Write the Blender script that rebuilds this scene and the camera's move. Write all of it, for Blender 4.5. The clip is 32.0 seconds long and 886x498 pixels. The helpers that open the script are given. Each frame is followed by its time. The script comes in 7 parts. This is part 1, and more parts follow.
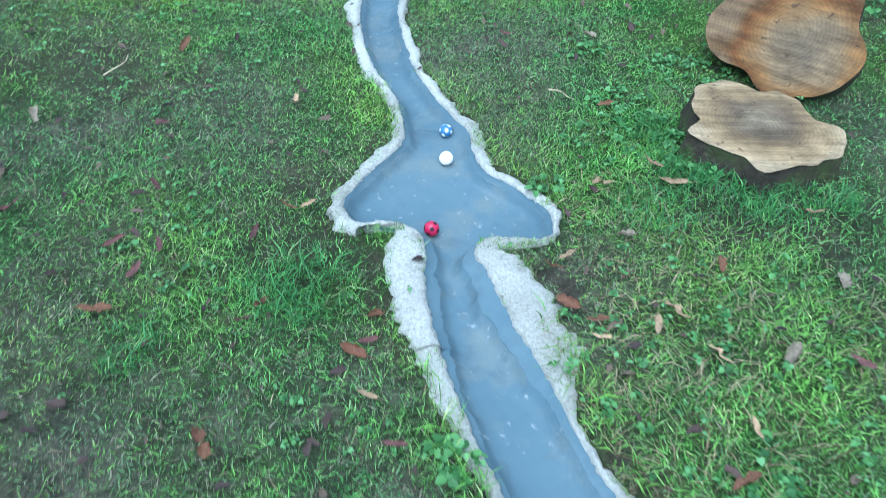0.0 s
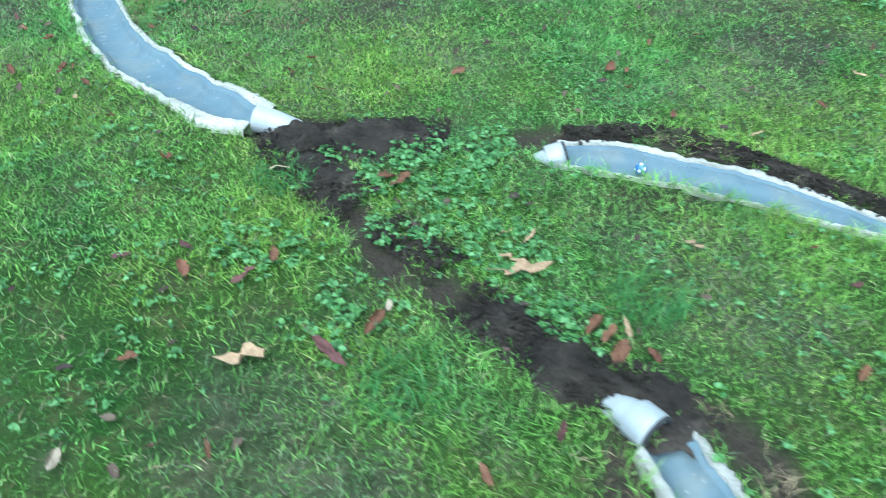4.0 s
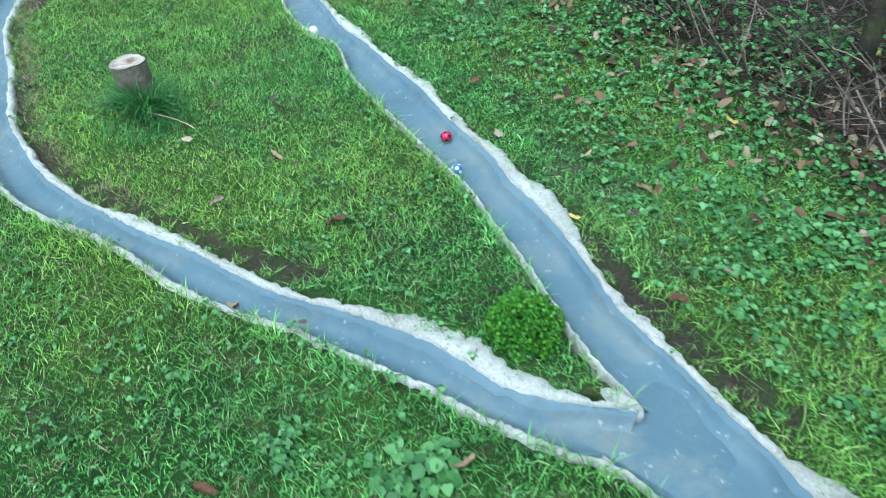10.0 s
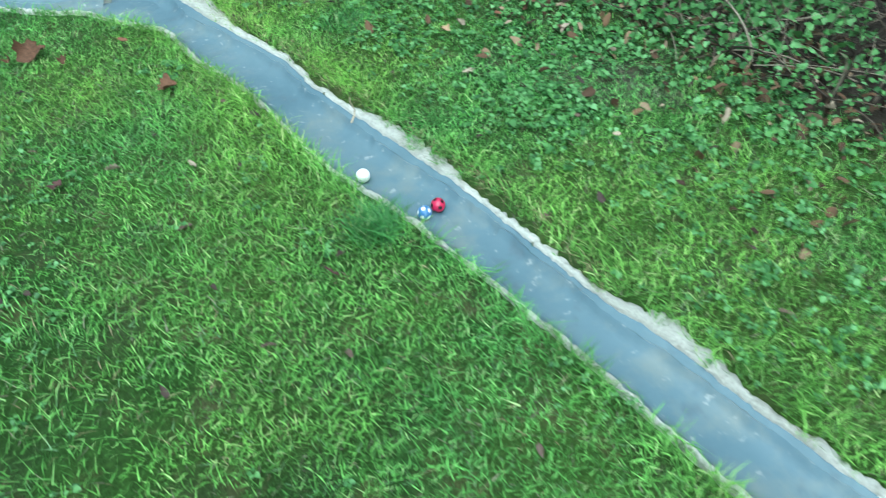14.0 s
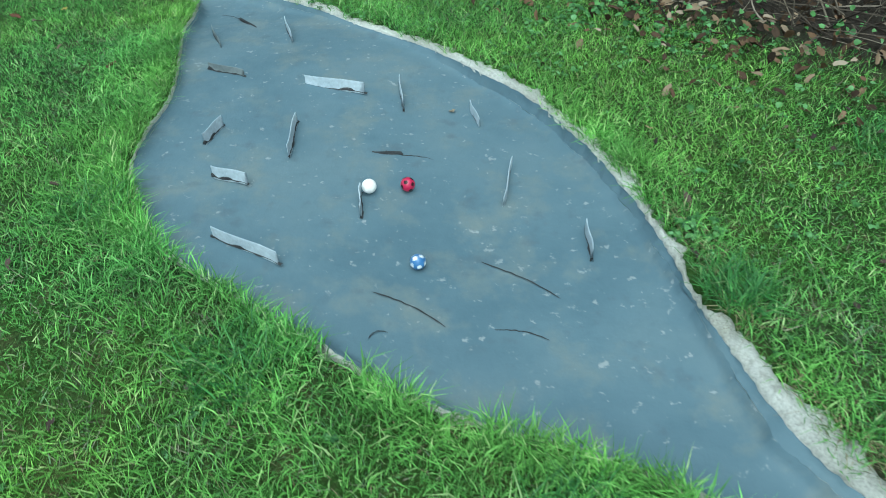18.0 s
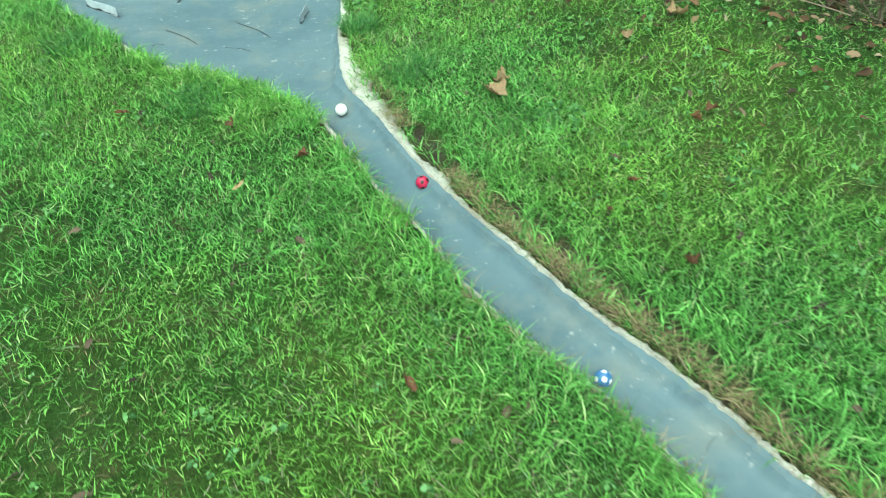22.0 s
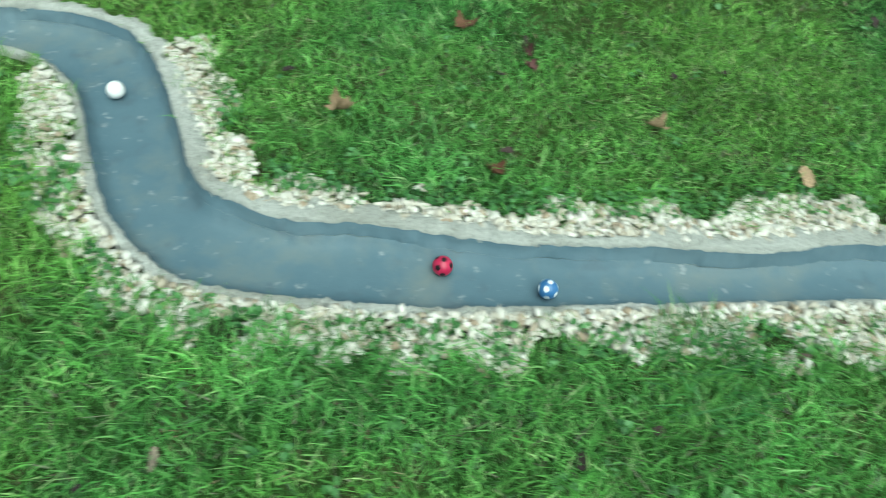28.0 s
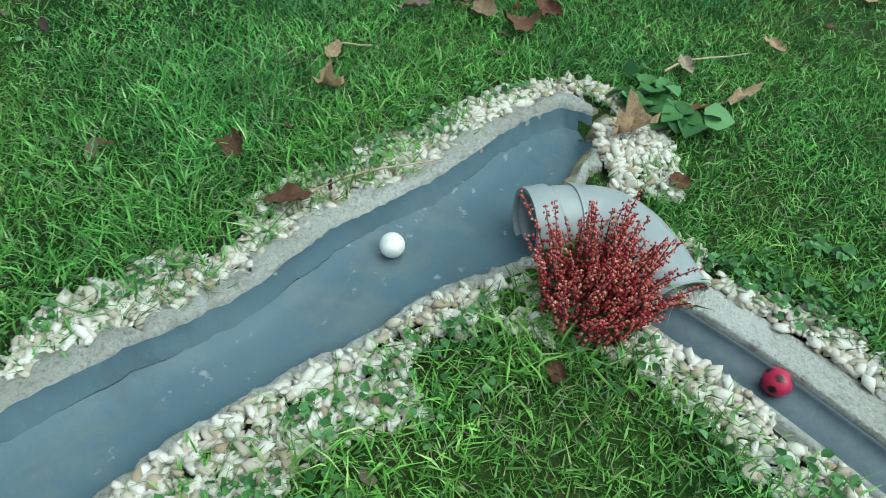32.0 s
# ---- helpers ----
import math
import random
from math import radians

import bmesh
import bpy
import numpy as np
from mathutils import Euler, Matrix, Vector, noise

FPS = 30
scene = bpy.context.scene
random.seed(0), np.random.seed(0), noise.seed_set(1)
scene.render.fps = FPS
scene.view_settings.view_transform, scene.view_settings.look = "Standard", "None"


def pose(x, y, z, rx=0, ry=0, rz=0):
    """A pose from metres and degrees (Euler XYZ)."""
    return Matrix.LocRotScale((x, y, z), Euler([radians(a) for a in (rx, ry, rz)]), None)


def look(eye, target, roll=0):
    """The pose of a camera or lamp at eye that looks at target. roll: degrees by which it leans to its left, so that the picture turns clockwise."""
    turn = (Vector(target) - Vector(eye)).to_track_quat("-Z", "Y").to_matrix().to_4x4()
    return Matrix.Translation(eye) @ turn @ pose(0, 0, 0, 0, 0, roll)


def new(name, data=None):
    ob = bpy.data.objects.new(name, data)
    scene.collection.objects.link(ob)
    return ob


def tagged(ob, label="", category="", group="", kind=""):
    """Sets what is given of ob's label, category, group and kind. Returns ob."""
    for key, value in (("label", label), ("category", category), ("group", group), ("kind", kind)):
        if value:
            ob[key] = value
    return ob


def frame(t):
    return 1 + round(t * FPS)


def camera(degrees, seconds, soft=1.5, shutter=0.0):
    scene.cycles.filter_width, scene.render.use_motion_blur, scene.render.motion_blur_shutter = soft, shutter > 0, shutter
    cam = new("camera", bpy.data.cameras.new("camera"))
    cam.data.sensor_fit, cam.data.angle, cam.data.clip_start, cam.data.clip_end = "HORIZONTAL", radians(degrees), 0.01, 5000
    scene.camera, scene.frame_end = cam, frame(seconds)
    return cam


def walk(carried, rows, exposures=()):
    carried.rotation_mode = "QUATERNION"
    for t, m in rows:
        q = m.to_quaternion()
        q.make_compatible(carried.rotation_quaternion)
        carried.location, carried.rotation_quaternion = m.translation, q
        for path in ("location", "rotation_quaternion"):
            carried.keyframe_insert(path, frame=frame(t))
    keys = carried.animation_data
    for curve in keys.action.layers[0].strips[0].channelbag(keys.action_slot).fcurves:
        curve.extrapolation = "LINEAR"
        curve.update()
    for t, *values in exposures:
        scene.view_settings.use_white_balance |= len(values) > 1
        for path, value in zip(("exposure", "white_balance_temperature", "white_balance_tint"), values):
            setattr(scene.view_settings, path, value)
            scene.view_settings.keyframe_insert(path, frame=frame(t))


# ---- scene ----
cam = camera(64.7, 32.0, soft=0.85, shutter=0.25)
PATH = [
    (0, (-0.000, -0.000, 1.176), (0.045, 1.476, -0.172), 2.5),
    (0.5, (0.146, -0.341, 1.206), (0.073, 1.109, -0.170), 2.4),
    (1, (0.292, -0.683, 1.238), (0.150, 0.791, -0.106), 0.9),
    (1.5, (0.551, -1.027, 1.208), (0.334, 0.469, -0.101), 0.2),
    (2, (0.769, -1.377, 1.184), (0.530, 0.064, -0.182), -1.1),
    (2.5, (1.021, -1.711, 1.195), (0.848, -0.307, -0.219), -0.7),
    (3, (1.339, -2.007, 1.213), (1.243, -0.592, -0.198), 3.4),
    (3.5, (1.635, -2.340, 1.249), (1.561, -0.867, -0.102), 1.8),
    (4, (2.045, -2.706, 1.287), (2.017, -1.194, -0.023), 1.4),
    (4.5, (2.503, -3.043, 1.312), (2.505, -1.501, 0.038), 2.7),
    (6.5, (3.817, -3.977, 1.229), (3.719, -2.339, 0.085), 1.4),
    (7, (4.087, -4.071, 1.203), (3.918, -2.476, 0.008), 3.1),
    (7.5, (4.306, -4.209, 1.205), (3.998, -2.684, -0.051), 1.7),
    (8, (4.490, -4.431, 1.220), (4.169, -2.918, -0.049), -0.5),
    (8.5, (4.671, -4.676, 1.240), (4.455, -3.157, -0.042), 0.1),
    (9, (4.886, -4.994, 1.264), (4.682, -3.477, -0.024), 1.0),
    (9.5, (5.014, -5.318, 1.283), (4.813, -3.796, -0.000), -1.1),
    (10, (5.148, -5.611, 1.299), (5.041, -4.079, 0.018), -0.8),
    (10.5, (5.325, -5.879, 1.295), (5.225, -4.340, 0.022), 0.2),
    (11, (5.424, -6.096, 1.302), (5.328, -4.563, 0.021), -0.0),
    (11.5, (5.479, -6.325, 1.290), (5.455, -4.789, 0.009), 0.4),
    (12, (5.564, -6.513, 1.300), (5.603, -4.998, -0.005), 0.8),
    (12.5, (5.716, -6.761, 1.276), (5.787, -5.253, -0.035), 1.0),
    (13, (5.821, -7.001, 1.277), (5.945, -5.545, -0.088), -1.5),
    (13.5, (5.872, -7.319, 1.277), (6.139, -5.905, -0.111), -1.3),
    (14, (5.999, -7.661, 1.266), (6.436, -6.302, -0.136), 0.5),
    (14.5, (6.156, -8.076, 1.225), (6.668, -6.734, -0.166), 1.4),
    (15, (6.266, -8.457, 1.200), (6.851, -7.145, -0.191), 1.7),
    (15.5, (6.457, -8.894, 1.162), (7.080, -7.554, -0.185), 2.8),
    (17.5, (7.050, -10.304, 1.199), (7.459, -8.886, -0.151), -0.2),
    (18, (7.191, -10.550, 1.199), (7.512, -9.101, -0.141), -1.6),
    (18.5, (7.355, -10.756, 1.234), (7.636, -9.304, -0.113), -2.0),
    (19, (7.564, -10.943, 1.231), (7.729, -9.510, -0.155), 1.9),
    (19.5, (7.645, -11.111, 1.239), (7.676, -9.696, -0.174), -1.9),
    (20, (7.710, -11.325, 1.265), (7.750, -9.879, -0.115), -3.0),
    (20.5, (7.810, -11.511, 1.263), (7.940, -10.041, -0.086), -1.9),
    (21, (7.951, -11.775, 1.251), (8.052, -10.301, -0.097), -1.9),
    (21.5, (8.035, -12.009, 1.270), (8.120, -10.541, -0.085), -3.7),
    (22, (8.098, -12.326, 1.266), (8.256, -10.859, -0.084), -3.1),
    (22.5, (8.250, -12.610, 1.243), (8.467, -11.175, -0.133), -1.4),
    (23, (8.427, -12.913, 1.279), (8.591, -11.481, -0.108), -0.7),
    (23.5, (8.551, -13.235, 1.279), (8.721, -11.785, -0.088), -2.6),
    (24, (8.749, -13.569, 1.288), (8.987, -12.134, -0.085), -3.0),
    (24.5, (8.940, -13.878, 1.257), (9.240, -12.469, -0.130), -0.9),
    (26.5, (9.645, -14.888, 1.127), (10.370, -13.702, -0.311), 6.2),
    (27, (9.773, -15.162, 1.092), (10.582, -14.062, -0.369), 5.6),
    (27.5, (9.904, -15.476, 1.065), (10.775, -14.507, -0.452), 6.1),
    (28, (10.145, -15.793, 1.085), (11.142, -14.995, -0.455), 8.5),
    (28.5, (10.432, -16.054, 1.076), (11.643, -15.482, -0.409), 9.7),
    (29, (10.685, -16.151, 0.975), (12.079, -15.914, -0.439), 9.8),
    (29.5, (10.891, -16.184, 0.897), (12.323, -16.238, -0.499), 11.1),
    (30, (11.004, -16.232, 0.862), (12.447, -16.447, -0.506), 12.9),
    (30.5, (11.087, -16.301, 0.832), (12.540, -16.398, -0.539), 10.4),
    (31, (11.130, -16.334, 0.827), (12.575, -16.343, -0.556), 10.3),
    (31.5, (11.158, -16.347, 0.817), (12.585, -16.273, -0.582), 9.1),
    (32, (11.213, -16.391, 0.775), (12.634, -16.322, -0.631), 6.6),
]
walk(cam, [(t, look(eye, target, roll)) for t, eye, target, roll in PATH],
     exposures=[(0, 1.4, 5050, 2), (3, 1.6, 5300, 0), (5, 1.68, 5350, -2), (7, 1.45, 5350, 0), (9, 1.4, 5350, 0), (13, 1.45, 5700, -7), (15.5, 1.5, 5700, -9), (18, .95, 5800, -9), (19, .98, 5800, -10), (20, 1.13, 6100, -11), (21.5, 1.52, 6700, -15), (24, 1.53, 6950, -25), (26.5, 1.38, 6800, -24), (28, .92, 6250, -14), (29, .82, 6100, -12), (30, .80, 6050, -11), (31, .70, 6000, -10), (32, .65, 6000, -10)])

# ---- light: an overcast late-autumn day ----
world = bpy.data.worlds.new("overcast_sky")
scene.world = world
world.use_nodes = True
wn = world.node_tree.nodes
sky = wn.new("ShaderNodeTexSky")
sky.sky_type = "NISHITA"
sky.sun_disc = False
sky.sun_elevation, sky.sun_rotation = radians(50), radians(200)
sky.air_density, sky.dust_density, sky.ozone_density = 1.0, 3.0, 1.0
hue = wn.new("ShaderNodeHueSaturation")
hue.inputs["Saturation"].default_value = 0.28
world.node_tree.links.new(sky.outputs[0], hue.inputs["Color"])
world.node_tree.links.new(hue.outputs[0], wn["Background"].inputs["Color"])
wn["Background"].inputs["Strength"].default_value = 0.12
sun_data = bpy.data.lights.new("sun", "SUN")
sun_data.energy, sun_data.angle, sun_data.color = 1.4, radians(55), (0.97, 0.985, 1.0)
sun = new("sun", sun_data)
sun.matrix_world = look((0, 0, 10), (0.8, 2.0, 0))


# ---- materials ----
def material(name, rough=0.8, metal=0.0, spec=0.4):
    m = bpy.data.materials.new(name)
    m.use_nodes = True
    b = m.node_tree.nodes["Principled BSDF"]
    b.inputs["Roughness"].default_value = rough
    b.inputs["Metallic"].default_value = metal
    b.inputs["Specular IOR Level"].default_value = spec
    return m, m.node_tree.nodes, m.node_tree.links, b


def noise_node(n, l, scale, detail=4.0, rough=0.6, coords="Object"):
    tc = n.new("ShaderNodeTexCoord")
    tx = n.new("ShaderNodeTexNoise")
    tx.inputs["Scale"].default_value, tx.inputs["Detail"].default_value, tx.inputs["Roughness"].default_value = scale, detail, rough
    l.new(tc.outputs[coords], tx.inputs["Vector"])
    return tx.outputs["Fac"]


def ramp(n, l, fac, stops):
    r = n.new("ShaderNodeValToRGB")
    while len(r.color_ramp.elements) < len(stops):
        r.color_ramp.elements.new(0.5)
    for e, (pos, col) in zip(r.color_ramp.elements, stops):
        e.position, e.color = pos, (*col, 1)
    l.new(fac, r.inputs["Fac"])
    return r.outputs["Color"]


def mix(n, l, fac, a, b, mode="MIX"):
    x = n.new("ShaderNodeMix")
    x.data_type, x.blend_type = "RGBA", mode
    for value, slot in ((fac, 0), (a, 6), (b, 7)):
        if isinstance(value, (int, float)):
            x.inputs[slot].default_value = value
        elif isinstance(value, tuple):
            x.inputs[slot].default_value = (*value, 1)
        else:
            l.new(value, x.inputs[slot])
    return x.outputs[2]


def bump(n, l, b, fac, strength=0.3, distance=0.01):
    x = n.new("ShaderNodeBump")
    x.inputs["Strength"].default_value, x.inputs["Distance"].default_value = strength, distance
    l.new(fac, x.inputs["Height"])
    l.new(x.outputs[0], b.inputs["Normal"])


def attribute(n, name):
    a = n.new("ShaderNodeAttribute")
    a.attribute_name = name
    return a.outputs["Fac"]


def two_scale(name, stops, big=4.0, small=60.0, rough=0.85, depth=0.004, strength=0.5, spec=0.3, metal=0.0, amount=0.35, random=0.0):
    """A surface whose colour drifts over a large noise and is broken by a fine one."""
    m, n, l, b = material(name, rough, metal, spec)
    base = ramp(n, l, noise_node(n, l, big, 5), stops)
    fine = noise_node(n, l, small, 6, 0.7)
    col = mix(n, l, amount, base, ramp(n, l, fine, [(0.3, (0.25, 0.25, 0.25)), (0.7, (0.78, 0.78, 0.78))]), "OVERLAY")
    if random:
        info = n.new("ShaderNodeObjectInfo")
        col = mix(n, l, random, col, ramp(n, l, info.outputs["Random"], [(0.0, (0.1, 0.1, 0.1)), (1.0, (0.9, 0.9, 0.9))]), "OVERLAY")
    l.new(col, b.inputs["Base Color"])
    bump(n, l, b, fine, strength, depth)
    return m


def island_colours(name, stops, rough=0.6, spec=0.3, patch=None, patch_scale=0.8, sheen=0.0):
    """Leaves and blades in one mesh, each with a colour of its own; patch: a second set that takes over in drifts."""
    m, n, l, b = material(name, rough, 0.0, spec)
    geo = n.new("ShaderNodeNewGeometry")
    col = ramp(n, l, geo.outputs["Random Per Island"], stops)
    if patch:
        other = ramp(n, l, geo.outputs["Random Per Island"], patch)
        where = ramp(n, l, noise_node(n, l, patch_scale, 3), [(0.44, (0, 0, 0)), (0.62, (1, 1, 1))])
        col = mix(n, l, where, col, other)
    l.new(col, b.inputs["Base Color"])
    if sheen:
        t = n.new("ShaderNodeBsdfTranslucent")
        l.new(col, t.inputs["Color"])
        x = n.new("ShaderNodeMixShader")
        x.inputs[0].default_value = sheen
        l.new(b.outputs[0], x.inputs[1])
        l.new(t.outputs[0], x.inputs[2])
        l.new(x.outputs[0], n["Material Output"].inputs["Surface"])
    return m


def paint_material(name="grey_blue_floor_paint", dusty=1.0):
    """Blue-grey floor paint on trowelled concrete: worn and scuffed, and dusty where dust can lie; a low dusty deepens
    the tone for shaded sides.
    """
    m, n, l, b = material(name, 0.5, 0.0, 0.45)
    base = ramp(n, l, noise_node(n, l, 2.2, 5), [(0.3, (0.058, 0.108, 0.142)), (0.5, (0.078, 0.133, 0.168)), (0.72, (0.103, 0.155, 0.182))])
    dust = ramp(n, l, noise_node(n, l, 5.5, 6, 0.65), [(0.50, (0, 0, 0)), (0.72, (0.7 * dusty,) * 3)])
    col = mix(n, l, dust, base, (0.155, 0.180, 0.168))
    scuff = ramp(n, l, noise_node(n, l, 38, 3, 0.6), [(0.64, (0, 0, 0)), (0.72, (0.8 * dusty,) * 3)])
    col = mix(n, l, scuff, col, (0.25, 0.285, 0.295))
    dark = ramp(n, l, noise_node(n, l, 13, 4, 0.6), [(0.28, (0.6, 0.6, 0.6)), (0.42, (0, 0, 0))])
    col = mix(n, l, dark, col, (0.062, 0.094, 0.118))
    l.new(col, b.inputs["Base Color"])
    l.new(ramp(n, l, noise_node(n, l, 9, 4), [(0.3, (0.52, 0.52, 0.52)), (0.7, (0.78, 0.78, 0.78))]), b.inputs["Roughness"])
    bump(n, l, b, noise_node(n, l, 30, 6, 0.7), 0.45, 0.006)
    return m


def concrete_material(name="pale_rough_concrete", fresh=1.0):
    m, n, l, b = material(name, 0.92, 0.0, 0.2)
    base = ramp(n, l, noise_node(n, l, 3.0, 5), [(p, tuple(c * fresh for c in col)) for p, col in ((0.3, (0.30, 0.31, 0.275)), (0.5, (0.42, 0.435, 0.405)), (0.7, (0.52, 0.54, 0.51)))])
    algae = ramp(n, l, noise_node(n, l, 1.7, 6, 0.7), [(0.60, (0, 0, 0)), (0.75, (0.6, 0.6, 0.6))])
    col = mix(n, l, algae, base, (0.30, 0.31, 0.20))
    fine = noise_node(n, l, 150, 6, 0.75)
    col = mix(n, l, 0.7, col, ramp(n, l, fine, [(0.30, (0.10, 0.10, 0.10)), (0.44, (0.5, 0.5, 0.5)), (0.7, (0.80, 0.80, 0.80))]), "OVERLAY")
    grime = ramp(n, l, noise_node(n, l, 24, 5, 0.7), [(0.54, (0, 0, 0)), (0.70, (0.55, 0.55, 0.55))])
    col = mix(n, l, grime, col, (0.17, 0.165, 0.13))
    l.new(col, b.inputs["Base Color"])
    lumps = mix(n, l, 0.6, noise_node(n, l, 55, 5, 0.7), fine)
    bump(n, l, b, lumps, 1.0, 0.015)
    return m


def ground_material():
    m, n, l, b = material("lawn_ground", 0.95, 0.0, 0.15)
    green = ramp(n, l, noise_node(n, l, 1.3, 6, 0.65), [(0.3, (0.009, 0.031, 0.006)), (0.5, (0.018, 0.056, 0.010)), (0.68, (0.039, 0.084, 0.014))])
    moss = ramp(n, l, noise_node(n, l, 0.9, 3), [(0.42, (0, 0, 0)), (0.60, (0.6, 0.6, 0.6))])
    green = mix(n, l, moss, green, (0.042, 0.078, 0.014))
    thatch = ramp(n, l, noise_node(n, l, 7.0, 6, 0.7), [(0.52, (0, 0, 0)), (0.68, (0.75, 0.75, 0.75))])
    col = mix(n, l, thatch, green, (0.075, 0.075, 0.032))
    dead = ramp(n, l, noise_node(n, l, 11.0, 6, 0.75), [(0.35, (0.022, 0.024, 0.018)), (0.5, (0.058, 0.060, 0.045)), (0.68, (0.12, 0.12, 0.09))])
    col = mix(n, l, attribute(n, "worn"), col, dead)
    fine = noise_node(n, l, 110, 5, 0.75)
    col = mix(n, l, 0.7, col, ramp(n, l, fine, [(0.3, (0.12, 0.12, 0.12)), (0.7, (0.85, 0.85, 0.85))]), "OVERLAY")
    earth = ramp(n, l, fine, [(0.3, (0.016, 0.014, 0.011)), (0.7, (0.066, 0.056, 0.044))])
    col = mix(n, l, attribute(n, "soil"), col, earth)
    l.new(col, b.inputs["Base Color"])
    bump(n, l, b, fine, 0.9, 0.012)
    return m


# less dust and fewer scuffs on PAINT_SIDE put the walls' shade into its colour
PAINT, PAINT_SIDE, CONCRETE, GROUND = paint_material(), paint_material("clean_shaded_floor_paint", 0.15), concrete_material(), ground_material()
SOIL = two_scale("damp_dark_soil", [(0.3, (0.022, 0.020, 0.018)), (0.55, (0.048, 0.043, 0.037)), (0.75, (0.10, 0.088, 0.074))], 9, 90, 0.97, 0.02, 1.0, 0.1, amount=0.6)
PVC = two_scale("grey_pvc", [(0.3, (0.234, 0.273, 0.289)), (0.7, (0.296, 0.328, 0.343))], 6, 40, 0.38, 0.001, 0.2, 0.45, amount=0.12)
PVC_DARK = two_scale("dusty_pipe_inside", [(0.3, (0.10, 0.11, 0.12)), (0.7, (0.20, 0.21, 0.22))], 6, 40, 0.7, 0.001, 0.2, 0.2)
SLATE = two_scale("grey_painted_slat", [(0.3, (0.30, 0.37, 0.43)), (0.7, (0.44, 0.515, 0.57))], 12, 90, 0.55, 0.002, 0.3)
SLATE_DARK = two_scale("darker_grey_slat", [(0.3, (0.10, 0.125, 0.135)), (0.7, (0.19, 0.225, 0.235))], 14, 90, 0.6, 0.002, 0.3)
TAR = two_scale("dark_joint_filler", [(0.3, (0.012, 0.014, 0.016)), (0.7, (0.04, 0.045, 0.05))], 20, 120, 0.8, 0.002)
LEAF_G = [(0.0, (0.024, 0.085, 0.024)), (0.4, (0.058, 0.172, 0.045)), (0.8, (0.100, 0.250, 0.074)), (1.0, (0.145, 0.320, 0.13))]


def grass_material():
    """Blades, each with a colour of its own: blue-green, fresh and yellow-green drifts, darker and paler tufts, and dead ones where the lawn is worn."""
    m, n, l, b = material("grass_blade", 0.6, 0.0, 0.2)
    own = n.new("ShaderNodeNewGeometry").outputs["Random Per Island"]
    fresh = ramp(n, l, own, [(0.0, (0.034, 0.108, 0.026)), (0.3, (0.072, 0.222, 0.048)), (0.65, (0.120, 0.345, 0.077)), (0.9, (0.178, 0.435, 0.120)), (1.0, (0.31, 0.46, 0.20))])
    yellow = ramp(n, l, own, [(0.0, (0.060, 0.130, 0.018)), (0.4, (0.150, 0.310, 0.040)), (0.85, (0.260, 0.465, 0.074)), (1.0, (0.39, 0.42, 0.17))])
    # the yellow, mossy drifts thin out down the garden
    place = n.new("ShaderNodeSeparateXYZ")
    l.new(n.new("ShaderNodeTexCoord").outputs["Object"], place.inputs[0])
    down = n.new("ShaderNodeMapRange")
    l.new(place.outputs["Y"], down.inputs["Value"])
    for slot, value in (("From Min", -7.0), ("From Max", -3.5), ("To Min", 0.50), ("To Max", 1.0)):
        down.inputs[slot].default_value = value
    moss = ramp(n, l, noise_node(n, l, 0.9, 3), [(0.39, (0, 0, 0)), (0.61, (0.9, 0.9, 0.9))])
    moss = mix(n, l, 1.0, moss, down.outputs[0], "MULTIPLY")
    # a mossy stretch between the two branches
    far = n.new("ShaderNodeVectorMath")
    far.operation = "DISTANCE"
    far.inputs[1].default_value = (3.45, -2.1, 0)
    l.new(place.inputs[0].links[0].from_socket, far.inputs[0])
    mossy = n.new("ShaderNodeMapRange")
    l.new(far.outputs["Value"], mossy.inputs["Value"])
    for slot, value in (("From Min", 0.3), ("From Max", 1.3), ("To Min", 0.75), ("To Max", 0.0)):
        mossy.inputs[slot].default_value = value
    moss = mix(n, l, 1.0, moss, mossy.outputs[0], "LIGHTEN")
    col = mix(n, l, moss, fresh, yellow)
    tuft = ramp(n, l, noise_node(n, l, 6.5, 3, 0.6), [(0.30, (0.32, 0.33, 0.32)), (0.5, (0.5, 0.5, 0.5)), (0.68, (0.68, 0.68, 0.66))])
    col = mix(n, l, 1.0, col, tuft, "OVERLAY")
    dead = ramp(n, l, own, [(0.0, (0.050, 0.046, 0.034)), (0.25, (0.145, 0.138, 0.100)), (0.5, (0.265, 0.255, 0.195)), (0.52, (0.075, 0.160, 0.075)), (1.0, (0.165, 0.29, 0.14))])
    col = mix(n, l, attribute(n, "dry"), col, dead)
    l.new(col, b.inputs["Base Color"])
    t = n.new("ShaderNodeBsdfTranslucent")
    l.new(col, t.inputs["Color"])
    x = n.new("ShaderNodeMixShader")
    x.inputs[0].default_value = 0.10
    l.new(b.outputs[0], x.inputs[1])
    l.new(t.outputs[0], x.inputs[2])
    l.new(x.outputs[0], n["Material Output"].inputs["Surface"])
    return m


GRASS = grass_material()
STRAW = island_colours("dry_grass", [(0.0, (0.085, 0.066, 0.038)), (0.35, (0.185, 0.152, 0.088)), (0.75, (0.300, 0.258, 0.160)), (0.8, (0.090, 0.170, 0.045)), (1.0, (0.13, 0.25, 0.07))], 0.7, 0.2)
HERB = island_colours("herb_leaf", LEAF_G, 0.5, 0.35, sheen=0.2)


# ---- mesh helpers ----
def mesh_of(name, verts, faces, mat, smooth=True):
    me = bpy.data.meshes.new(name)
    me.from_pydata([tuple(v) for v in verts], [], [tuple(f) for f in faces])
    me.materials.append(mat)
    if smooth:
        me.shade_smooth()
    return me


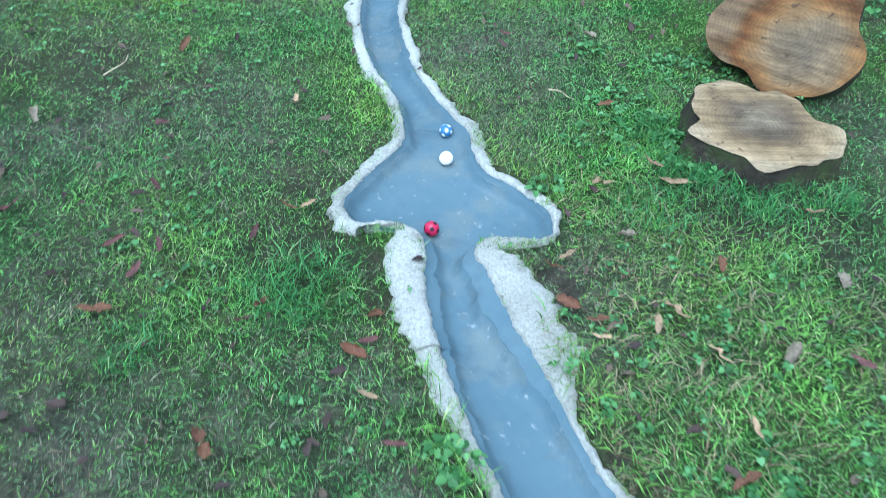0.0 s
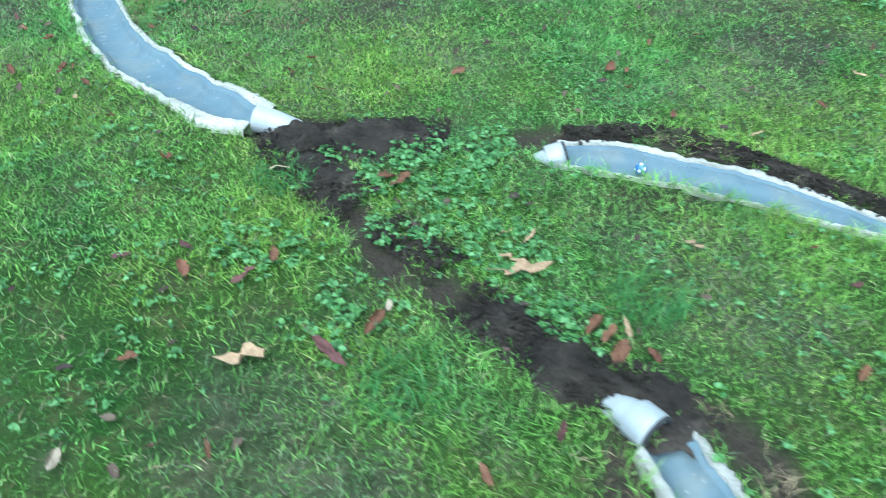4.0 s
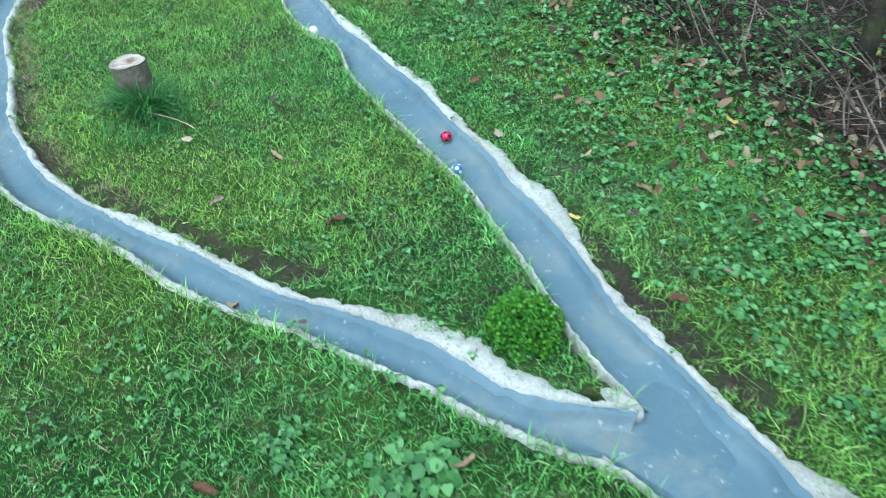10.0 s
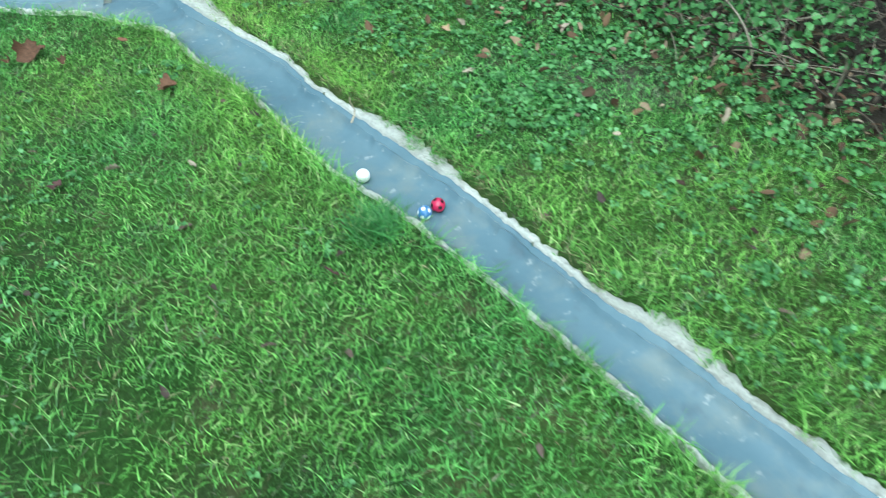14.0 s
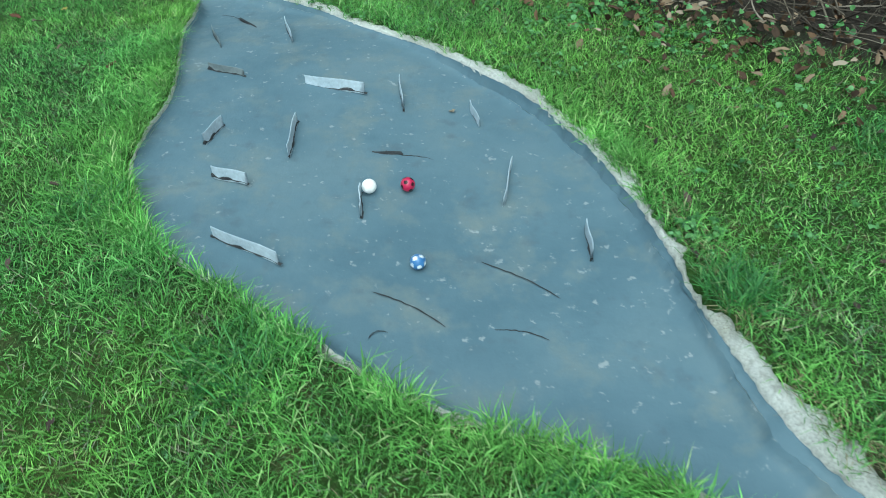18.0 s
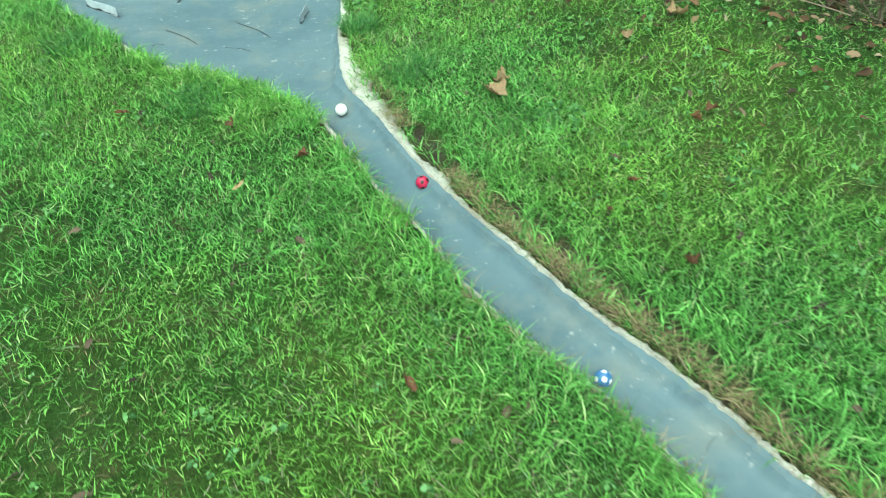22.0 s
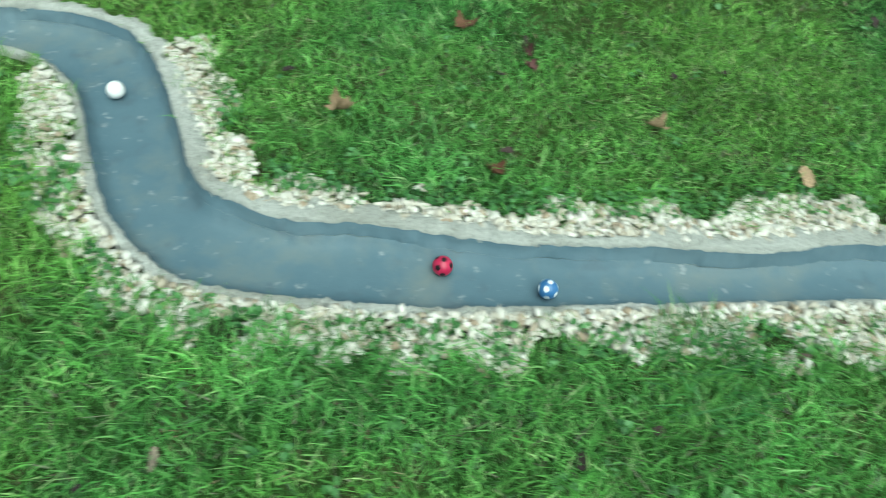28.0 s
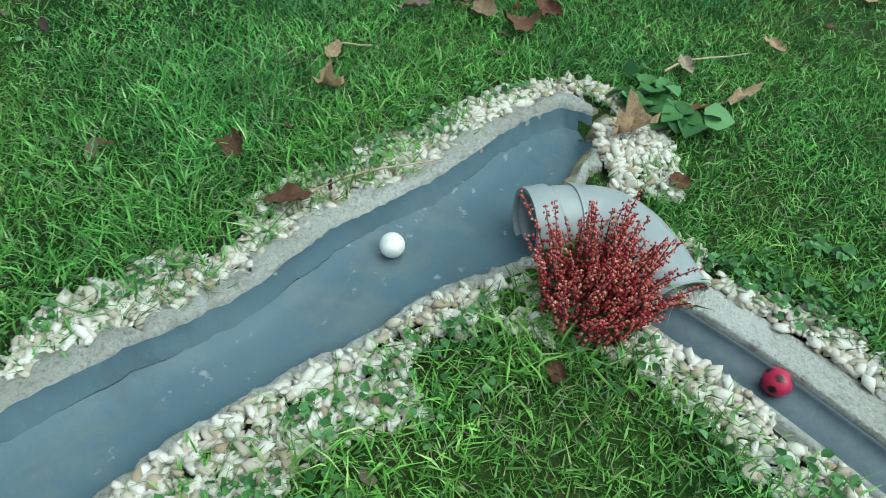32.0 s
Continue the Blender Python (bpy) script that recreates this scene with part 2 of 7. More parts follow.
def thing(name, label, category, group="", kind="", at=None):
    ob = new(name)
    ob.empty_display_size = 0.05
    if at is not None:
        ob.matrix_basis = at
    return tagged(ob, label, category, group, kind)


def sub(name, me, parent, label=""):
    ob = new(name, me)
    ob.parent = parent
    return tagged(ob, label)


def part(name, bm, mat, parent, label="", smooth=True):
    me = bpy.data.meshes.new(name)
    bm.normal_update()
    bm.to_mesh(me)
    bm.free()
    me.materials.append(mat)
    if smooth:
        me.shade_smooth()
    return sub(name, me, parent, label)


def spline(points, step):
    """Catmull-Rom through the points, resampled at an even step."""
    p = np.array(points, float)
    p = np.vstack([2 * p[0] - p[1], p, 2 * p[-1] - p[-2]])
    out = []
    for i in range(1, len(p) - 2):
        t = np.linspace(0, 1, 12, endpoint=False)[:, None]
        a, b, c, d = p[i - 1], p[i], p[i + 1], p[i + 2]
        out.append(0.5 * (2 * b + (c - a) * t + (2 * a - 5 * b + 4 * c - d) * t**2 + (3 * b - a - 3 * c + d) * t**3))
    out = np.vstack([*out, p[-2:-1]])
    s = np.r_[0, np.cumsum(np.linalg.norm(np.diff(out, axis=0), axis=1))]
    n = max(int(s[-1] / step), 2) if step < 1 else int(step)
    u = np.linspace(0, s[-1], n + 1)
    return np.stack([np.interp(u, s, out[:, k]) for k in range(out.shape[1])], 1)


def wobble(x, y, scale, seed=0.0):
    return noise.noise(Vector((x * scale, y * scale, seed)))


# ---- the plan of the marble run: left and right edge of each stretch of bed ----
RUN = {}
RUN["top"] = ([(-.36, 3.5), (-.30, 2.89), (-.27, 2.52), (-.202, 2.224), (-.117, 2.02), (-.083, 1.858), (-.08, 1.753), (-.142, 1.641), (-.199, 1.538), (-.224, 1.47), (-.214, 1.413), (-.176, 1.376), (-.085, 1.366), (-.033, 1.352), (-.007, 1.305), (-.001, 1.157), (.015, 1.047), (.032, .97)],
            [(-.20, 3.5), (-.14, 2.90), (-.135, 2.63), (-.083, 2.319), (-.051, 2.181), (.011, 2.026), (.072, 1.902), (.118, 1.814), (.129, 1.721), (.158, 1.616), (.211, 1.573), (.281, 1.497), (.326, 1.433), (.32, 1.354), (.285, 1.326), (.205, 1.328), (.136, 1.319), (.118, 1.274), (.145, 1.213), (.172, 1.111), (.201, 1.029)])
RUN["upper"] = ([(.032, .97), (.068, .858), (.115, .72), (.18, .57), (.28, .37), (.36, .25), (.46, .08), (.57, -.05), (.69, -.20), (.82, -.30), (.97, -.41), (1.08, -.48), (1.19, -.55), (1.33, -.58)],
              [(.201, 1.029), (.237, .942), (.268, .86), (.31, .74), (.36, .62), (.43, .47), (.54, .30), (.64, .15), (.76, .01), (.86, -.07), (.95, -.17), (1.04, -.23), (1.11, -.30), (1.21, -.36), (1.28, -.43), (1.37, -.50)])
RUN["right_branch"] = ([(2.39, -.77), (2.63, -.83), (2.83, -.89), (3.04, -.98), (3.21, -1.05), (3.37, -1.12), (3.56, -1.29), (3.71, -1.48), (3.83, -1.66), (3.96, -1.84), (4.08, -2.04), (4.14, -2.2), (4.23, -2.37), (4.35, -2.53), (4.48, -2.65), (4.59, -2.93), (4.69, -3.1), (4.83, -3.32), (4.93, -3.47), (5.03, -3.62), (5.12, -3.76), (5.19, -3.92), (5.29, -4.12), (5.36, -4.29), (5.43, -4.44), (5.52, -4.58)],
                     [(2.39, -.65), (2.59, -.64), (2.78, -.71), (3.01, -.79), (3.18, -.90), (3.36, -1.03), (3.58, -1.19), (3.78, -1.36), (3.98, -1.60), (4.10, -1.78), (4.22, -1.98), (4.35, -2.21), (4.46, -2.43), (4.59, -2.60), (4.74, -2.83), (4.88, -3.03), (4.97, -3.20), (5.06, -3.36), (5.16, -3.51), (5.25, -3.70), (5.35, -3.87), (5.45, -4.10), (5.52, -4.28), (5.62, -4.43), (5.71, -4.58)])
RUN["left_branch"] = ([(2.47, -1.84), (2.55, -2.06), (2.63, -2.28), (2.71, -2.50), (2.80, -2.68), (2.88, -2.80), (2.98, -2.92), (3.12, -3.17), (3.32, -3.50), (3.48, -3.71), (3.63, -3.85), (3.79, -3.95), (3.95, -4.02), (4.12, -4.11), (4.30, -4.23), (4.50, -4.33), (4.68, -4.39), (4.87, -4.48), (5.06, -4.57), (5.20, -4.65), (5.33, -4.71), (5.44, -4.74)],
                    [(2.56, -1.76), (2.66, -2.01), (2.75, -2.24), (2.84, -2.49), (2.95, -2.69), (3.05, -2.85), (3.16, -3.03), (3.33, -3.34), (3.48, -3.53), (3.66, -3.72), (3.85, -3.86), (4.03, -3.96), (4.14, -4.02), (4.31, -4.10), (4.58, -4.25), (4.79, -4.32), (4.99, -4.40), (5.13, -4.49), (5.22, -4.55), (5.36, -4.59), (5.52, -4.60)])
RUN["junction"] = ([(5.44, -4.74), (5.50, -4.79), (5.59, -4.87), (5.68, -4.93), (5.76, -5.01), (5.86, -5.26), (5.98, -5.47), (6.05, -5.64), (6.11, -5.81), (6.172, -5.98), (6.248, -6.11), (6.335, -6.26), (6.48, -6.57), (6.59, -6.82), (6.66, -7.00), (6.73, -7.19), (6.81, -7.36), (6.84, -7.47)],
                 [(5.71, -4.58), (5.78, -4.69), (5.85, -4.82), (5.95, -5.01), (6.08, -5.23), (6.16, -5.38), (6.21, -5.55), (6.30, -5.74), (6.37, -5.88), (6.44, -6.03), (6.52, -6.2), (6.63, -6.49), (6.70, -6.68), (6.80, -6.87), (6.87, -7.05), (6.95, -7.23), (7.01, -7.35)])
RUN["plate"] = ([(6.84, -7.47), (6.82, -7.61), (6.79, -7.75), (6.79, -7.91), (6.79, -8.1), (6.77, -8.33), (6.71, -8.52), (6.68, -8.7), (6.72, -8.90), (6.79, -9.09), (6.90, -9.24), (7.02, -9.37), (7.14, -9.5), (7.30, -9.67), (7.47, -9.80), (7.60, -9.88), (7.77, -10.01), (7.87, -10.13), (7.95, -10.25)],
              [(7.01, -7.35), (7.12, -7.46), (7.22, -7.56), (7.33, -7.68), (7.43, -7.82), (7.52, -7.94), (7.67, -8.12), (7.81, -8.35), (7.94, -8.62), (8.01, -8.92), (8.03, -9.15), (8.03, -9.38), (8.01, -9.57), (8.01, -9.72), (8.01, -9.86), (8.03, -10.02), (8.08, -10.14), (8.12, -10.24)])
RUN["lower"] = ([(7.95, -10.25), (8.06, -10.52), (8.12, -10.69), (8.20, -10.84), (8.29, -11.08), (8.39, -11.27), (8.52, -11.46), (8.61, -11.63), (8.69, -11.79), (8.84, -12.01), (8.98, -12.24), (9.08, -12.42), (9.18, -12.63), (9.27, -12.82), (9.37, -12.99), (9.46, -13.13), (9.56, -13.22), (9.67, -13.37), (9.75, -13.47), (9.89, -13.57), (10.04, -13.75)],
              [(8.12, -10.24), (8.25, -10.59), (8.38, -10.87), (8.49, -11.08), (8.59, -11.27), (8.70, -11.44), (8.77, -11.58), (8.85, -11.75), (9.02, -12.03), (9.15, -12.25), (9.27, -12.44), (9.37, -12.67), (9.45, -12.84), (9.54, -12.97), (9.66, -13.11), (9.80, -13.28), (9.95, -13.43), (10.11, -13.58)])
RUN["bends"] = ([(10.04, -13.75), (10.14, -13.86), (10.22, -13.92), (10.36, -13.97), (10.44, -14.03), (10.51, -14.13), (10.54, -14.24), (10.53, -14.36), (10.47, -14.52), (10.41, -14.70), (10.40, -14.85), (10.43, -14.97), (10.495, -15.06), (10.60, -15.18), (10.715, -15.295), (10.815, -15.385), (10.92, -15.472), (11.065, -15.592)],
              [(10.11, -13.58), (10.21, -13.70), (10.39, -13.83), (10.52, -13.92), (10.63, -14.02), (10.70, -14.11), (10.74, -14.24), (10.71, -14.41), (10.64, -14.60), (10.58, -14.76), (10.61, -14.88), (10.67, -14.99), (10.77, -15.08), (10.86, -15.19), (10.97, -15.32), (11.10, -15.44), (11.19, -15.52)])
RUN["last"] = ([(11.065, -15.592), (11.225, -15.725), (11.335, -15.818), (11.40, -15.870), (11.465, -15.93), (11.50, -16.0), (11.60, -16.065), (11.695, -16.148), (11.775, -16.232), (11.83, -16.285), (11.91, -16.352), (11.985, -16.45), (12.03, -16.515), (12.17, -16.545), (12.27, -16.575), (12.38, -16.615)],
             [(11.19, -15.52), (11.324, -15.655), (11.40, -15.714), (11.50, -15.775), (11.59, -15.85), (11.665, -15.915), (11.735, -15.985), (11.80, -16.05), (11.875, -16.105), (11.985, -16.165), (12.085, -16.25), (12.185, -16.335), (12.26, -16.385), (12.345, -16.440), (12.41, -16.498), (12.44, -16.545), (12.43, -16.60)])
BED = -0.045
# rims: width of the left and right one, their height, and the width of the painted side wall left and right
RIM = {"top": (.032, .026, .010, .014, .014), "upper": (.018, .014, .005, .012, .016), "right_branch": (.003, .020, .002, .008, .015), "left_branch": (.014, .016, .004, .010, .014), "junction": (.006, .016, .001, .010, .016),
       "plate": (.005, .040, .008, .010, .014), "lower": (.004, .008, -.004, .010, .016), "bends": (.020, .038, .012, .012, .014), "last": (.018, .046, .014, .012, .016)}
# places where a rim swells: x, y, reach, more on the left, more on the right
SWELL = [(-.01, 1.22, .26, .055, 0), (.03, 1.0, .2, .02, .0), (.18, 1.10, .25, 0, .10), (.24, .93, .14, 0, .02), (1.2, -.58, .3, .05, .035), (4.05, -1.65, .25, 0, .03), (4.5, -2.45, .2, 0, .035),
         (4.9, -3.05, .3, 0, .02), (5.3, -3.75, .3, 0, .04), (5.1, -4.46, .34, 0, .05), (12.40, -16.60, .13, .05, .012), (4.15, -4.0, .2, 0, .025), (2.75, -2.6, .2, .02, 0), (2.9, -2.9, .2, .025, 0), (5.9, -4.88, .18, 0, .06),
         (6.42, -5.95, .25, 0, .05), (6.8, -6.85, .2, 0, .035), (8.04, -9.95, .2, 0, .045), (8.02, -9.55, .15, 0, -.04), (8.26, -10.62, .1, 0, .025), (9.05, -12.08, .1, 0, .02), (10.3, -13.75, .3, 0, .035)]
EDGES = {}
for key, (left, right) in RUN.items():
    n = int(max(len(spline(left, 0.022)), len(spline(right, 0.022))))
    EDGES[key] = (spline(left, n), spline(right, n))


def gutter_sides():
    line = spline([(11.985, -16.64), (11.937, -16.70), (11.848, -16.823), (11.765, -16.920), (11.68, -17.015), (11.45, -17.27)], 0.05)
    way = np.gradient(line, axis=0)
    out = np.stack([-way[:, 1], way[:, 0]], 1) / np.linalg.norm(way, axis=1)[:, None]
    return line, line - out * 0.046, line + out * 0.09


GUTTER_LINE, *gutter_edges = gutter_sides()
FOOTPRINT = {**EDGES, "gutter": tuple(gutter_edges)}


def nearest(p, line):
    """Distance of places to a dense line, and the nearest place on it."""
    parts = []
    for c in np.array_split(p, max(len(p) // 1500, 1)):
        d = ((c[:, None] - line[None]) ** 2).sum(-1)
        i = d.argmin(1)
        parts.append(np.c_[np.sqrt(d[np.arange(len(c)), i]), line[i]])
    return np.vstack(parts)


def inside_run(x, y):
    """Signed distance of places to the nearest bed edge, negative inside a bed, and the nearest place on that edge."""
    pts = np.stack([x, y], 1)
    best, inside = np.c_[np.full(len(pts), 9.0), pts], np.zeros(len(pts), bool)
    for a, b in FOOTPRINT.values():
        ring = np.vstack([a, b[::-1]])
        lo, hi = ring.min(0) - 0.3, ring.max(0) + 0.3
        sel = np.where(((pts > lo) & (pts < hi)).all(1))[0]
        p = pts[sel]
        rough_d = nearest(p, np.vstack([a[::6], b[::6]]))[:, 0]
        sel, p = sel[rough_d < 0.9], p[rough_d < 0.9]
        near = nearest(p, np.vstack([a[::4], b[::4]]))
        fine = near[:, 0] < 0.16
        if fine.any():
            near[fine] = nearest(p[fine], np.vstack([spline(a, 0.012), spline(b, 0.012)]))
        q, odd = np.roll(ring, -1, 0), np.zeros(len(p), bool)
        for (x1, y1), (x2, y2) in zip(ring, q):
            if y1 != y2:
                odd ^= ((y1 > p[:, 1]) != (y2 > p[:, 1])) & (p[:, 0] < (x2 - x1) * (p[:, 1] - y1) / (y2 - y1) + x1)
        inside[sel] |= odd
        closer = near[:, 0] < best[sel, 0]
        best[sel[closer]] = near[closer]
    return np.where(inside, -best[:, 0], best[:, 0]), best[:, 1:]


def drift(x, y, scale, seed=0.0):
    """Soft noise over arrays, about -1 to 1."""
    x, y = x * scale + seed * 7.31, y * scale - seed * 3.17
    return (np.sin(x + 1.7 * np.sin(0.7 * y + seed)) * np.sin(y + 1.3 * np.sin(0.9 * x)) + 0.5 * np.sin(2.3 * x - 1.1 * y + 2) * np.sin(1.9 * y + 0.8 * x + 1)) / 1.3


def ease(v, a, b):
    k = np.clip((v - a) / (b - a), 0, 1)
    return k * k * (3 - 2 * k)


def plate_rise(x, y):
    """How far the wide plate lies higher towards its outer edge, so that it drains down the garden."""
    return ease(-y, 7.45, 8.1) * ease(y, -10.0, -9.45) * np.clip(.045 - .085 * (x - 7.2) + .02 * (y + 8.8), 0, .06)


def lawn_height(x, y):
    """The lawn's own gentle unevenness, and its swell beside the plate."""
    return 0.65 * plate_rise(x, y) * ease(x, 5.8, 6.6) + 0.010 * np.sin(1.7 * x + 0.6 * y) * np.sin(1.3 * y - 0.5 * x) + 0.006 * np.sin(5.1 * x + 2) * np.sin(4.3 * y + 1)


def worn_lawn(x, y):
    """How worn and dry the lawn is: trampled and mossy where the run begins, in drifts elsewhere."""
    start = np.clip((y + 2.4) / 2.6, 0, 1) * (0.50 + 0.45 * drift(x, y, 3.1, 5.0) - 0.25 * np.clip((x - 0.35) * 4, 0, 1))
    drifts = np.clip(0.9 * drift(x, y, 1.9, 9.0) - 0.42, 0, 0.45) + np.clip(0.8 * drift(x, y, 6.5, 3.0) - 0.5, 0, 0.4)
    drifts = drifts * np.where(y < -7.0, 0.35, 1.1)
    return np.clip(np.maximum(start, drifts) + 0.15 * drift(x, y, 13, 1.0) - 0.05, 0, 1)


def fast_mesh(name, verts, tris, mat, smooth=False):
    """A mesh from arrays of places and triangles."""
    me = bpy.data.meshes.new(name)
    me.vertices.add(len(verts))
    me.vertices.foreach_set("co", np.ascontiguousarray(verts, dtype=np.float32).ravel())
    me.loops.add(tris.size)
    me.loops.foreach_set("vertex_index", np.ascontiguousarray(tris, dtype=np.int32).ravel())
    me.polygons.add(len(tris))
    me.polygons.foreach_set("loop_start", np.arange(0, tris.size, 3, dtype=np.int32))
    me.polygons.foreach_set("loop_total", np.full(len(tris), 3, np.int32))
    me.materials.append(mat)
    me.update(calc_edges=True)
    if smooth:
        me.shade_smooth()
    return me


# ---- the ground: one sheet, let down under the run ----
STEP = 0.045
gx, gy = np.arange(-3.0, 14.6, STEP), np.arange(-19.0, 4.6, STEP)
allx = np.r_[-900, -200, -60, -20, -8, -4, gx, 16, 20, 40, 100, 300, 900]
ally = np.r_[-900, -200, -60, -30, -22, -20, gy, 5.5, 8, 14, 30, 80, 300, 900]
GX, GY = np.meshgrid(allx, ally)
flat_x, flat_y = GX.ravel(), GY.ravel()
SD, FOOT = inside_run(flat_x, flat_y)
fork = (flat_x > 5.44) & (flat_x < 5.72) & (flat_y > -4.76) & (flat_y < -4.585) & (flat_y < -4.60 + (flat_x - 5.50) * 0.1) & (flat_y > -4.74 + (flat_x - 5.44) * 0.59) & (flat_y < -4.74 + (flat_x - 5.44) * 2.4)
SD = np.where(fork, -0.2, SD)
# draw the sheet's nearest corners onto a line just outside the beds, so that its edge follows them
off = np.stack([flat_x, flat_y], 1) - FOOT
off *= np.where(SD < 0, -1, 1)[:, None]
size = np.maximum(np.linalg.norm(off, axis=1), 1e-6)
snap = np.abs(SD - 0.016) < 0.62 * STEP
flat_x = np.where(snap, FOOT[:, 0] + off[:, 0] / size * 0.016, flat_x)
flat_y = np.where(snap, FOOT[:, 1] + off[:, 1] / size * 0.016, flat_y)


def band(points, radius):
    """Closeness to a line of places: 1 on it, 0 past the radius."""
    line = spline(points, 0.04)
    lo, hi = line.min(0) - radius, line.max(0) + radius
    sel = np.where((flat_x > lo[0]) & (flat_x < hi[0]) & (flat_y > lo[1]) & (flat_y < hi[1]))[0]
    out = np.zeros(len(flat_x))
    p = np.stack([flat_x[sel], flat_y[sel]], 1)
    out[sel] = np.clip(1.3 - np.sqrt(((p[:, None] - line[None]) ** 2).sum(-1)).min(1) / radius * 1.3, 0, 1)
    return out


patchy = np.array([wobble(a, b, 9.0, 3.0) for a, b in zip(flat_x, flat_y)])
SOILS = np.zeros(len(flat_x))
for points, radius in (
        ([(1.36, -.60), (1.6, -.62), (1.95, -.62)], .13),
        ([(1.5, -.68), (1.65, -.95), (1.85, -1.25), (2.1, -1.45), (2.35, -1.68), (2.5, -1.75)], .10),
        ([(2.3, -.62), (2.6, -.57), (2.9, -.66), (3.3, -.9), (3.6, -1.13), (3.9, -1.45)], .10),
        ([(2.66, -1.76), (2.78, -2.0), (2.86, -2.25)], .10), ([(2.40, -1.85), (2.45, -2.1), (2.52, -2.3)], .09),
        ([(2.62, -2.6), (2.75, -2.85), (2.95, -3.05)], .09),
        ([(3.25, -3.15), (3.5, -3.5), (3.75, -3.73), (4.1, -3.93), (4.4, -4.08), (4.7, -4.2)], .05),
        ([(5.45, -3.9), (5.6, -4.2), (5.75, -4.45), (5.88, -4.62)], .045),
        ([(8.12, -10.05), (8.25, -10.4), (8.45, -10.8), (8.62, -11.1), (8.85, -11.55), (9.1, -11.95), (9.35, -12.45), (9.6, -12.9), (9.9, -13.25)], .045),
        ([(.30, 1.22), (.33, 1.12)], .045), ([(-.14, 1.22), (-.10, 1.10)], .06), ([(6.796, -10.415), (6.91, -10.467)], .09),
       ):
    SOILS = np.maximum(SOILS, band(points, radius))
SOILS = np.clip(SOILS * 1.6 + patchy * 0.9 - 0.35, 0, 1)
for line, gap, radius in ((EDGES["bends"][0][36:], -.07, .06), (EDGES["bends"][1][48:], .085, .055), (EDGES["last"][0][:-28], -.07, .06), (EDGES["last"][1], .09, .06), (GUTTER_LINE, -.10, .05), (GUTTER_LINE, .13, .05), (spline([(12.40, -16.67), (12.30, -16.65), (12.18, -16.63)], .04), .01, .05)):
    way = np.gradient(line, axis=0)
    SOILS = np.maximum(SOILS, 0.5 * np.clip(2 * band(line + np.stack([-way[:, 1], way[:, 0]], 1) / np.linalg.norm(way, axis=1)[:, None] * gap, radius), 0, 1))
for line, gap, radius in ((EDGES["left_branch"][0][:70], -.05, .065), (EDGES["left_branch"][1][20:150], .055, .045), (EDGES["right_branch"][1][:70], .055, .05), (EDGES["right_branch"][1][-50:], .05, .04), (EDGES["lower"][1][:-70], .026, .028), (EDGES["upper"][1][10:50], .045, .035)):
    way = np.gradient(line, axis=0)
    strewn = band(line + np.stack([-way[:, 1], way[:, 0]], 1) / np.linalg.norm(way, axis=1)[:, None] * gap, radius)
    SOILS = np.maximum(SOILS, np.clip(strewn * (1.15 + 1.3 * patchy), 0, 1))
HEDGE_LINE = spline([(4.7, 1.2), (5.0, .3), (5.2, -.5), (5.42, -1.25), (5.75, -2.05), (6.3, -3.35), (6.85, -4.35), (7.3, -5.0), (7.75, -6.2), (8.1, -7.1), (8.45, -7.8), (8.98, -8.45), (9.6, -9.4), (10.3, -10.5), (10.95, -11.6), (11.85, -13.35), (12.9, -14.6)], 0.1)
hedge_way = np.gradient(HEDGE_LINE, axis=0)
HEDGE_OUT = np.stack([-hedge_way[:, 1], hedge_way[:, 0]], 1) / np.linalg.norm(hedge_way, axis=1)[:, None]
under_hedge = np.maximum(band(HEDGE_LINE + HEDGE_OUT * 0.45, 0.6), band(HEDGE_LINE + HEDGE_OUT * 1.1, 0.7))
SOILS = np.maximum(SOILS, np.clip(under_hedge * 1.5 + 0.5 * patchy, 0, 1) * np.where(flat_y < -9.5, 0.45, 1))
bare = np.array([wobble(a, b, 1.6, 11.0) + 0.5 * wobble(a, b, 6.0, 5.0) for a, b in zip(flat_x, flat_y)])
SOILS = np.maximum(SOILS, np.clip((bare - np.where(flat_y > 0.2, 0.25, 0.5)) * 3.0, 0, 0.5) * (flat_y > -3.5) * (SD > 0))
GZ = np.where((SD < 0.014) & ~snap, -0.13, np.where(snap, -0.014, 0) + lawn_height(flat_x, flat_y) - 0.02 * SOILS + 0.012 * patchy * (SOILS > 0.2))
GZ = np.where(np.abs(flat_x) + np.abs(flat_y) > 60, 0, GZ)
nx, ny = len(allx), len(ally)
idx = np.arange(nx * ny).reshape(ny, nx)
quads = np.stack([idx[:-1, :-1], idx[:-1, 1:], idx[1:, 1:], idx[1:, :-1]], -1).reshape(-1, 4)
ground_mesh = fast_mesh("ground", np.stack([flat_x, flat_y, GZ], 1), np.vstack([quads[:, [0, 1, 2]], quads[:, [0, 2, 3]]]), GROUND, True)
soil_layer = ground_mesh.attributes.new("soil", "FLOAT", "POINT")
soil_layer.data.foreach_set("value", SOILS.astype(np.float32))
ground_mesh.attributes.new("worn", "FLOAT", "POINT").data.foreach_set("value", worn_lawn(flat_x, flat_y).astype(np.float32))
ground = tagged(new("ground", ground_mesh), "mown green lawn with moss, bare soil and worn patches", "lawn", kind="structure")


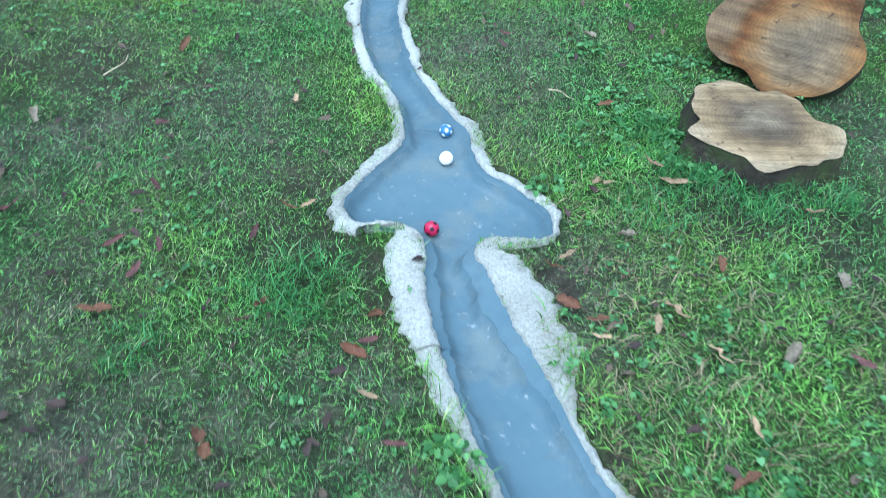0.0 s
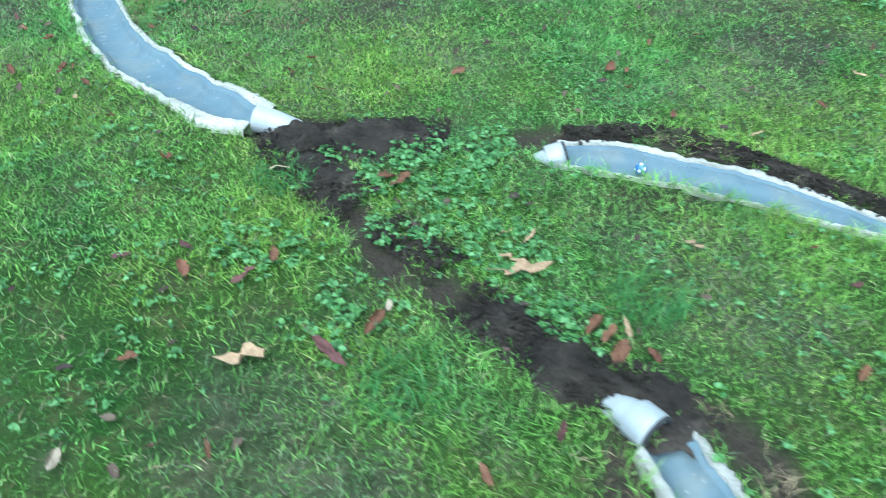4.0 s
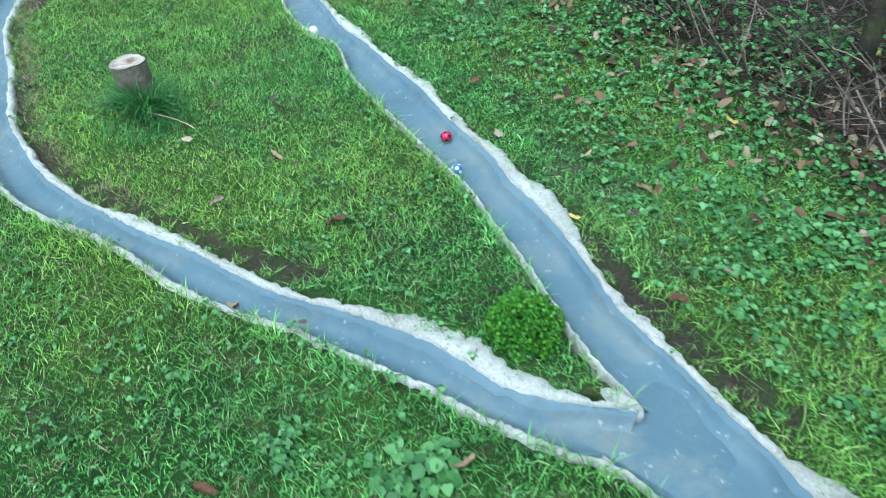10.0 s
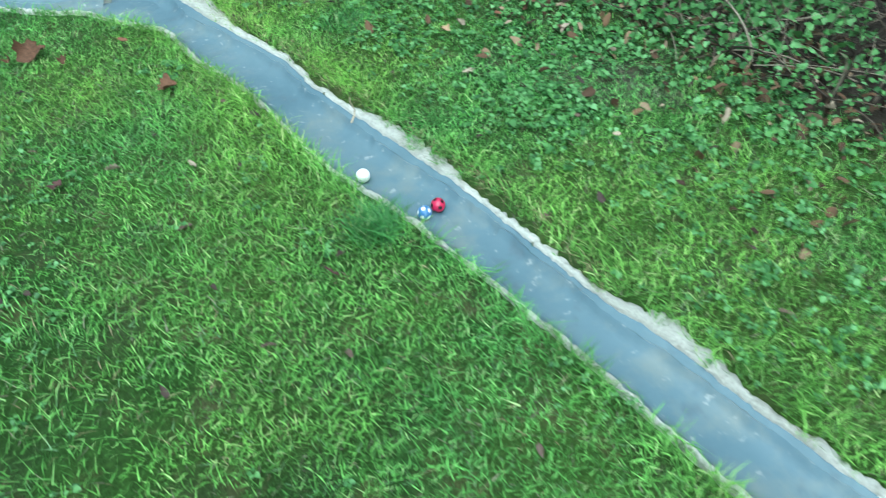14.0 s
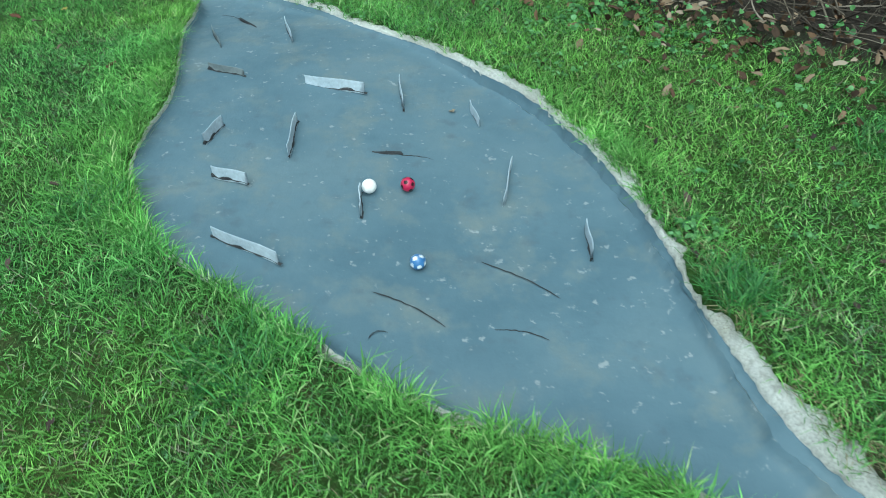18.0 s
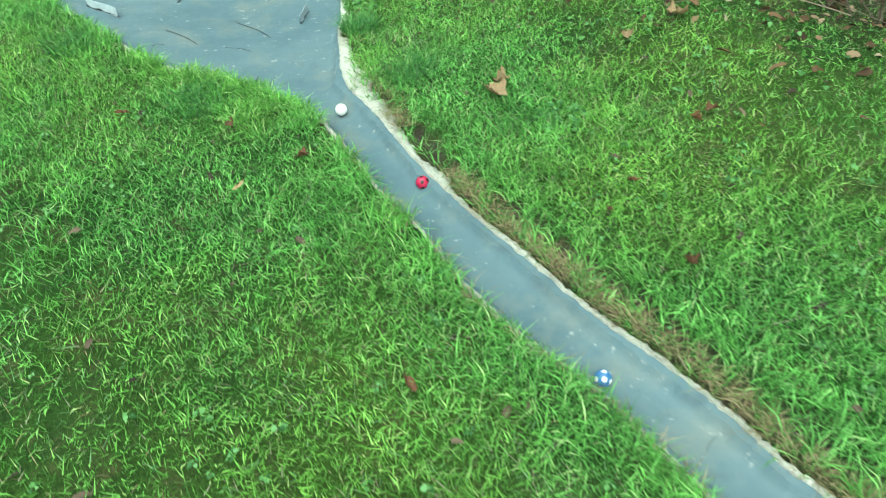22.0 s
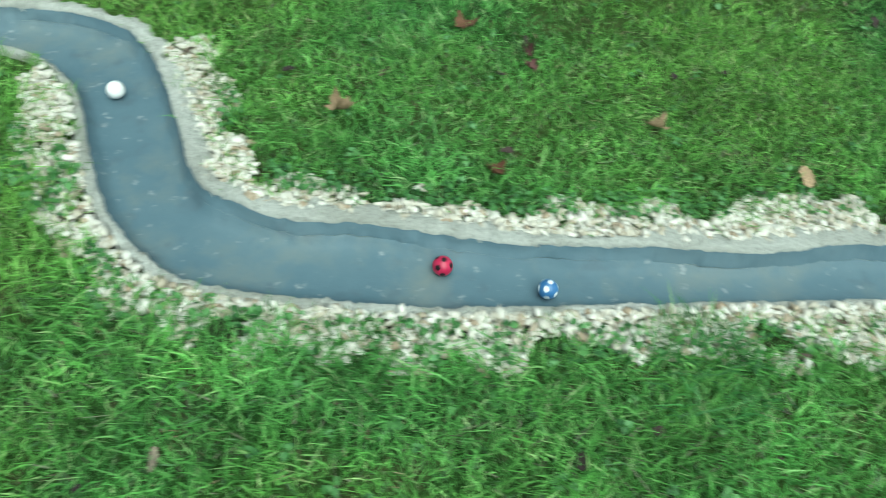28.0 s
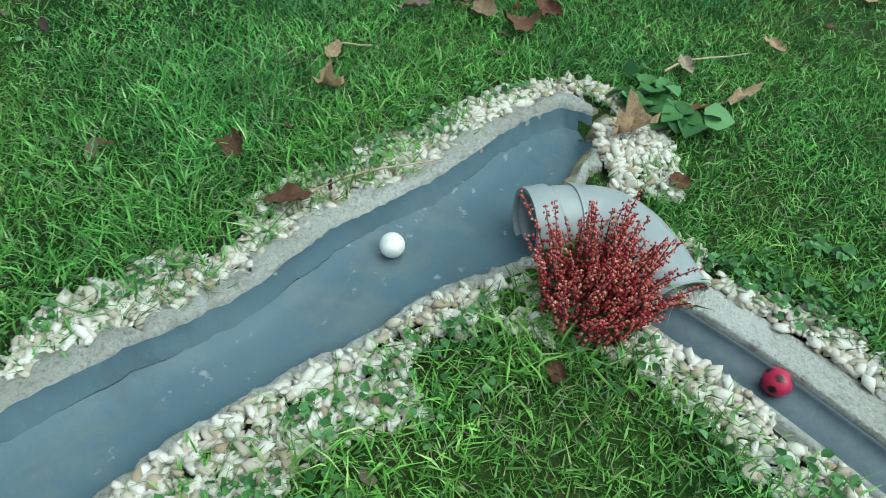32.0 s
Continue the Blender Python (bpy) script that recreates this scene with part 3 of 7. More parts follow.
def on_grid(values, x, y):
    """The value of a ground field at places inside the fine grid."""
    i = np.clip(np.round((x - gx[0]) / STEP).astype(int), 0, len(gx) - 1) + 6
    j = np.clip(np.round((y - gy[0]) / STEP).astype(int), 0, len(gy) - 1) + 6
    return values[j * nx + i]


def ground_z(x, y):
    return float(lawn_height(np.array(x), np.array(y)))


# ---- the run itself: painted beds between concrete rims ----
def strip(rows, mat, name):
    """A mesh from rows of equally many places."""
    r = np.array(rows)
    n, k = r.shape[:2]
    ids = np.arange(n * k).reshape(n, k)
    q = np.stack([ids[:-1, :-1], ids[1:, :-1], ids[1:, 1:], ids[:-1, 1:]], -1).reshape(-1, 4)
    return mesh_of(name, r.reshape(-1, 3), q, mat)


def swell(x, y, side):
    return sum(more[side] * max(0, 1 - math.hypot(x - a, y - b) / reach) ** 0.7 for a, b, reach, *more in SWELL)


SHOULDER = 0.029


def shoulder(d, rise):
    """How far the trowelled bed lifts towards its edge."""
    return rise * math.exp(-(max(d, 0) / 0.015) ** 1.3)


def channel(key, label):
    a, b = (spline(line, int(len(line) * 2)) for line in EDGES[key])
    wl, wr, top, wall_l, wall_r = RIM[key]
    full_rise = {"bends": .021, "last": .015}.get(key, SHOULDER)
    run = thing("channel", label, "channel", "stretches of the marble run", "structure")
    rough = lambda x, y, s, amount: amount * (0.8 * wobble(x, y, 14, s) + 0.6 * wobble(x, y, 37, s + 4) + 0.8 * wobble(x, y, 83, s + 9) + 0.7 * wobble(x, y, 171, s + 5))  # noqa: E731
    beds, walls, rims = [], ([], []), ([], [])
    way = np.gradient((a + b) / 2, axis=0)
    before = {"junction": "right_branch", "upper": "top", "plate": "junction", "lower": "plate", "bends": "lower", "last": "bends"}.get(key)
    for i, (p, q) in enumerate(zip(a, b)):
        if before:
            wl, wr, top = (RIM[before][k] + (RIM[key][k] - RIM[before][k]) * min(1, i / 30) for k in range(3))
        u = (q - p) / max(np.linalg.norm(q - p), 1e-6)
        rise = full_rise if key != "bends" else np.interp(i * 0.011, (0, .6), (SHOULDER, full_rise))
        high = (float(plate_rise(*p)), float(plate_rise(*q))) if key == "plate" else (0, 0)
        if key == "plate":
            rise *= 1 - 13 * max(high)
        p = p + u * rough(*p, 1.0, 0.006)
        q = q + u * rough(*q, 2.0, 0.006)
        width = np.linalg.norm(q - p)
        sl, sr = swell(*p, 0), swell(*q, 1)
        left = min((wall_l + 0.3 * sl) * (1 + 0.5 * wobble(*p, 11, 4.0)), 0.3 * width)
        wall = wall_r if key != "last" else np.interp(i * 0.011, (0, .45), (.014, wall_r))
        right = min((wall + 0.3 * sr) * (1 + 0.5 * wobble(*q, 11, 5.0)), 0.3 * width)
        low_left = key not in ("top", "left_branch")
        top_l = min(top, .003) if low_left else top
        row = []
        clear = width - left - right
        near_edge = [min(d, .42 * clear) for d in (0, .004, .009, .016, .026, .042)]
        for d in near_edge + [.5 * clear] + [clear - d for d in near_edge[::-1]]:
            c = p + u * (left + d)
            row.append((*c, BED + (plate_rise(*c) if key == "plate" else 0) + shoulder(min(d, clear - d), rise) + 0.0018 * wobble(*c, 9, 7.0)))
        back = way[0] / np.linalg.norm(way[0]) * 0.02
        if i == 0 and before:
            beds.append([(x - back[0], y - back[1], z - 0.003) for x, y, z in row])
        beds.append(row)
        for side, (edge, foot, h) in enumerate(((p, p + u * left, top_l), (q, q - u * right, top))):
            h = max(h, BED + high[side] + rise + .014)
            line = []
            for k in (0, .3, .65, 1):
                c = edge + (foot - edge) * k ** 1.4
                c = c + u * rough(*c, 12.0 + k, 0.004) * (0 < k < 1)
                line.append((*c, (h - 0.010) * (1 - k) + (BED + high[side] + rise + 0.0005) * k))
            line = line if side == 1 else line[::-1]
            if i == 0 and before:
                walls[side].append([(x - back[0], y - back[1], z - 0.003) for x, y, z in line])
            walls[side].append(line)
        taper = min(1, (len(a) - 1 - i) / 22)
        for side, (edge, out, w, more) in enumerate(((p, -u, wl, sl), (q, u, wr, sr))):
            nrm = np.array([-way[i][1], way[i][0]])
            nrm /= max(np.linalg.norm(nrm), 1e-6)
            nrm = nrm if nrm @ out > 0 else -nrm
            fork = taper if (key, side) in (("left_branch", 1), ("right_branch", 0)) else 1
            ragged = 0.8 * wobble(*edge, 5, 8.0 + side) + 0.55 * wobble(*edge, 15, 3.0 + side) + 0.5 * wobble(*edge, 41, 5.0 + side) + 0.45 * wobble(*edge, 97, 2.0 + side)
            ww = (max(w * (1 + ragged) + more * (1 + 0.25 * ragged), 0.003) + 0.009) * (0.25 + 0.75 * fork)
            top_here = top if side or not low_left else min(top, .003)
            top_here = max(top_here, BED + high[side] + rise + .012)
            lift = top_here + 0.16 * min(more, 0.06) * fork
            line = [(*(edge - nrm * 0.001), BED - 0.02)]
            for s, h in ((0.001, top_here - 0.010), (0.08, lift - 0.004), (0.22, lift), (0.42, lift + 0.001), (0.62, lift), (0.82, lift - 0.003), (0.94, lift - 0.007), (1.0, lift - 0.016), (1.12, -0.05), (1.2, -0.13)):
                c = edge + nrm * (s * ww)
                line.append((*c, h + (rough(*c, 6.0, 0.0065) if 0.05 < s < 1.05 else 0)))
            line = line if side == 0 else line[::-1]
            if i == 0 and before:
                rims[side].append([(x - back[0], y - back[1], z - 0.003) for x, y, z in line])
            rims[side].append(line)
    sub("bed", strip([r[::-1] for r in beds], PAINT, "bed"), run, "blue-grey painted concrete bed, scuffed")
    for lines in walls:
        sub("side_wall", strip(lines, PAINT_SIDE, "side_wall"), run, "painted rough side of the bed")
    for lines in rims:
        sub("rim", strip(lines, CONCRETE, "rim"), run, "rough pale concrete rim")
    return run


LABELS = {"top": "narrow painted concrete channel opening into an arrow-shaped basin", "upper": "curving blue-grey concrete channel that ends at a pipe",
          "right_branch": "long blue-grey concrete channel winding down from a pipe", "left_branch": "blue-grey concrete channel winding from a pipe between lawn",
          "junction": "painted concrete channel where two branches meet", "plate": "wide blue-grey concrete plate set with upright slats",
          "lower": "narrow blue-grey concrete channel sunk in the lawn", "bends": "S-shaped blue-grey concrete channel edged with gravel",
          "last": "straight blue-grey concrete channel with shade-darkened painted sides and gravel edge"}
channels = {key: channel(key, LABELS[key]) for key in RUN}
# the wedge of bed between the two branches
patch = [(5.37, -4.665), (5.43, -4.705), (5.50, -4.765), (5.63, -4.83), (5.74, -4.70), (5.665, -4.48), (5.57, -4.47), (5.50, -4.56)]
rings = [[(5.58 + (x - 5.58) * k, -4.665 + (y + 4.665) * k, BED + h) for x, y in patch] for k, h in ((1.0, -.003), (.85, .0035), (.4, .004))]
sub("bed", mesh_of("bed", [v for ring in rings for v in ring] + [(5.58, -4.665, BED + .004)], [(r * 8 + i, r * 8 + (i + 1) % 8, r * 8 + 8 + (i + 1) % 8, r * 8 + 8 + i) for r in (0, 1) for i in range(8)] + [(16 + i, 16 + (i + 1) % 8, 24) for i in range(8)], PAINT), channels["junction"])

bm = bmesh.new()
bmesh.ops.create_icosphere(bm, subdivisions=3, radius=1.0)
for v in bm.verts:
    x, y = v.co.x * (.062 - .018 * v.co.x), v.co.y * (.026 - .012 * v.co.x)
    v.co = (5.498 + .80 * x + .60 * y, -4.577 - .60 * x + .80 * y, -.032 + .034 * v.co.z + .004 * wobble(x, y, 60, 3.0))
part("nose", bm, CONCRETE, channels["left_branch"], "pale concrete nose where the branches meet")


def tube(points, radius, sides, mat, name, wall=0.004, flare=None):
    """An open pipe with a wall along a line of places; flare: radius factors by row."""
    p = np.array(points, float)
    way = np.gradient(p, axis=0)
    rows = []
    for inner in (False, True):
        for i in (range(len(p)) if not inner else range(len(p) - 1, -1, -1)):
            w = Vector(way[i]).normalized()
            s = w.cross(Vector((0, 0, 1))).normalized()
            u = s.cross(w)
            r = radius * (flare[i] if flare else 1) - (wall if inner else 0)
            rows.append([tuple(Vector(p[i]) + r * (math.cos(t) * s + math.sin(t) * u)) for t in np.linspace(0, 2 * math.pi, sides + 1)])
    rows.append(rows[0])
    return strip(rows, mat, name)


def pipe(points, radius, label, collar=0):
    ob = thing("drain_pipe", label, "pipe", "pipes of the marble run")
    sub("tube", tube(points, radius, 28, PVC, "tube"), ob)
    p = np.array(points)
    if collar:
        w = p[0] - p[1]
        w /= np.linalg.norm(w)
        sub("socket", tube([p[0] - w * 0.055, p[0] - w * 0.05, p[0] - w * 0.012, p[0] + w * 0.003], radius + 0.008, 28, PVC, "socket", 0.008, [0.95, 1, 1.02, 1.0]), ob, "widened grey pipe socket")
        sub("seal", tube([p[0] + w * 0.004, p[0] + w * 0.012], radius + 0.0075, 28, TAR, "seal", 0.010), ob, "black rubber sealing ring")
    return ob


pipe([(1.335, -.56, 0.004), (1.40, -.574, -.002), (1.47, -.59, -0.024), (1.56, -.61, -.075)], .047, "pale grey plastic drain pipe end half buried in soil")
pipe([(2.40, -.725, 0.0), (2.37, -.73, -.008), (2.33, -.73, -.032), (2.28, -.72, -.08)], .041, "grey plastic drain pipe coming out of the lawn", 1)
pipe([(2.495, -1.805, 0.002), (2.468, -1.772, 0.0), (2.435, -1.73, -.022), (2.38, -1.66, -.075)], .041, "grey plastic drain pipe with socket above a channel", 1)


def mound(label, points, half, height, seed):
    """A long low heap of loose soil."""
    line = spline(points, 0.022)
    way = np.gradient(line, axis=0)
    side = np.stack([-way[:, 1], way[:, 0]], 1) / np.linalg.norm(way, axis=1)[:, None]
    rows = []
    for i, c in enumerate(line):
        end = min(1, i / 5, (len(line) - 1 - i) / 5)
        w = half * (1 + 0.5 * wobble(*c, 6, seed) + 0.45 * wobble(*c, 17, seed))
        row = []
        for k in np.linspace(-1, 1, 17):
            x, y = c + side[i] * w * k
            z = height * end * (1 - k * k) ** 1.3 * (1 + 0.5 * wobble(x, y, 7, seed)) + (0.026 * wobble(x, y, 26, seed) + 0.024 * wobble(x, y, 62, seed)) * (1 - k * k) - 0.016
            row.append((x, y, z + ground_z(x, y)))
        rows.append(row[::-1])
    return tagged(new("soil_mound", strip(rows, SOIL, "soil_mound")), label, "soil")


mound("dark crumbly soil heaped over a buried pipe", [(1.36, -.67), (1.50, -.67), (1.7, -.67), (1.88, -.63), (2.02, -.63)], .14, .055, 1.0)
mound("loose dark soil spilt beside a buried pipe", [(1.46, -.76), (1.60, -.86), (1.76, -1.0)], .13, .04, 4.0)
mound("low ridge of dark soil over a buried pipe in the lawn", [(2.10, -1.40), (2.25, -1.57), (2.40, -1.66), (2.53, -1.72), (2.64, -1.80)], .11, .04, 2.0)
mound("small heap of dark soil among herbs", [(1.85, -1.11), (1.95, -1.21), (2.04, -1.31)], .06, .03, 5.0)
mound("dark soil thrown up along the channel's edge", [(2.42, -.595), (2.7, -.57), (2.95, -.685), (3.25, -.885), (3.5, -1.05)], .042, .03, 3.0)

# ---- balls ----
def ball_material(name, base, spot, count):
    m, n, l, b = material(name, 0.3, 0.0, 0.5)
    worn = ramp(n, l, noise_node(n, l, 60, 4), [(0.35, tuple(c * 0.8 for c in base)), (0.65, base)])
    l.new(worn, b.inputs["Base Color"])
    return m


def spot_directions(count):
    g = math.pi * (3 - math.sqrt(5))
    return [Vector((math.cos(g * i) * math.sqrt(1 - z * z), math.sin(g * i) * math.sqrt(1 - z * z), z)) for i in range(count) for z in (1 - 2 * (i + 0.5) / count,)]


def ball(label, base, spot, count, radius=0.021, size=0.30):
    ob = thing("ball", label, "ball", "rolling balls")
    bm = bmesh.new()
    bmesh.ops.create_uvsphere(bm, u_segments=40, v_segments=24, radius=radius)
    part("shell", bm, ball_material("ball_" + label.split()[0], base, spot, count), ob)
    if count:
        mat = two_scale("ball_spot_" + label.split()[0], [(0.3, tuple(c * 0.8 for c in spot)), (0.7, spot)], 60, 200, 0.35, 0.0002, 0.1)
        for d in spot_directions(count):
            turn = d.to_track_quat("Z", "Y")
            verts, faces = [tuple(turn @ Vector((0, 0, radius * 1.006)))], []
            for ring in (0.5, 1.0):
                for k in range(10):
                    t = 2 * math.pi * k / 10
                    r = size * ring * (0.93 if k % 2 else 1.04)
                    v = Vector((math.sin(r) * math.cos(t), math.sin(r) * math.sin(t), math.cos(r))) * radius * (1.006 if ring < 1 else 1.0025)
                    verts.append(tuple(turn @ v))
            for k in range(10):
                j = (k + 1) % 10
                faces += [(0, 1 + k, 1 + j), (1 + k, 11 + k, 11 + j, 1 + j)]
            sub("spot", mesh_of("spot", verts, faces, mat), ob)
    return ob


white_ball = ball("white plain hard ball rolling in the channel", (0.82, 0.83, 0.82), None, 0)
red_ball = ball("red ball with black football spots rolling in the channel", (0.42, 0.012, 0.065), (0.012, 0.006, 0.008), 12)
blue_ball = ball("blue ball with white football spots rolling in the channel", (0.045, 0.155, 0.36), (0.72, 0.77, 0.80), 12, 0.0205, 0.33)

# ---- slats and slots on the wide plate ----
def slat(x1, y1, x2, y2, height=0.037, bend=0.0025, flat=0):
    """A thin upright strip of bent slate, set in the bed with dark filler along its foot."""
    a, b = Vector((x1, y1, 0)), Vector((x2, y2, 0))
    d = (b - a)
    s = Vector((-d.y, d.x, 0)).normalized()
    ob = thing("slat", "thin bent grey slat standing upright in the painted plate", "slat", "slats on the plate", at=Matrix.Translation((a + b) / 2 + Vector((0, 0, BED + plate_rise((x1 + x2) / 2, (y1 + y2) / 2)))))
    rows = []
    for i, k in enumerate(np.linspace(-0.5, 0.5, 11)):
        off = s * bend * (math.sin(k * 5.5) + 0.5 * wobble(k * 3, x1, 1.0, 2.0))
        c = d * k + off
        h = height * (1 + 0.05 * wobble(k * 3, y1, 1.0, 5.0)) * 1.05
        t = s * 0.0014
        lean = s * 0.006 * (flat == 1) + s * 0.004 * wobble(x1 * 9, y1 * 9, 1.0, 3.0)
        rows.append([tuple(c - t * 1.2 + Vector((0, 0, -0.004))), tuple(c - t + lean + Vector((0, 0, h))), tuple(c - t * 0.4 + lean + Vector((0, 0, h + 0.0012))), tuple(c + t + lean + Vector((0, 0, h))), tuple(c + t * 1.2 + Vector((0, 0, -0.004)))])
    me = strip(rows, SLATE, "blade")
    bm = bmesh.new()
    bm.from_mesh(me)
    bmesh.ops.holes_fill(bm, edges=[e for e in bm.edges if e.is_boundary])
    bmesh.ops.recalc_face_normals(bm, faces=bm.faces)
    for f in bm.faces:
        f.smooth = False
    part("blade", bm, (SLATE, TAR, SLATE_DARK)[flat], ob, smooth=False)
    def foot_row(k):
        near, off = .0030 + .0075 * max(wobble(k * 7, x1 * 5, 1.0, 4.0), -.2), .0030 + .0075 * max(wobble(k * 7, y1 * 5, 1.0, 9.0), -.2)
        up = .003 + .020 * max(wobble(k * 6, x1 * 9 + y1, 1.0, 7.0), 0)
        c = d * k * 1.1 + s * bend * math.sin(k * 5.5)
        return [tuple(c + s * w + Vector((0, 0, z))) for w, z in ((-near, .0008), (-.0026, .4 * up), (-.0019, up), (.0019, up), (.0026, .4 * up), (off, .0008))]
    foot = [foot_row(k) for k in np.linspace(-0.5, 0.5, 17)]
    sub("filler", strip(foot, TAR, "filler"), ob, "dark filler along the foot")
    return ob


def slot(x1, y1, x2, y2, bow=0.012, half=0.0018):
    """An empty slot left in the plate, filled dark."""
    a, d = Vector((x1, y1, 0)), Vector((x2 - x1, y2 - y1, 0))
    s = Vector((-d.y, d.x, 0)).normalized()
    rows = []
    for k in np.linspace(0, 1, 15):
        c = a + d * k + s * (bow * math.sin(k * math.pi) + 0.002 * wobble(k * 15, x1, 1.0, 1.0))
        w = half * (1 + 0.6 * wobble(k * 11, y1, 1.0, 6.0)) * (0.4 if k in (0, 1) else 1)
        rows.append([*(tuple(c + s * w * k + Vector((0, 0, BED + plate_rise(c.x, c.y) + 0.0038 + 0.001 * (k == 0)))) for k in (-1, 0, 1))])
    return tagged(new("slot", strip(rows, TAR, "slot")), "dark empty slot line in the painted concrete plate", "slot", "slots in the plate")


for ends in ((7.186, -7.791, 7.197, -7.971), (7.217, -8.303, 7.405, -8.411), (7.541, -8.352, 7.515, -8.528), (7.743, -8.550, 7.738, -8.669), (6.881, -8.617, 6.938, -8.523), (7.126, -8.739, 7.168, -8.557), (6.909, -8.797, 7.003, -8.859), (6.910, -9.069, 7.066, -9.213), (7.293, -9.058, 7.312, -8.952), (7.692, -9.084, 7.779, -8.897), (7.850, -9.346, 7.883, -9.229)):
    slat(*ends)
for ends in ((6.893, -8.122, 7.012, -8.211), (6.899, -7.755, 6.929, -7.932)):
    slat(*ends, 0.026, 0.003, 2)
for ends in ((7.002, -7.612, 7.064, -7.730), (7.374, -8.755, 7.461, -8.783)):
    slat(*ends, 0.006, 0.002, 1)
for ends in ((6.927, -7.527, 7.002, -7.612), (7.461, -8.786, 7.574, -8.844), (7.571, -9.287, 7.723, -9.457), (7.278, -9.344, 7.428, -9.487), (7.539, -9.516, 7.652, -9.576), (7.246, -9.489, 7.293, -9.479)):
    slot(*ends)


# ---- stumps ----
def wood_material(name, zones):
    """Sawn wood: colour zones from the rim to the heart, growth rings, blotches and fine saw marks."""
    m, n, l, b = material(name, 0.8, 0.0, 0.25)
    tc = n.new("ShaderNodeTexCoord")
    w = n.new("ShaderNodeTexWave")
    w.wave_type, w.rings_direction = "RINGS", "Z"
    w.inputs["Scale"].default_value, w.inputs["Distortion"].default_value, w.inputs["Detail"].default_value = 26, 5, 4
    l.new(tc.outputs["Object"], w.inputs["Vector"])
    base = ramp(n, l, attribute(n, "heart"), zones)
    blotch = ramp(n, l, noise_node(n, l, 13, 8, 0.75), [(0.3, (0.22, 0.22, 0.22)), (0.5, (0.5, 0.5, 0.5)), (0.7, (0.74, 0.74, 0.74))])
    col = mix(n, l, 0.8, base, blotch, "OVERLAY")
    rings = ramp(n, l, w.outputs["Fac"], [(0.2, (0.42, 0.42, 0.42)), (0.8, (0.57, 0.57, 0.57))])
    col = mix(n, l, 0.4, col, rings, "OVERLAY")
    long = n.new("ShaderNodeMapping")
    long.inputs["Scale"].default_value, long.inputs["Rotation"].default_value = (5, 55, 5), (0, 0, -0.35)
    l.new(tc.outputs["Object"], long.inputs["Vector"])
    streak = n.new("ShaderNodeTexNoise")
    streak.inputs["Scale"].default_value, streak.inputs["Detail"].default_value = 1.0, 6
    l.new(long.outputs[0], streak.inputs["Vector"])
    col = mix(n, l, 0.7, col, ramp(n, l, streak.outputs["Fac"], [(0.35, (0.30, 0.29, 0.28)), (0.52, (0.52, 0.52, 0.52)), (0.68, (0.70, 0.69, 0.66))]), "OVERLAY")
    crack = ramp(n, l, noise_node(n, l, 34, 3, 0.6), [(0.30, (0.8, 0.8, 0.8)), (0.36, (0, 0, 0))])
    col = mix(n, l, crack, col, (0.05, 0.035, 0.02))
    l.new(col, b.inputs["Base Color"])
    bump(n, l, b, noise_node(n, l, 60, 5, 0.7), 0.4, 0.003)
    return m


BARK = two_scale("wet_bark", [(0.3, (0.02, 0.018, 0.014)), (0.5, (0.05, 0.045, 0.034)), (0.62, (0.05, 0.07, 0.025)), (0.75, (0.10, 0.09, 0.07))], 9, 45, 0.95, 0.015, 1.0, 0.2, amount=0.6)
GREY_BARK = two_scale("pale_grey_bark", [(0.3, (0.07, 0.062, 0.052)), (0.5, (0.15, 0.135, 0.115)), (0.62, (0.10, 0.12, 0.06)), (0.75, (0.24, 0.22, 0.19))], 12, 60, 0.9, 0.01, 1.0, 0.2, amount=0.6)
CUT_FRESH = wood_material("fresh_sawn_wood", [(0.0, (0.136, 0.093, 0.053)), (0.10, (0.093, 0.053, 0.022)), (0.20, (0.093, 0.038, 0.011)), (0.34, (0.155, 0.084, 0.030)), (0.55, (0.143, 0.102, 0.056)), (0.85, (0.124, 0.096, 0.062))])
CUT_OLD = wood_material("weathered_sawn_wood", [(0.0, (0.270, 0.217, 0.139)), (0.2, (0.217, 0.161, 0.090)), (0.42, (0.150, 0.109, 0.060)), (0.62, (0.094, 0.071, 0.046)), (0.85, (0.143, 0.116, 0.079))])
CUT_PALE = wood_material("pale_sawn_wood", [(0.0, (0.22, 0.20, 0.17)), (0.3, (0.31, 0.285, 0.25)), (0.6, (0.29, 0.255, 0.215)), (0.85, (0.15, 0.105, 0.075))])


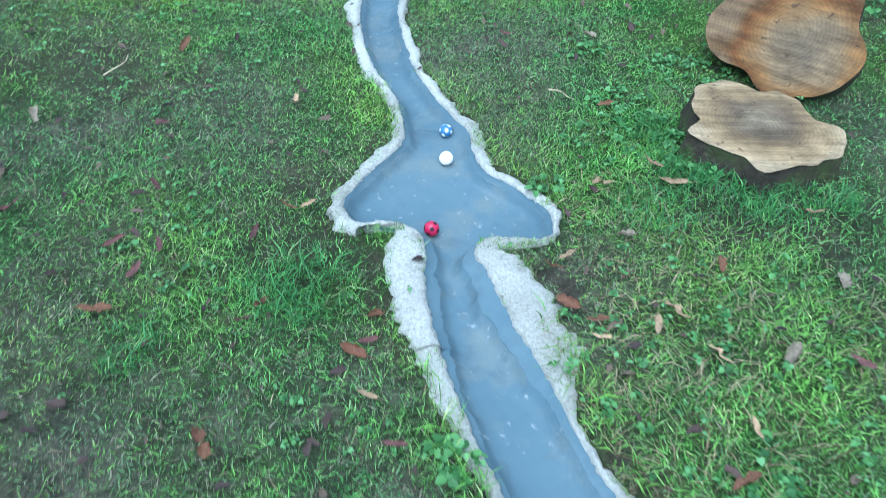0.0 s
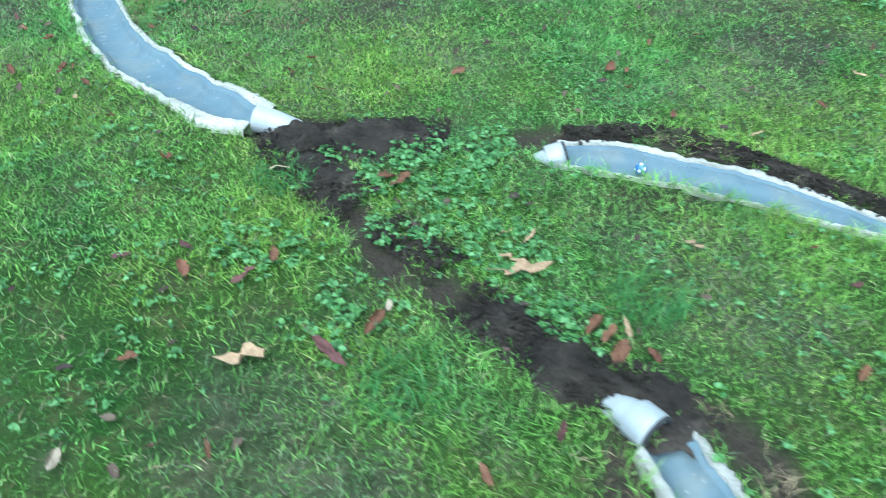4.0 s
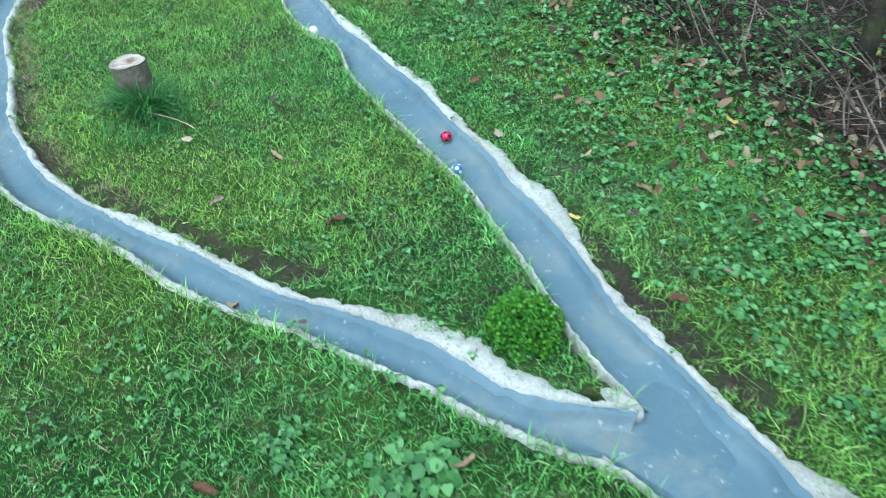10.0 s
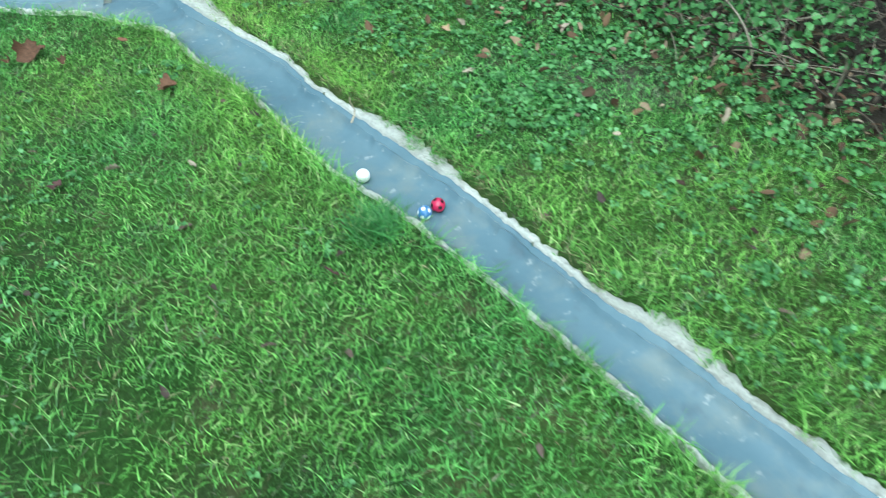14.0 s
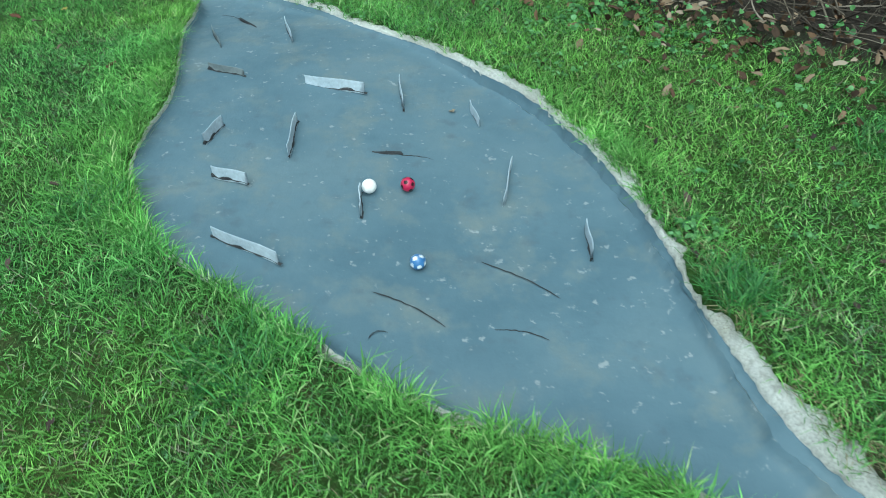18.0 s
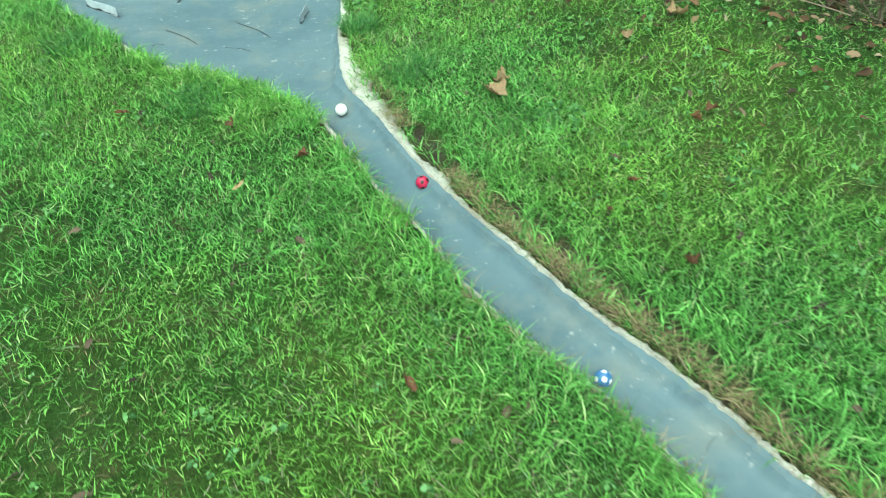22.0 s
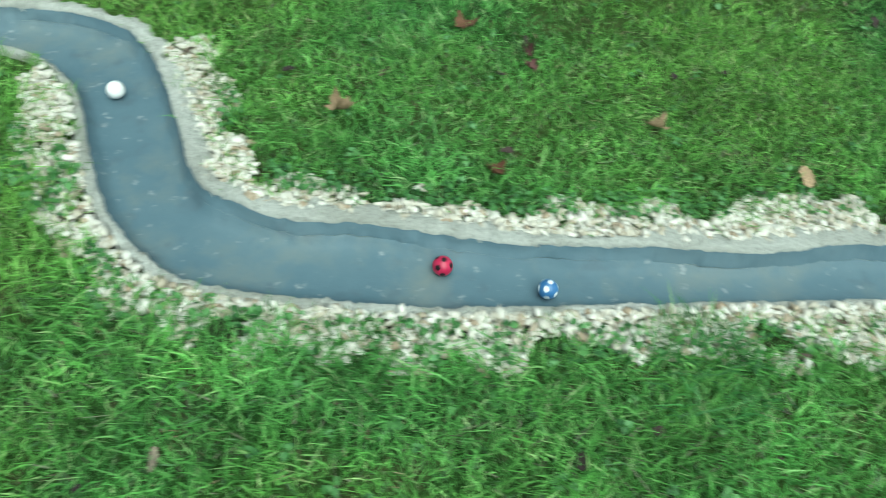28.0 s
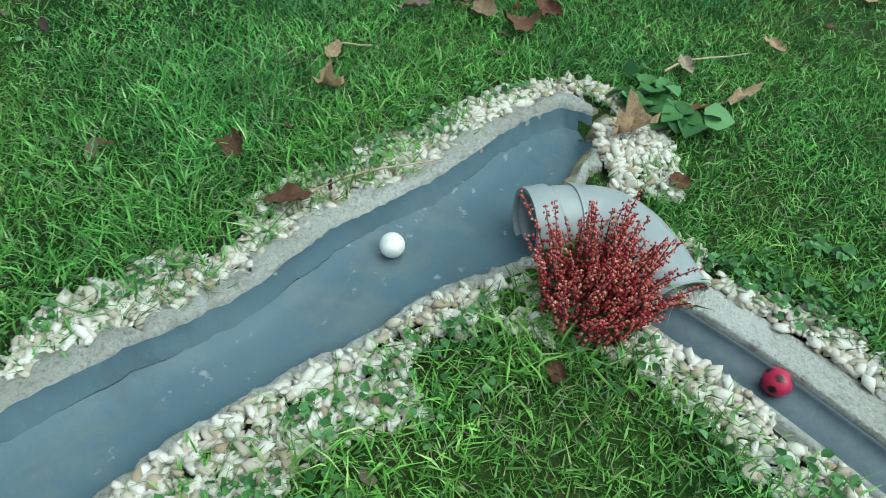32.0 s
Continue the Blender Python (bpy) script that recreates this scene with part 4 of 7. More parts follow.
def log(label, rx, ry, height, cut, lobes, seed, at, heart_at=(0, 0), flare=1.25, bark=None):
    """A sawn piece of trunk: lobed outline, bark flaring to its foot, a cut face with its heartwood."""
    ob = thing("tree_stump", label, "tree stump", at=at)
    n = 72
    def radius(t):
        return 1 + sum(a * math.cos(k * t + ph) for k, a, ph in lobes) + 0.02 * wobble(math.cos(t) * 5, math.sin(t) * 5, 1.0, seed)
    rows = []
    for h in (-0.06, 0.0, 0.25, 0.5, 0.75, 0.93, 1.0):
        f = 1 + (flare - 1) * (1 - max(h, 0)) ** 2
        line = []
        for t in np.linspace(0, 2 * math.pi, n + 1):
            ridge = 1 + 0.03 * wobble(math.cos(t) * 16, math.sin(t) * 16, 1.0, seed + h * 0.7)
            r = radius(t) * f * (ridge if h < 1 else 1)
            line.append((rx * r * math.cos(t), ry * r * math.sin(t), h * height))
        rows.append(line)
    sub("bark", strip([r[::-1] for r in rows], bark or BARK, "bark"), ob, "rough bark")
    verts, faces, values = [], [], []
    rings = (0.0, 0.12, 0.25, 0.38, 0.5, 0.62, 0.72, 0.82, 0.9, 0.96, 1.0)
    for k in rings:
        for t in np.linspace(0, 2 * math.pi, n, endpoint=False):
            r = radius(t) * k
            x, y = rx * r * math.cos(t), ry * r * math.sin(t)
            verts.append((x, y, height + 0.002 + 0.004 * wobble(x, y, 14, seed)))
            q = math.hypot(x / rx - heart_at[0], y / ry - heart_at[1])
            values.append(max(0.0, 1 - q * 0.93) + 0.16 * wobble(x / rx * 3, y / ry * 3, 1.0, seed))
    for i in range(len(rings) - 1):
        for j in range(n):
            a, b = i * n + j, i * n + (j + 1) % n
            faces.append((a, a + n, b + n, b))
    me = mesh_of("cut_face", verts, faces, cut)
    me.attributes.new("heart", "FLOAT", "POINT").data.foreach_set("value", values)
    sub("cut_face", me, ob, "sawn face with growth rings")
    return ob


log("weathered sawn tree stump with lobed outline low in the lawn", .215, .205, .098, CUT_OLD, ((2, .07, 2.2), (3, .06, 1.0), (5, .07, 2.0), (7, .05, .5), (11, .035, 1.0), (17, .02, .4)), 1.0, pose(.965, 1.755, 0, 3, 0, 0), (.05, .1), 1.08)
log("fresh orange-brown sawn log round tipped up behind a stump", .235, .215, .14, CUT_FRESH, ((2, .05, .5), (3, .08, 2.4), (5, .06, 1.0), (8, .02, 0)), 2.0, pose(1.255, 2.30, .105, 58, 0, -36), (.3, -.2), 1.0)
log("small pale sawn stump with grass round its foot", .062, .056, .187, CUT_PALE, ((2, .05, .5), (3, .06, 1.2), (7, .02, 0)), 3.0, pose(3.83, -3.245, 0, 3, -4, 20), (.25, .0), 1.12, GREY_BARK)

# ---- elbow pipe, gutter and its apron at the end ----
elbow = thing("pipe_elbow", "large grey plastic pipe elbow over the end of the channel", "pipe")
bend = [(12.084, -16.490, .006), (12.098, -16.522, .006), (12.112, -16.567, .006), (12.112, -16.612, .006), (12.084, -16.656, .002), (12.028, -16.694, -.006), (11.973, -16.722, -.016)]
sub("tube", tube(spline(bend, 18), .056, 32, PVC, "tube"), elbow)
sub("socket", tube([(12.078, -16.478, .004), (12.081, -16.486, .004), (12.094, -16.516, .0055), (12.097, -16.522, .006)], .061, 32, PVC, "socket", .007, [1, 1.02, 1.02, .95]), elbow, "widened pipe socket")
sub("joint_ring", tube([(12.108, -16.553, .006), (12.111, -16.561, .006)], .0585, 32, PVC, "joint_ring", .004), elbow)
gutter = thing("gutter", "narrow half-round grey plastic gutter leaving the elbow", "gutter")
rows_in = []
for i, c in enumerate(GUTTER_LINE):
    w = np.gradient(GUTTER_LINE, axis=0)[i]
    s = np.array([-w[1], w[0]]) / np.linalg.norm(w)
    outer = [(*(c + s * (.037 * math.cos(t))), -.012 - .023 * math.sin(t)) for t in np.linspace(0, math.pi, 11)]
    inner = [(*(c + s * (.0345 * math.cos(t))), -.010 - .0205 * math.sin(t)) for t in np.linspace(math.pi, 0, 11)]
    rows_in.append([*outer, *inner, outer[0]])
GUTTER_GREY = two_scale("dark_grey_gutter_paint", [(0.3, (0.055, 0.080, 0.10)), (0.7, (0.09, 0.12, 0.14))], 8, 70, 0.45, 0.002, 0.3)
sub("trough", strip(rows_in, GUTTER_GREY, "trough"), gutter)
apron, lip = [], []
for c, w in zip(GUTTER_LINE, np.gradient(GUTTER_LINE, axis=0)):
    s = np.array([-w[1], w[0]]) / np.linalg.norm(w)
    bulge = .108 + .010 * wobble(*c, 9, 2.0) + .006 * wobble(*c, 40, 4.0)
    apron.append([(*(c + s * .0375), -.06), (*(c + s * .0378), -.008), (*(c + s * .0385), -.002)] + [(*(c + s * (.040 + (bulge - .040) * k)), -.0005 + .003 * wobble(*(c + s * .1 * k), 28, 1.0) + .002 * wobble(*(c + s * .1 * k), 80, 3.0) - .006 * max(k - .85, 0) / .15) for k in (0, .12, .25, .4, .55, .7, .85, .95, 1)] + [(*(c + s * (bulge + .004)), -.02), (*(c + s * (bulge + .008)), -.09)])
    lip.append([(*(c - s * .0375), -.05), (*(c - s * .038), -.004), (*(c - s * .050), -.003 + .004 * wobble(*c, 25, 1.0)), (*(c - s * .063), -.06)][::-1])
MUD = two_scale("yellowish_mortar", [(0.3, (0.20, 0.19, 0.12)), (0.5, (0.29, 0.275, 0.185)), (0.7, (0.36, 0.35, 0.26))], 14, 80, 0.95, 0.02, 1.0, 0.15, amount=0.6)
for x, y, turn, long, wide in ((12.462, -16.575, 75, .055, .022), (12.43, -16.625, 25, .055, .026), (12.37, -16.632, 15, .06, .026), (12.295, -16.592, 20, .07, .026), (12.215, -16.558, 22, .06, .022)):
    bm = bmesh.new()
    bmesh.ops.create_icosphere(bm, subdivisions=3, radius=1.0)
    for v in bm.verts:
        a, b, c, d = v.co.x * long, v.co.y * wide, math.cos(radians(-turn)), math.sin(radians(-turn))
        v.co = (x + c * a - d * b, y + d * a + c * b, -.036 + .038 * v.co.z + .010 * wobble(x + a, y + b, 45, 2.0))
    part("mortar_lip", bm, MUD, channels["last"], "yellowish rough mortar round the end of the bed")
sub("apron", strip(apron, concrete_material("smooth_pale_mortar", 1.25), "apron"), gutter, "pale concrete apron beside the gutter")
sub("lip", strip(lip, CONCRETE, "lip"), gutter)


# ---- gravel beside the last stretches ----
def icosphere(level):
    bm = bmesh.new()
    bmesh.ops.create_icosphere(bm, subdivisions=level, radius=1.0)
    v, f = np.array([tuple(a.co) for a in bm.verts]), np.array([[b.index for b in a.verts] for a in bm.faces])
    bm.free()
    return v, f


rng = np.random.default_rng(4)
CHIP_V, CHIP_F = icosphere(1)


def random_turns(n):
    q = rng.normal(size=(n, 4))
    q /= np.linalg.norm(q, axis=1)[:, None]
    w, x, y, z = q.T
    return np.stack([np.stack([1 - 2 * (y * y + z * z), 2 * (x * y - z * w), 2 * (x * z + y * w)], -1), np.stack([2 * (x * y + z * w), 1 - 2 * (x * x + z * z), 2 * (y * z - x * w)], -1), np.stack([2 * (x * z - y * w), 2 * (y * z + x * w), 1 - 2 * (x * x + y * y)], -1)], 1)


def stones(places, sizes, flat=False):
    """Many broken pieces in one mesh: balls cut by a few random planes; flat ones lie on their broad side."""
    n = len(places)
    v = np.repeat(CHIP_V[None], n, 0)
    for _ in range(8 if flat else 9):
        d = rng.normal(size=(n, 3))
        d /= np.linalg.norm(d, axis=1)[:, None]
        over = np.einsum("nvk,nk->nv", v, d) - rng.uniform(0.25, 0.70, n)[:, None]
        v -= np.maximum(over, 0)[..., None] * d[:, None]
    if flat:
        v *= np.stack([rng.uniform(1.0, 1.7, n), rng.uniform(0.75, 1.15, n), rng.uniform(0.45, 0.75, n)], 1)[:, None]
        a, b, c = rng.uniform(0, 2 * np.pi, n), rng.normal(0, .35, n), rng.normal(0, .35, n)
        one, nil = np.ones(n), np.zeros(n)
        yaw = np.stack([np.stack([np.cos(a), -np.sin(a), nil], -1), np.stack([np.sin(a), np.cos(a), nil], -1), np.stack([nil, nil, one], -1)], 1)
        tip = np.stack([np.stack([one, nil, b], -1), np.stack([nil, one, c], -1), np.stack([-b, -c, one], -1)], 1)
        turns = np.einsum("nij,njk->nik", tip, yaw)
    else:
        v *= np.stack([rng.uniform(0.9, 1.35, n), rng.uniform(0.7, 1.0, n), rng.uniform(0.5, 0.8, n)], 1)[:, None]
        turns = random_turns(n)
    v = np.einsum("nij,nvj->nvi", turns, v) * sizes[:, None, None]
    v += places[:, None]
    return v.reshape(-1, 3), (CHIP_F[None] + (np.arange(n) * len(CHIP_V))[:, None, None]).reshape(-1, 3)


def beside(line, lo, hi, per_metre, side):
    """Random places beside a line, between two distances from it."""
    length = np.linalg.norm(np.diff(line, axis=0), axis=1).sum()
    n = int(length * per_metre)
    u = rng.uniform(0, len(line) - 1.001, n)
    i = u.astype(int)
    p = line[i] + (line[i + 1] - line[i]) * (u - i)[:, None]
    w = line[i + 1] - line[i]
    s = np.stack([-w[:, 1], w[:, 0]], 1) / np.linalg.norm(w, axis=1)[:, None] * side
    d = rng.uniform(lo, hi, n) if np.isscalar(hi) else rng.uniform(lo, np.interp(u, np.arange(len(hi)) * (len(line) - 1) / (len(hi) - 1), hi))
    return p + s * d[:, None], d


GRAVEL = island_colours("cream_gravel", [(0.0, (0.30, 0.235, 0.165)), (0.15, (0.41, 0.375, 0.30)), (0.5, (0.52, 0.50, 0.44)), (1.0, (0.63, 0.62, 0.57))], 0.75, 0.3)
pieces = []
for line, lo, hi, per, side in ((EDGES["bends"][0][34:], .024, .15, 1700, -1), (EDGES["bends"][1][46:], .026, .15, 1500, 1), (EDGES["last"][0][:-24], .018, .17, 2500, -1), (EDGES["last"][1][:-4], .03, .155, 2700, 1),
                                (GUTTER_LINE, .058, .18, 2300, -1), (GUTTER_LINE, .10, .18, 1500, 1), (spline([(12.34, -16.36), (12.46, -16.46), (12.53, -16.56), (12.50, -16.65), (12.40, -16.71), (12.30, -16.72), (12.20, -16.72)], .04), -.03, .05, 2400, -1),
                                (spline([(12.42, -16.665), (12.32, -16.65), (12.20, -16.63)], .04), -.035, .05, 2600, -1), (spline([(11.93, -16.42), (11.95, -16.52), (11.88, -16.66)], .04), .0, .15, 2300, -1)):
    at, d = beside(line, lo, hi, per, side)
    gap = drift(at[:, 0], at[:, 1], 14, 2.0)
    at = at[gap > -1.0 + 1.5 * ((d - lo) / (hi - lo)) ** 1.7]
    pieces.append(np.c_[at, rng.uniform(-0.002, 0.013, len(at)) * rng.uniform(.4, 1, len(at))])
pieces = np.vstack(pieces)
gv, gf = stones(pieces, rng.uniform(0.0075, 0.0155, len(pieces)), True)
tagged(new("gravel", fast_mesh("gravel", gv, gf, GRAVEL)), "cream-white decorative gravel strewn along the channel edge", "gravel", kind="stuff")


# ---- grass ----
edge_line = np.vstack([np.vstack([a[::9], b[::9]]) for a, b in EDGES.values()] + [GUTTER_LINE[::3]])
coarse_x, coarse_y = np.meshgrid(np.arange(-3, 14.6, .15), np.arange(-19, 4.6, .15))
cp = np.stack([coarse_x.ravel(), coarse_y.ravel()], 1)
cd = np.concatenate([np.sqrt(((c[:, None] - edge_line[None]) ** 2).sum(-1)).min(1) for c in np.array_split(cp, 20)]).reshape(coarse_x.shape)


def run_distance(x, y):
    i = np.clip(np.round((x + 3) / .15).astype(int), 0, cd.shape[1] - 1)
    j = np.clip(np.round((y + 19) / .15).astype(int), 0, cd.shape[0] - 1)
    return cd[j, i]


hedge_near = np.vstack([nearest(c, HEDGE_LINE) for c in np.array_split(cp, 20)])
hedge_step = HEDGE_OUT[((hedge_near[:, None, 1:] - HEDGE_LINE[None, ::3]) ** 2).sum(-1).argmin(1) * 3]
beyond = (hedge_near[:, 0] * np.sign(((cp - hedge_near[:, 1:]) * hedge_step).sum(1))).reshape(coarse_x.shape)


def past_hedge(x, y):
    i = np.clip(np.round((x + 3) / .15).astype(int), 0, cd.shape[1] - 1)
    j = np.clip(np.round((y + 19) / .15).astype(int), 0, cd.shape[0] - 1)
    return beyond[j, i]


RUN_MIDDLE = np.array([(-19, 11.2), (-16.6, 12.0), (-15.2, 10.7), (-13.8, 10.15), (-10.2, 8.0), (-8.6, 6.9), (-7.4, 6.9), (-4.9, 5.6), (-4.4, 4.8), (-3.85, 3.6), (-2.9, 2.98), (-1.8, 2.5), (-.6, 1.25), (1.0, .1), (3.5, -.28), (4.6, -.3)])


def scatter(per_metre, reach, clear=0.022):
    """Random places on the lawn within reach of the run; on the side away from the hedge the strip is narrower."""
    n = int(17.6 * 23.6 * per_metre)
    x, y = rng.uniform(-3, 14.5, n), rng.uniform(-19, 4.5, n)
    d = run_distance(x, y)
    reach = np.where(x < np.interp(y, RUN_MIDDLE[:, 0], RUN_MIDDLE[:, 1]) - .2, np.minimum(reach, np.interp(y, (-14, -13, -.5, .8), (1.3, 1.75, 1.75, 2.4))), reach)
    keep = (d < reach) & (on_grid(SD, x, y) > clear + 0.025 * (y < -14.6)) & (rng.random(n) > on_grid(SOILS, x, y) * 1.15) & (x > -1.8) & (past_hedge(x, y) < 0.35)
    return x[keep], y[keep]


def blades(x, y, height, width, lean):
    n = len(x)
    z = lawn_height(x, y) - 0.004
    t = rng.uniform(0, 2 * np.pi, n)
    lean_way = 4.0 * drift(x, y, 9.0, 3.0) + rng.normal(0, 1.6, n)
    side = np.stack([np.cos(t), np.sin(t), 0 * t], 1) * (width / 2)[:, None]
    over = np.stack([np.cos(lean_way), np.sin(lean_way), 0 * t], 1) * (lean * height)[:, None]
    up = np.stack([0 * t, 0 * t, height], 1)
    base = np.stack([x, y, z], 1)
    mid = base + up * 0.55 + over * 0.36
    tip = base + up * np.clip(1.1 - 0.35 * lean, 0.3, 1)[:, None] + over
    v = np.stack([base, mid - side, mid + side, tip], 1).reshape(-1, 3)
    f = (np.array([[0, 2, 1], [1, 2, 3]])[None] + (np.arange(n) * 4)[:, None, None]).reshape(-1, 3)
    return v, f


def fine_blades(x, y, height, width, lean):
    """Thin straight blades, one sliver each, leaning every way."""
    n = len(x)
    t, way = rng.uniform(0, 2 * np.pi, n), rng.uniform(0, 2 * np.pi, n) + 1.2 * drift(x, y, 5.0, 8.0)
    side = np.stack([np.cos(t), np.sin(t), rng.normal(0, .3, n)], 1) * (width / 2)[:, None]
    base = np.stack([x, y, lawn_height(x, y) - 0.002 + rng.uniform(0, .004, n)], 1)
    tip = base + np.stack([np.cos(way) * lean * height, np.sin(way) * lean * height, height * np.clip(1.1 - .3 * lean, .25, 1)], 1)
    return np.stack([base - side, base + side, tip], 1).reshape(-1, 3), np.arange(3 * n).reshape(n, 3)


# a dense pile of fine short blades near the run, thinner away from it
x1, y1 = scatter(10000, 0.75)
x2, y2 = scatter(5200, 2.2)
x3, y3 = scatter(7500, 1.9)
y3 = np.where((y3 < -15) & (run_distance(x3, y3) > .9), 9, y3)
x3, y3 = x3[y3 < 5], y3[y3 < 5]
end = (y3 < -15.0) | ((y3 > -.4) & (rng.random(len(y3)) < .8))
fine_x, fine_y = np.r_[x1, x2, x3[end]], np.r_[y1, y2, y3[end]]
fine_dry = worn_lawn(fine_x, fine_y)
lush_here = np.interp(fine_y, (-8, -4), (1.25, 1.0))
fine_tall = (0.013 + 0.010 * np.clip(drift(fine_x, fine_y, 2.6, 2.0) + 0.4, 0, 1.2)) * (1 - 0.25 * fine_dry) * rng.uniform(0.5, 1.7, len(fine_x)) * lush_here
pv, pf = fine_blades(fine_x, fine_y, fine_tall, rng.uniform(0.0014, 0.0034, len(fine_x)) * lush_here, rng.uniform(0.4, 1.7, len(fine_x)))
pile_mesh = fast_mesh("fine_grass", pv, pf, GRASS)
pile_mesh.attributes.new("dry", "FLOAT", "POINT").data.foreach_set("value", np.repeat(np.clip(1.1 * (rng.random(len(fine_x)) < 0.13 + 0.75 * fine_dry), 0, 0.95), 3).astype(np.float32))
tagged(new("fine_grass", pile_mesh), "dense fine short lawn grass with dead blades between", "grass", kind="stuff")

# longer, broader blades that stand and lie over it
x1, y1 = scatter(4600, 0.9)
x2, y2 = scatter(1900, 2.2)
x5, y5 = scatter(1500, 3.9)
far = run_distance(x5, y5) > 2.2
x5, y5 = x5[far], y5[far]
gx_all, gy_all = np.r_[x1, x2], np.r_[y1, y2]
long_here = drift(gx_all, gy_all, 2.6, 2.0)
tall = 0.0150 + 0.010 * np.clip(long_here + 0.4, 0, 1.2)
close = np.clip(1 - on_grid(SD, gx_all, gy_all) / 0.16, 0, 1) * (gy_all < -4.7) * (gy_all > -13.6)
dry_here = worn_lawn(gx_all, gy_all)
tall = tall * (1 + 0.8 * close) * (1 - 0.35 * dry_here) * rng.uniform(0.6, 1.7, len(tall)) * np.interp(gy_all, (-8, -4), (1.3, 1.0))
bv, bf = blades(gx_all, gy_all, tall, rng.uniform(0.0014, 0.0034, len(tall)) * np.interp(gy_all, (-8, -4), (1.3, 1.0)), rng.uniform(0.2, 1.4, len(tall)))
lawn_mesh = fast_mesh("lawn_grass", bv, bf, GRASS)
lawn_mesh.attributes.new("dry", "FLOAT", "POINT").data.foreach_set("value", np.repeat(np.clip(dry_here * 1.1 * (rng.random(len(tall)) < 0.10 + 0.75 * dry_here), 0, 0.95), 4).astype(np.float32))
fv, ff = blades(x5, y5, rng.uniform(.02, .034, len(x5)), rng.uniform(.005, .009, len(x5)), rng.uniform(.4, 1.8, len(x5)))
tagged(new("far_grass", fast_mesh("far_grass", fv, ff, GRASS)), "lawn grass farther from the channel", "grass", kind="stuff")
tagged(new("lawn_grass", lawn_mesh), "short damp green lawn grass blades", "grass", kind="stuff")


# ---- longer grass and straw along the edges ----
def along(line, lo, hi, per_metre, side):
    at, _ = beside(line, lo, hi, per_metre, side)
    return at


def edge_blades(spans, height, width, lean):
    at = np.vstack([along(*span) for span in spans])
    n = len(at)
    keep = drift(at[:, 0], at[:, 1], 9, 4.0) > -0.45
    at = at[keep]
    n = len(at)
    return blades(at[:, 0], at[:, 1], rng.uniform(*height, n), rng.uniform(*width, n), rng.uniform(*lean, n))


PL, PR = EDGES["plate"]
LL, LR = EDGES["lower"]
JL, JR = EDGES["junction"]
BL, BR = EDGES["right_branch"]
CL, CR = EDGES["left_branch"]
UL, UR = EDGES["upper"]
GL, GR = EDGES["bends"]
HL, HR = EDGES["last"]
lv, lf = edge_blades([(PL, .006, .08, 2600, -1), (PL, .02, .24, 2200, -1), (JL, .02, .07, 700, -1), (LL, .03, .2, 900, -1), (BL, .02, .06, 350, -1), (CL, .035, .08, 300, -1), (UL, .04, .1, 350, -1),
                      (UR, .035, .1, 300, 1), (JR, .05, .14, 500, 1), (PR, .075, .16, 600, 1), (PR[-76:-48], .01, .1, 2600, 1), (LR, .06, .2, 700, 1), (GL, .10, .22, 700, -1), (GR, .11, .25, 700, 1), (HL, .12, .24, 500, -1), (HR, .14, .26, 450, 1), (BR, .07, .16, 400, 1)],
                     (.024, .066), (.002, .0045), (.4, 1.6))
short = edge_blades([(LL, .010, .07, 1500, -1), (HL, .13, .2, 500, -1), (HL[:-40], .05, .18, 1100, -1), (GL[36:], .05, .15, 900, -1), (GR[46:], .06, .15, 700, 1), (HR, .08, .17, 500, 1), (GUTTER_LINE, .08, .19, 900, -1), (GUTTER_LINE, .11, .19, 900, 1)], (.014, .036), (.002, .004), (.3, 1.4))
lf, lv = np.vstack([lf, short[1] + len(lv)]), np.vstack([lv, short[0]])
tagged(new("edge_grass", fast_mesh("edge_grass", lv, lf, GRASS)), "longer bright green grass hanging over the channel edge", "grass", kind="stuff")
sv, sf = edge_blades([(LR, .014, .070, 2100, 1), (PR[-50:], .05, .11, 900, 1), (CR[:130], .05, .12, 700, 1), (UR[:55], .03, .1, 700, 1), (BR[:75], .05, .11, 350, 1), (JR[18:110], .03, .08, 300, 1), (LL, .01, .03, 350, -1), (CL[:75], .05, .14, 350, -1)],
                     (.014, .045), (.0012, .0028), (.8, 2.2))
tagged(new("dry_grass", fast_mesh("dry_grass", sv, sf, STRAW)), "dry straw-coloured grass and roots along the cut turf edge", "grass", kind="stuff")

# straw strewn thinly through the lawn
x3, y3 = scatter(480, 2.2)
dv, df = blades(x3, y3, rng.uniform(.012, .03, len(x3)), rng.uniform(.001, .0026, len(x3)), rng.uniform(1.0, 2.6, len(x3)))
tagged(new("lawn_thatch", fast_mesh("lawn_thatch", dv, df, STRAW)), "thin dead blades lying in the lawn", "grass", kind="stuff")


# long bleached grass lying about the first stump
n = 2800
ax, ay = rng.uniform(.38, 1.3, n), rng.uniform(.2, 1.62, n)
keep = (on_grid(SD, ax, ay) > .03) & (drift(ax, ay, 4.0, 2.0) > -.25) & (np.hypot(ax - .965, ay - 1.755) > .24)
ax, ay = ax[keep], ay[keep]
av, af = blades(ax, ay, rng.uniform(.025, .05, len(ax)), rng.uniform(.0014, .0032, len(ax)), rng.uniform(1.4, 2.8, len(ax)))
tagged(new("bleached_grass", fast_mesh("bleached_grass", av, af, STRAW)), "long bleached dead grass lying round a stump", "grass", kind="stuff")


